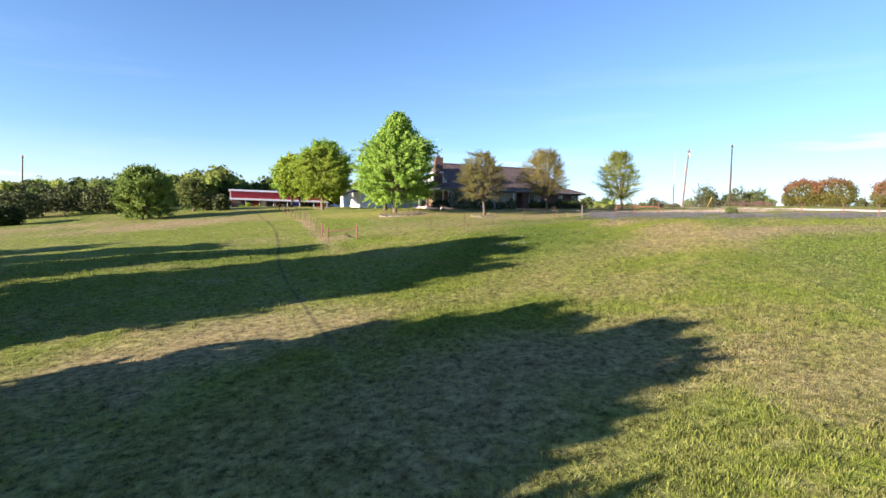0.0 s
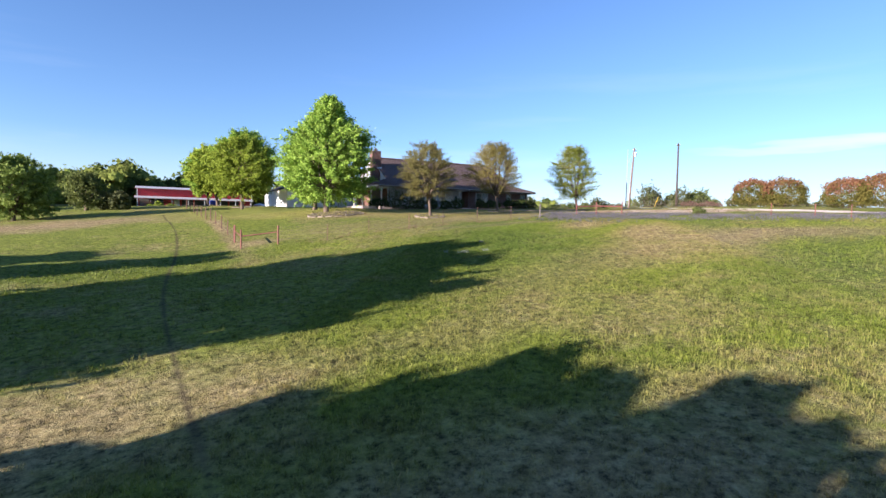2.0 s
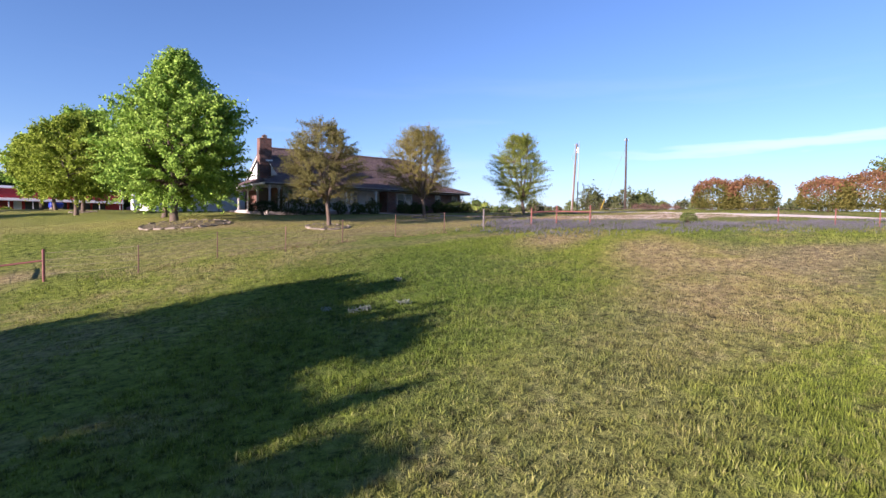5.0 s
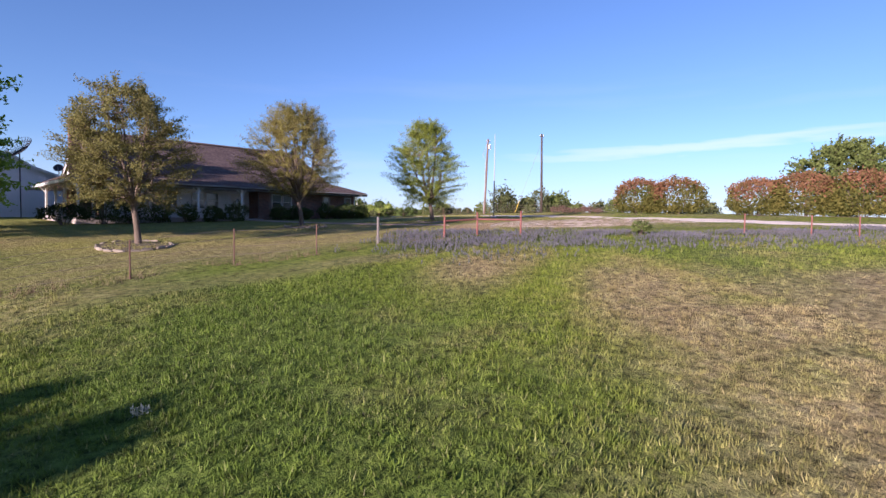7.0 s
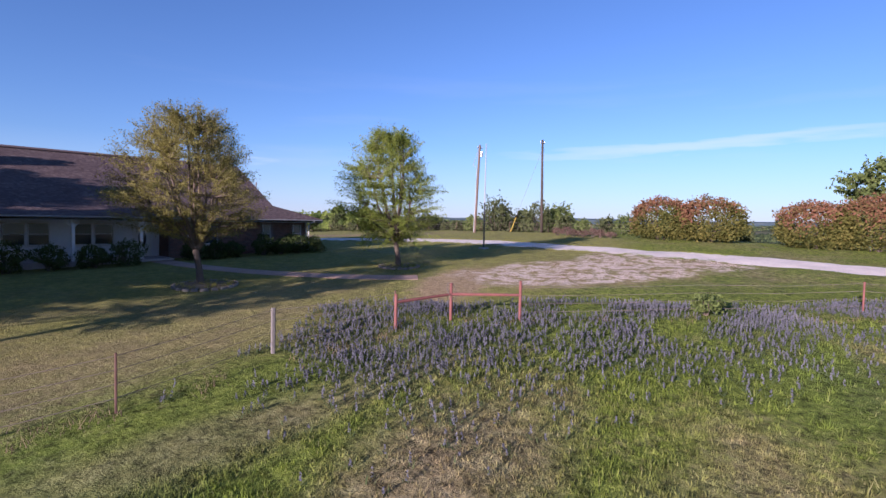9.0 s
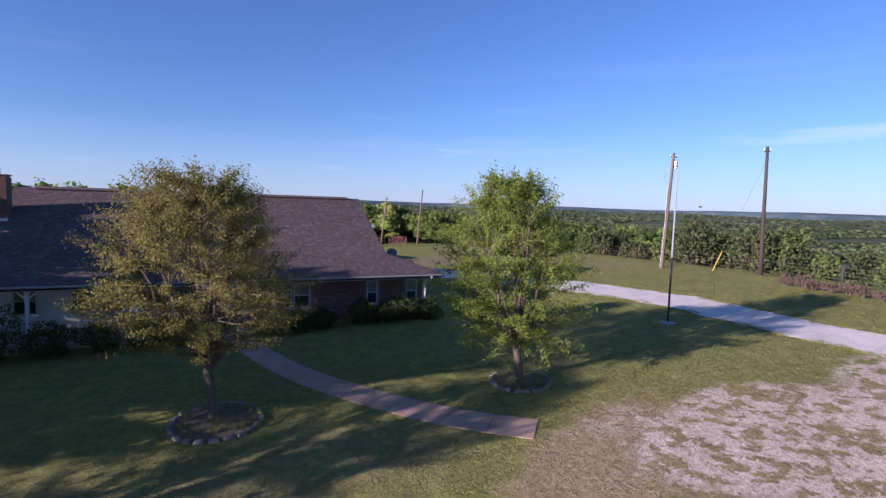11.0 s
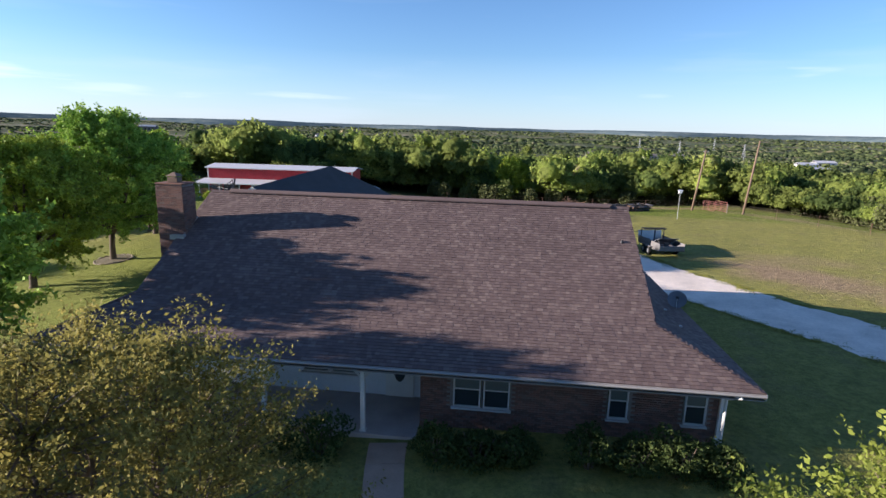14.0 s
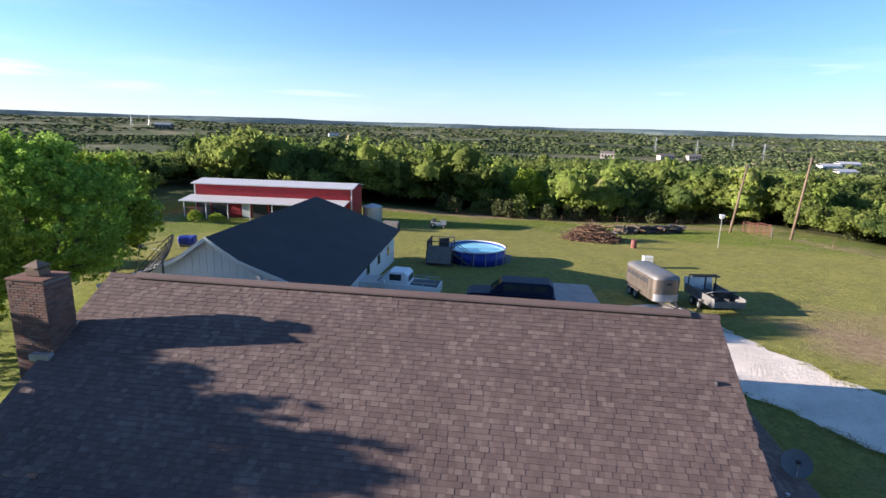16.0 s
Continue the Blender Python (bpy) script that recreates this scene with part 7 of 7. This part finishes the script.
while len(middle) + len(dark_middle) < 6600:
    a, r = rng.uniform(0.0, 2.6), math.sqrt(rng.uniform(175 ** 2, 540 ** 2))
    h = rng.choice((rng.uniform(3.5, 5.5), rng.uniform(5.0, 8.0), rng.uniform(6.5, 10.0)))
    if math.cos(a) * r > 40 and math.sin(a) * r + 40 < 0.61 * (math.cos(a) * r + 19):
        continue
    (dark_middle if rng.random() < (0.30 if math.sin(a) > 0.6 else 0.9) else middle).append((-5 + r * math.cos(a), 10 + r * math.sin(a), h, h * rng.uniform(0.6, 1.0)))
while len(distant) < 27000:
    close = len(distant) < 17000
    a, r = rng.uniform(0.0, 2.55), math.sqrt(rng.uniform(500 ** 2, 1250 ** 2)) if close else rng.uniform(1200, 3200)
    x, y = -5 + r * math.cos(a), 10 + r * math.sin(a)
    if noise.noise((x * 0.004, y * 0.004, 3)) > (-0.26 if close else -0.12):
        h = rng.uniform(2.8, 6.5) * (1.0 if close else 1.3)
        distant.append((x, y, h, h * rng.uniform(0.6, 1.05) * (1.0 if close else 2.0)))
woods("woodland", front, 11, 640, M_WOODS, "spring woodland of green oaks behind the fence", 31, 0.085)
woods("woodland", front_cedars, 7, 360, M_WOODS_DARK, "dark cedars at the edge of the woodland", 36, 0.09)
woods("woodland", near, 6, 150, M_WOODS, "spring woodland of green oaks down the slope", 37, 0.13)
woods("woodland", cedars, 3, 100, M_WOODS_DARK, "dark cedars among the woodland behind the fence", 34, 0.13)
woods("woodland", middle, 3, 36, M_WOODS_MIDDLE, "rolling green woodland across the valley", 32, 0.2)
woods("woodland", dark_middle, 2, 24, M_WOODS_DARK, "dark cedars across the valley", 35, 0.2)
woods("woodland", distant, 1, 0, M_WOODS_FAR, "distant wooded valley floor", 33, 0.40, 0.5, 1)


# ---- grass ----
def blades(name, spots, heights, per, width, mat, label, seed, spread=0.07, leanf=0.5):
    """Tufts of pointed blades."""
    rnp = np.random.default_rng(seed)
    n = len(spots) * per
    c = np.repeat(np.asarray(spots), per, axis=0)
    h = np.repeat(np.asarray(heights), per) * rnp.uniform(0.5, 1.25, n)
    c = c + np.column_stack([rnp.normal(0, spread, (n, 2)), np.zeros(n)])
    a = rnp.uniform(0, 2 * math.pi, n)
    side = np.column_stack([np.cos(a), np.sin(a), np.zeros(n)]) * (width * rnp.uniform(0.6, 1.3, n))[:, None]
    tip = c + np.column_stack([rnp.normal(0, leanf, n) * h, rnp.normal(0, leanf, n) * h, h])
    q = np.empty((n, 3, 3))
    q[:, 0], q[:, 1], q[:, 2] = c - side, c + side, tip
    ob = put(name, quads_of(name, q.reshape(-1, 3), 3), mat)
    return tagged(ob, label, "grass", kind="stuff")


rnp = np.random.default_rng(77)


def scatter(n, x0, x1, y0, y1, keep):
    x, y = rnp.uniform(x0, x1, n), rnp.uniform(y0, y1, n)
    ok = keep(x, y)
    x, y = x[ok], y[ok]
    return np.column_stack([x, y, ground_z(x, y) - 0.01])


def fence_y(x):
    return np.where(x < -8, -19.0, -19.0 - (x + 8) * 0.92)


def off_track(x, y):
    """Away from the cattle track that runs down the slope."""
    return np.abs(x + 43.3 + 0.45 * np.sin(y * 0.14)) > 0.14


def lumps(x, y, scale, seed):
    """Smooth random heights between 0 and 1 over the plane."""
    table = np.random.default_rng(seed).random((256, 256))
    u, w = x * scale + 500.3, y * scale + 500.7
    i, j = np.floor(u).astype(int), np.floor(w).astype(int)
    a, b = u - i, w - j
    a, b = a * a * (3 - 2 * a), b * b * (3 - 2 * b)
    i, j, i1, j1 = i % 256, j % 256, (i + 1) % 256, (j + 1) % 256
    return table[i, j] * (1 - a) * (1 - b) + table[i1, j] * a * (1 - b) + table[i, j1] * (1 - a) * b + table[i1, j1] * a * b


def thin(x, y):
    """How dry the pasture is at a place, between 0 and 1."""
    out = np.zeros(len(x))
    for cx, cy, rx, ry, turn, k in DRY_SPOTS:
        c, s = math.cos(radians(turn)), math.sin(radians(turn))
        d = np.hypot(((x - cx) * c + (y - cy) * s) / rx, ((y - cy) * c - (x - cx) * s) / ry)
        out = np.maximum(out, k * smooth01(1.4, 0.7, d))
    return out


def sward(p, low, high):
    """Blade heights that swell and sink over tussocks."""
    u = 0.45 * lumps(p[:, 0], p[:, 1], 2.4, 5) + 0.30 * lumps(p[:, 0], p[:, 1], 5.2, 6) + 0.25 * lumps(p[:, 0], p[:, 1], 0.5, 7)
    return low + (high - low) * smooth01(0.36, 0.72, u) ** 1.6 * rnp.uniform(0.6, 1.2, len(p)) * (1 - 0.6 * thin(p[:, 0], p[:, 1]))


def lane(x, y):
    """Distance from the line over which the pasture is crossed."""
    return np.abs((x + 46) * 0.81 - (y + 64) * 0.585)


def bare(x, y):
    """True on the drive, the caliche patch, the walk and the tree beds."""
    u, w = x - 6.4, y + 16.9
    c, s = math.cos(radians(-16)), math.sin(radians(-16))
    hit = ((u * c + w * s) / 9.2) ** 2 + ((w * c - u * s) / 3.9) ** 2 < 1.0
    hit |= (np.hypot((x - 13.0) / 4.5, (y + 17.6) / 5.0) < 1) | (np.hypot(((x + 2.7) * 0.866 + (y + 14.4) * 0.5) / 4.2, ((y + 14.4) * 0.866 - (x + 2.7) * 0.5) / 1.3) < 1)
    for line, extra in ((DRIVE, 0.0), (WALK, 0.02)):
        for (x0, y0, w0), (x1, y1, w1) in zip(line, line[1:]):
            k = np.clip(((x - x0) * (x1 - x0) + (y - y0) * (y1 - y0)) / ((x1 - x0) ** 2 + (y1 - y0) ** 2), 0, 1)
            hit |= np.hypot(x - x0 - k * (x1 - x0), y - y0 - k * (y1 - y0)) < w0 + (w1 - w0) * k + extra
    for bx, by, r in ((-11.3, -7.9, 0.5), (-1.4, -9.0, 1.1), (-22.2, -12.9, 0.5)):
        hit |= np.hypot(x - bx, y - by) < r
    return hit


def tussocks(spots, per, low, high, width, mat, label, seed):
    """Bunches of blades that fan out from a root."""
    g = np.random.default_rng(seed)
    n = len(spots) * per
    h = np.repeat((low + (high - low) * g.random(len(spots)) ** 1.8) * (1 - 0.6 * thin(spots[:, 0], spots[:, 1])), per)
    wide = np.repeat(g.uniform(0.6, 1.3, len(spots)), per)
    a, q = g.uniform(0, 2 * math.pi, n), np.sqrt(g.random(n))
    out = np.column_stack([np.cos(a), np.sin(a), np.zeros(n)])
    root = np.repeat(spots, per, axis=0) + out * (q * wide * h * 0.75)[:, None]
    tip = root + out * (q * h * g.uniform(0.2, 0.7, n))[:, None] + np.column_stack([g.normal(0, 0.15, (n, 2)) * h[:, None], h * g.uniform(0.65, 1.15, n) * (1.1 - 0.45 * q)])
    side = np.column_stack([-np.sin(a + g.normal(0, 0.7, n)), np.cos(a + g.normal(0, 0.7, n)), np.zeros(n)]) * (width * g.uniform(0.7, 1.3, n))[:, None]
    v = np.empty((n, 3, 3))
    v[:, 0], v[:, 1], v[:, 2] = root - side, root + side, tip
    return tagged(put("pasture_grass", quads_of("pasture_grass", v.reshape(-1, 3), 3), mat), label, "grass", kind="stuff")


def pasture(near):
    """Where pasture grass grows: the strip that is crossed, or the slopes on both sides of it."""
    def keep(x, y):
        clump = 0.6 * lumps(x, y, 2.4, 5) + 0.4 * lumps(x, y, 5.2, 6)
        return ((lane(x, y) < 9) == near) & off_track(x, y) & (y < fence_y(x)) & (rnp.random(len(x)) > 0.55 * thin(x, y)) & (clump + rnp.normal(0, 0.06, len(x)) > (0.24 if near else 0.34))
    return keep


near_strip = scatter(165000, -52, -8, -64, -22, pasture(True))
blades("pasture_grass", near_strip, sward(near_strip, 0.06, 0.13), 4, 0.011, M_GRASS, "short pasture grass, green with dry patches", 1, 0.06, 0.32)
tussocks(scatter(58000, -52, -8, -64, -22, pasture(True)), 10, 0.06, 0.18, 0.010, M_GRASS, "bunches of pasture grass", 8)
field = scatter(66000, -60, 20, -62, -10, pasture(False))
blades("pasture_grass", field, sward(field, 0.04, 0.17), 3, 0.016, M_GRASS, "short pasture grass on the slope", 2, 0.10, 0.4)
tussocks(scatter(38000, -60, 20, -62, -10, pasture(False)), 9, 0.07, 0.24, 0.014, M_GRASS, "bunches of pasture grass on the slope", 9)
lawn = scatter(70000, -40, 24, -21, 2, lambda x, y: (y > fence_y(x)) & ~bare(x, y))
blades("lawn_grass", lawn, sward(lawn, 0.015, 0.06), 2, 0.014, M_GRASS, "short mown lawn grass", 3, 0.08, 0.5)
verge = []
for (x0, y0, w0), (x1, y1, w1) in zip(DRIVE[:-4], DRIVE[1:]):
    dx, dy = (x1 - x0) / math.hypot(x1 - x0, y1 - y0), (y1 - y0) / math.hypot(x1 - x0, y1 - y0)
    for k in range(int(130 * math.hypot(x1 - x0, y1 - y0))):
        u, q = rnp.random(), (w0 + w1) / 2 + rnp.normal(0, 0.22)
        q *= 1 if rnp.random() < 0.5 else -1
        if noise.noise((x0 + u * (x1 - x0), y0 + u * (y1 - y0), q)) > -0.12:
            px, py = x0 + u * (x1 - x0) - dy * q, y0 + u * (y1 - y0) + dx * q
            verge.append((px, py, gz(px, py)))
verge = np.array(verge)
blades("verge_grass", verge, 0.04 + 0.10 * rnp.random(len(verge)) ** 2, 6, 0.012, M_GRASS, "ragged grass growing over the edges of the drive", 18, 0.07, 0.6)
bed_spots = []
for bx, by, r in ((-11.3, -7.9, 1.15), (-22.2, -12.9, 1.25), (-29.7, -8.6, 1.6), (-1.4, -9.0, 0.9)):
    for k in range(70):
        a, q = rnp.uniform(0, 2 * math.pi), math.sqrt(rnp.random()) * r
        bed_spots.append((bx + q * math.cos(a), by + q * math.sin(a), gz(bx + q * math.cos(a), by + q * math.sin(a)) + 0.05))
blades("bed_weeds", np.array(bed_spots), 0.06 + 0.22 * rnp.random(len(bed_spots)) ** 2, 12, 0.010, M_GRASS, "low weeds growing in the tree beds", 16, 0.06, 0.5)
stony = scatter(26000, -8, 14, -24, -10, lambda x, y: bare(x, y) & (lumps(x, y, 1.1, 21) * 0.6 + lumps(x, y, 3.0, 22) * 0.4 > 0.56))
blades("patch_grass", stony, 0.02 + 0.06 * rnp.random(len(stony)), 3, 0.010, M_WEED, "thin dry grass growing through the stony patch", 17, 0.06, 0.6)
def silver_weed(x, y, size, seed):
    """A loose rosette of broad felted leaves."""
    g = random.Random(seed)
    ob = thing("silvery_weed", x, y, gz(x, y), "low silvery-grey felted weed in the pasture grass", "weed", "silvery weeds")
    for k in range(34):
        a, q = k * 2.4 + g.uniform(-0.3, 0.3), size * g.uniform(0.3, 0.62)
        v = [(-0.05, 0, 0), (0.10 * q, -0.16 * q, 0.02), (0.62 * q, -0.17 * q, 0.10 * q), (q, 0, 0.04), (0.62 * q, 0.17 * q, 0.10 * q), (0.10 * q, 0.16 * q, 0.02), (0.5 * q, 0, 0.02)]
        leaf = put("leaf", mesh_of("leaf", v, [(0, 1, 6), (1, 2, 6), (2, 3, 6), (3, 4, 6), (4, 5, 6), (5, 0, 6)]), M_LEAF_SILVER, ob)
        leaf.matrix_basis = pose(g.uniform(-0.9, 0.9) * size, g.uniform(-0.6, 0.6) * size, 0.05 + 0.03 * (k % 3), g.uniform(-20, 20), -g.uniform(10, 45), math.degrees(a))


for k, (x, y, size) in enumerate(((-28.0, -31.84, 0.20), (-29.2, -31.8, 0.19), (-29.6, -31.9, 0.15), (-26.7, -29.35, 0.13), (-30.1, -31.2, 0.14))):
    silver_weed(x, y, size, 70 + k)
# dry weeds left standing under the fence
weeds = scatter(9000, -37, 6, -32, -17.4, lambda x, y: (np.abs(y - fence_y(x)) < 0.35 + 0.3 * np.sin(x * 1.7) ** 2) & (np.sin(x * 0.9) + np.sin(x * 2.3) > -0.4))
blades("dry_weeds", weeds, 0.10 + 0.22 * rnp.random(len(weeds)) ** 2, 5, 0.009, M_WEED, "dry brown weeds along the foot of the fence", 14, 0.08, 0.5)


# ---- bluebonnets ----
def bonnet_edges(x):
    """The south and north edges of the flower band that follows the fence line."""
    north = np.interp(x, (-16.5, -12.4, -10, -7.8, -6.4, -2.3, 1.9, 7.5, 15), (-18.7, -16.6, -14.4, -14.9, -17.2, -20.0, -25.6, -29.2, -32))
    south = np.interp(x, (-16.5, -13, -9, -5, 0, 6, 15), (-19.6, -20.6, -21.6, -24.5, -28.0, -32.5, -36))
    return south, north


spots = scatter(60000, -16.8, 15, -38, -14, lambda x, y: (y < bonnet_edges(x)[1]) & (y > bonnet_edges(x)[0] - 6.0))
south, north = bonnet_edges(spots[:, 0])
dens = np.array([noise.noise((p[0] * 0.35, p[1] * 0.35, 9.0)) for p in spots])
inside = smooth01(-0.3, 1.2, spots[:, 1] - south) * smooth01(0.0, 0.5, north - spots[:, 1])
sparse = np.clip(1 - (south - spots[:, 1]) / 6.0, 0, 1) * smooth01(-17, -12, spots[:, 0])
ok = rnp.random(len(spots)) < np.clip(inside * (0.30 + dens * 1.3) + 0.40 * sparse * (0.6 + dens), 0, 1)
spots = spots[ok][:15000]
per = 9
c = np.repeat(spots, per, axis=0)
n = len(c)
lv = np.tile(np.linspace(0.35, 1.0, per), len(spots))
hh = np.repeat(0.13 + 0.14 * rnp.random(len(spots)), per)
ang = rnp.uniform(0, 2 * math.pi, n)
rad = (0.032 * (1.25 - lv))[:, None]
c = c + np.column_stack([np.cos(ang), np.sin(ang), np.zeros(n)]) * rad + np.column_stack([np.zeros((n, 2)), hh * lv])
t = np.column_stack([-np.sin(ang), np.cos(ang), np.zeros(n)]) * 0.015
b = np.column_stack([np.cos(ang) * 0.3, np.sin(ang) * 0.3, np.full(n, 0.9)]) * 0.017
q = np.empty((n, 4, 3))
q[:, 0], q[:, 1], q[:, 2], q[:, 3] = c - t - b, c + t - b, c + t + b, c - t + b
tagged(put("bluebonnets", quads_of("bluebonnets", q.reshape(-1, 3)), M_FLOWER), "drift of blue-violet wildflowers along the fence", "wildflowers", kind="stuff")
blades("flower_leaves", spots, np.full(len(spots), 0.15), 6, 0.014, M_STEM, "grey-green leaves of the wildflowers", 6, 0.06, 0.6)


# ---- far buildings in the valley ----
def far_house(x, y, w, d, h, wall, roofm, turn, label):
    ob = thing("far_building", x, y, gz(x, y) - 0.3, label, "building", "far buildings", turn)
    put("wall", block(-w / 2, -d / 2, 0, w / 2, d / 2, h), wall, ob)
    put("roof", slab([(-w / 2 - 0.4, -d / 2 - 0.4, h), (w / 2 + 0.4, -d / 2 - 0.4, h), (w / 2 + 0.4, 0, h + d * 0.22), (-w / 2 - 0.4, 0, h + d * 0.22)], 0.2), roofm, ob)
    put("roof", slab([(w / 2 + 0.4, d / 2 + 0.4, h), (-w / 2 - 0.4, d / 2 + 0.4, h), (-w / 2 - 0.4, 0.01, h + d * 0.22), (w / 2 + 0.4, 0.01, h + d * 0.22)], 0.2), roofm, ob)
    for i in range(4):
        put("window", block(-w / 2 + w * (0.12 + 0.22 * i), -d / 2 - 0.06, h * 0.35, -w / 2 + w * (0.22 + 0.22 * i), -d / 2 - 0.005, h * 0.75), M_GLASS, ob)


for x, y, w, d, h, wall, roofm, turn, label in ((358, 688, 24, 12, 6, M_SIDING, M_ROOF_METAL, 10, "long white commercial building far down the valley"), (409, 744, 26, 12, 6, M_SIDING, M_ROOF_METAL, 5, "white commercial building far down the valley"), (322, 591, 22, 12, 5, M_SIDING, M_ROOF_METAL, 15, "white commercial building far down the valley"), (137, 893, 22, 14, 9, M_CONCRETE, M_GREY_WOOD, -10, "tan house among the woods"), (227, 893, 24, 14, 7, M_CONCRETE, M_GREY_WOOD, 12, "tan house among the woods"), (268, 891, 20, 14, 7, M_CONCRETE, M_GREY_WOOD, 4, "pale house among the woods"), (-485, 1383, 26, 18, 14, M_STEEL, M_GREY_WOOD, 30, "grey house among the woods"), (-985, 1411, 44, 20, 14, M_GREY_WOOD, M_STEEL, 12, "blue-grey roofed building among the woods")):
    far_house(x, y, w, d, h, wall, roofm, turn, label)


def pylon(x, y, h):
    """A lattice power pylon: legs, braces and three arms."""
    ob = thing("power_pylon", x, y, gz(x, y) - 0.5, "distant grey lattice power pylon in the valley", "pylon", "power pylons", 35)
    for sx in (-1, 1):
        for sy in (-1, 1):
            rods("leg", [[(sx * h * 0.09, sy * h * 0.09, 0), (sx * h * 0.03, sy * h * 0.03, h * 0.6), (sx * 0.3, sy * 0.3, h)]], 0.22, M_STEEL, ob, sides=4)
    for z, wide in ((0.66, 0.22), (0.78, 0.18), (0.90, 0.14)):
        rods("arm", [[(-h * wide, 0, h * z), (0, 0, h * (z + 0.03)), (h * wide, 0, h * z)]], 0.2, M_STEEL, ob, sides=4)
    for k in range(5):
        a, b = 0.09 - 0.011 * k, 0.09 - 0.011 * (k + 1)
        for s in (-1, 1):
            rods("brace", [[(-h * a * s, s * h * a, h * 0.12 * k), (h * b * s, s * h * b, h * 0.12 * (k + 1))]], 0.14, M_STEEL, ob, sides=3)


for x, y, h in ((275, 1164, 30), (316, 1035, 28), (510, 1400, 32), (371, 894, 26), (-1060, 1380, 40), (-1035, 1420, 40)):
    pylon(x, y, h)
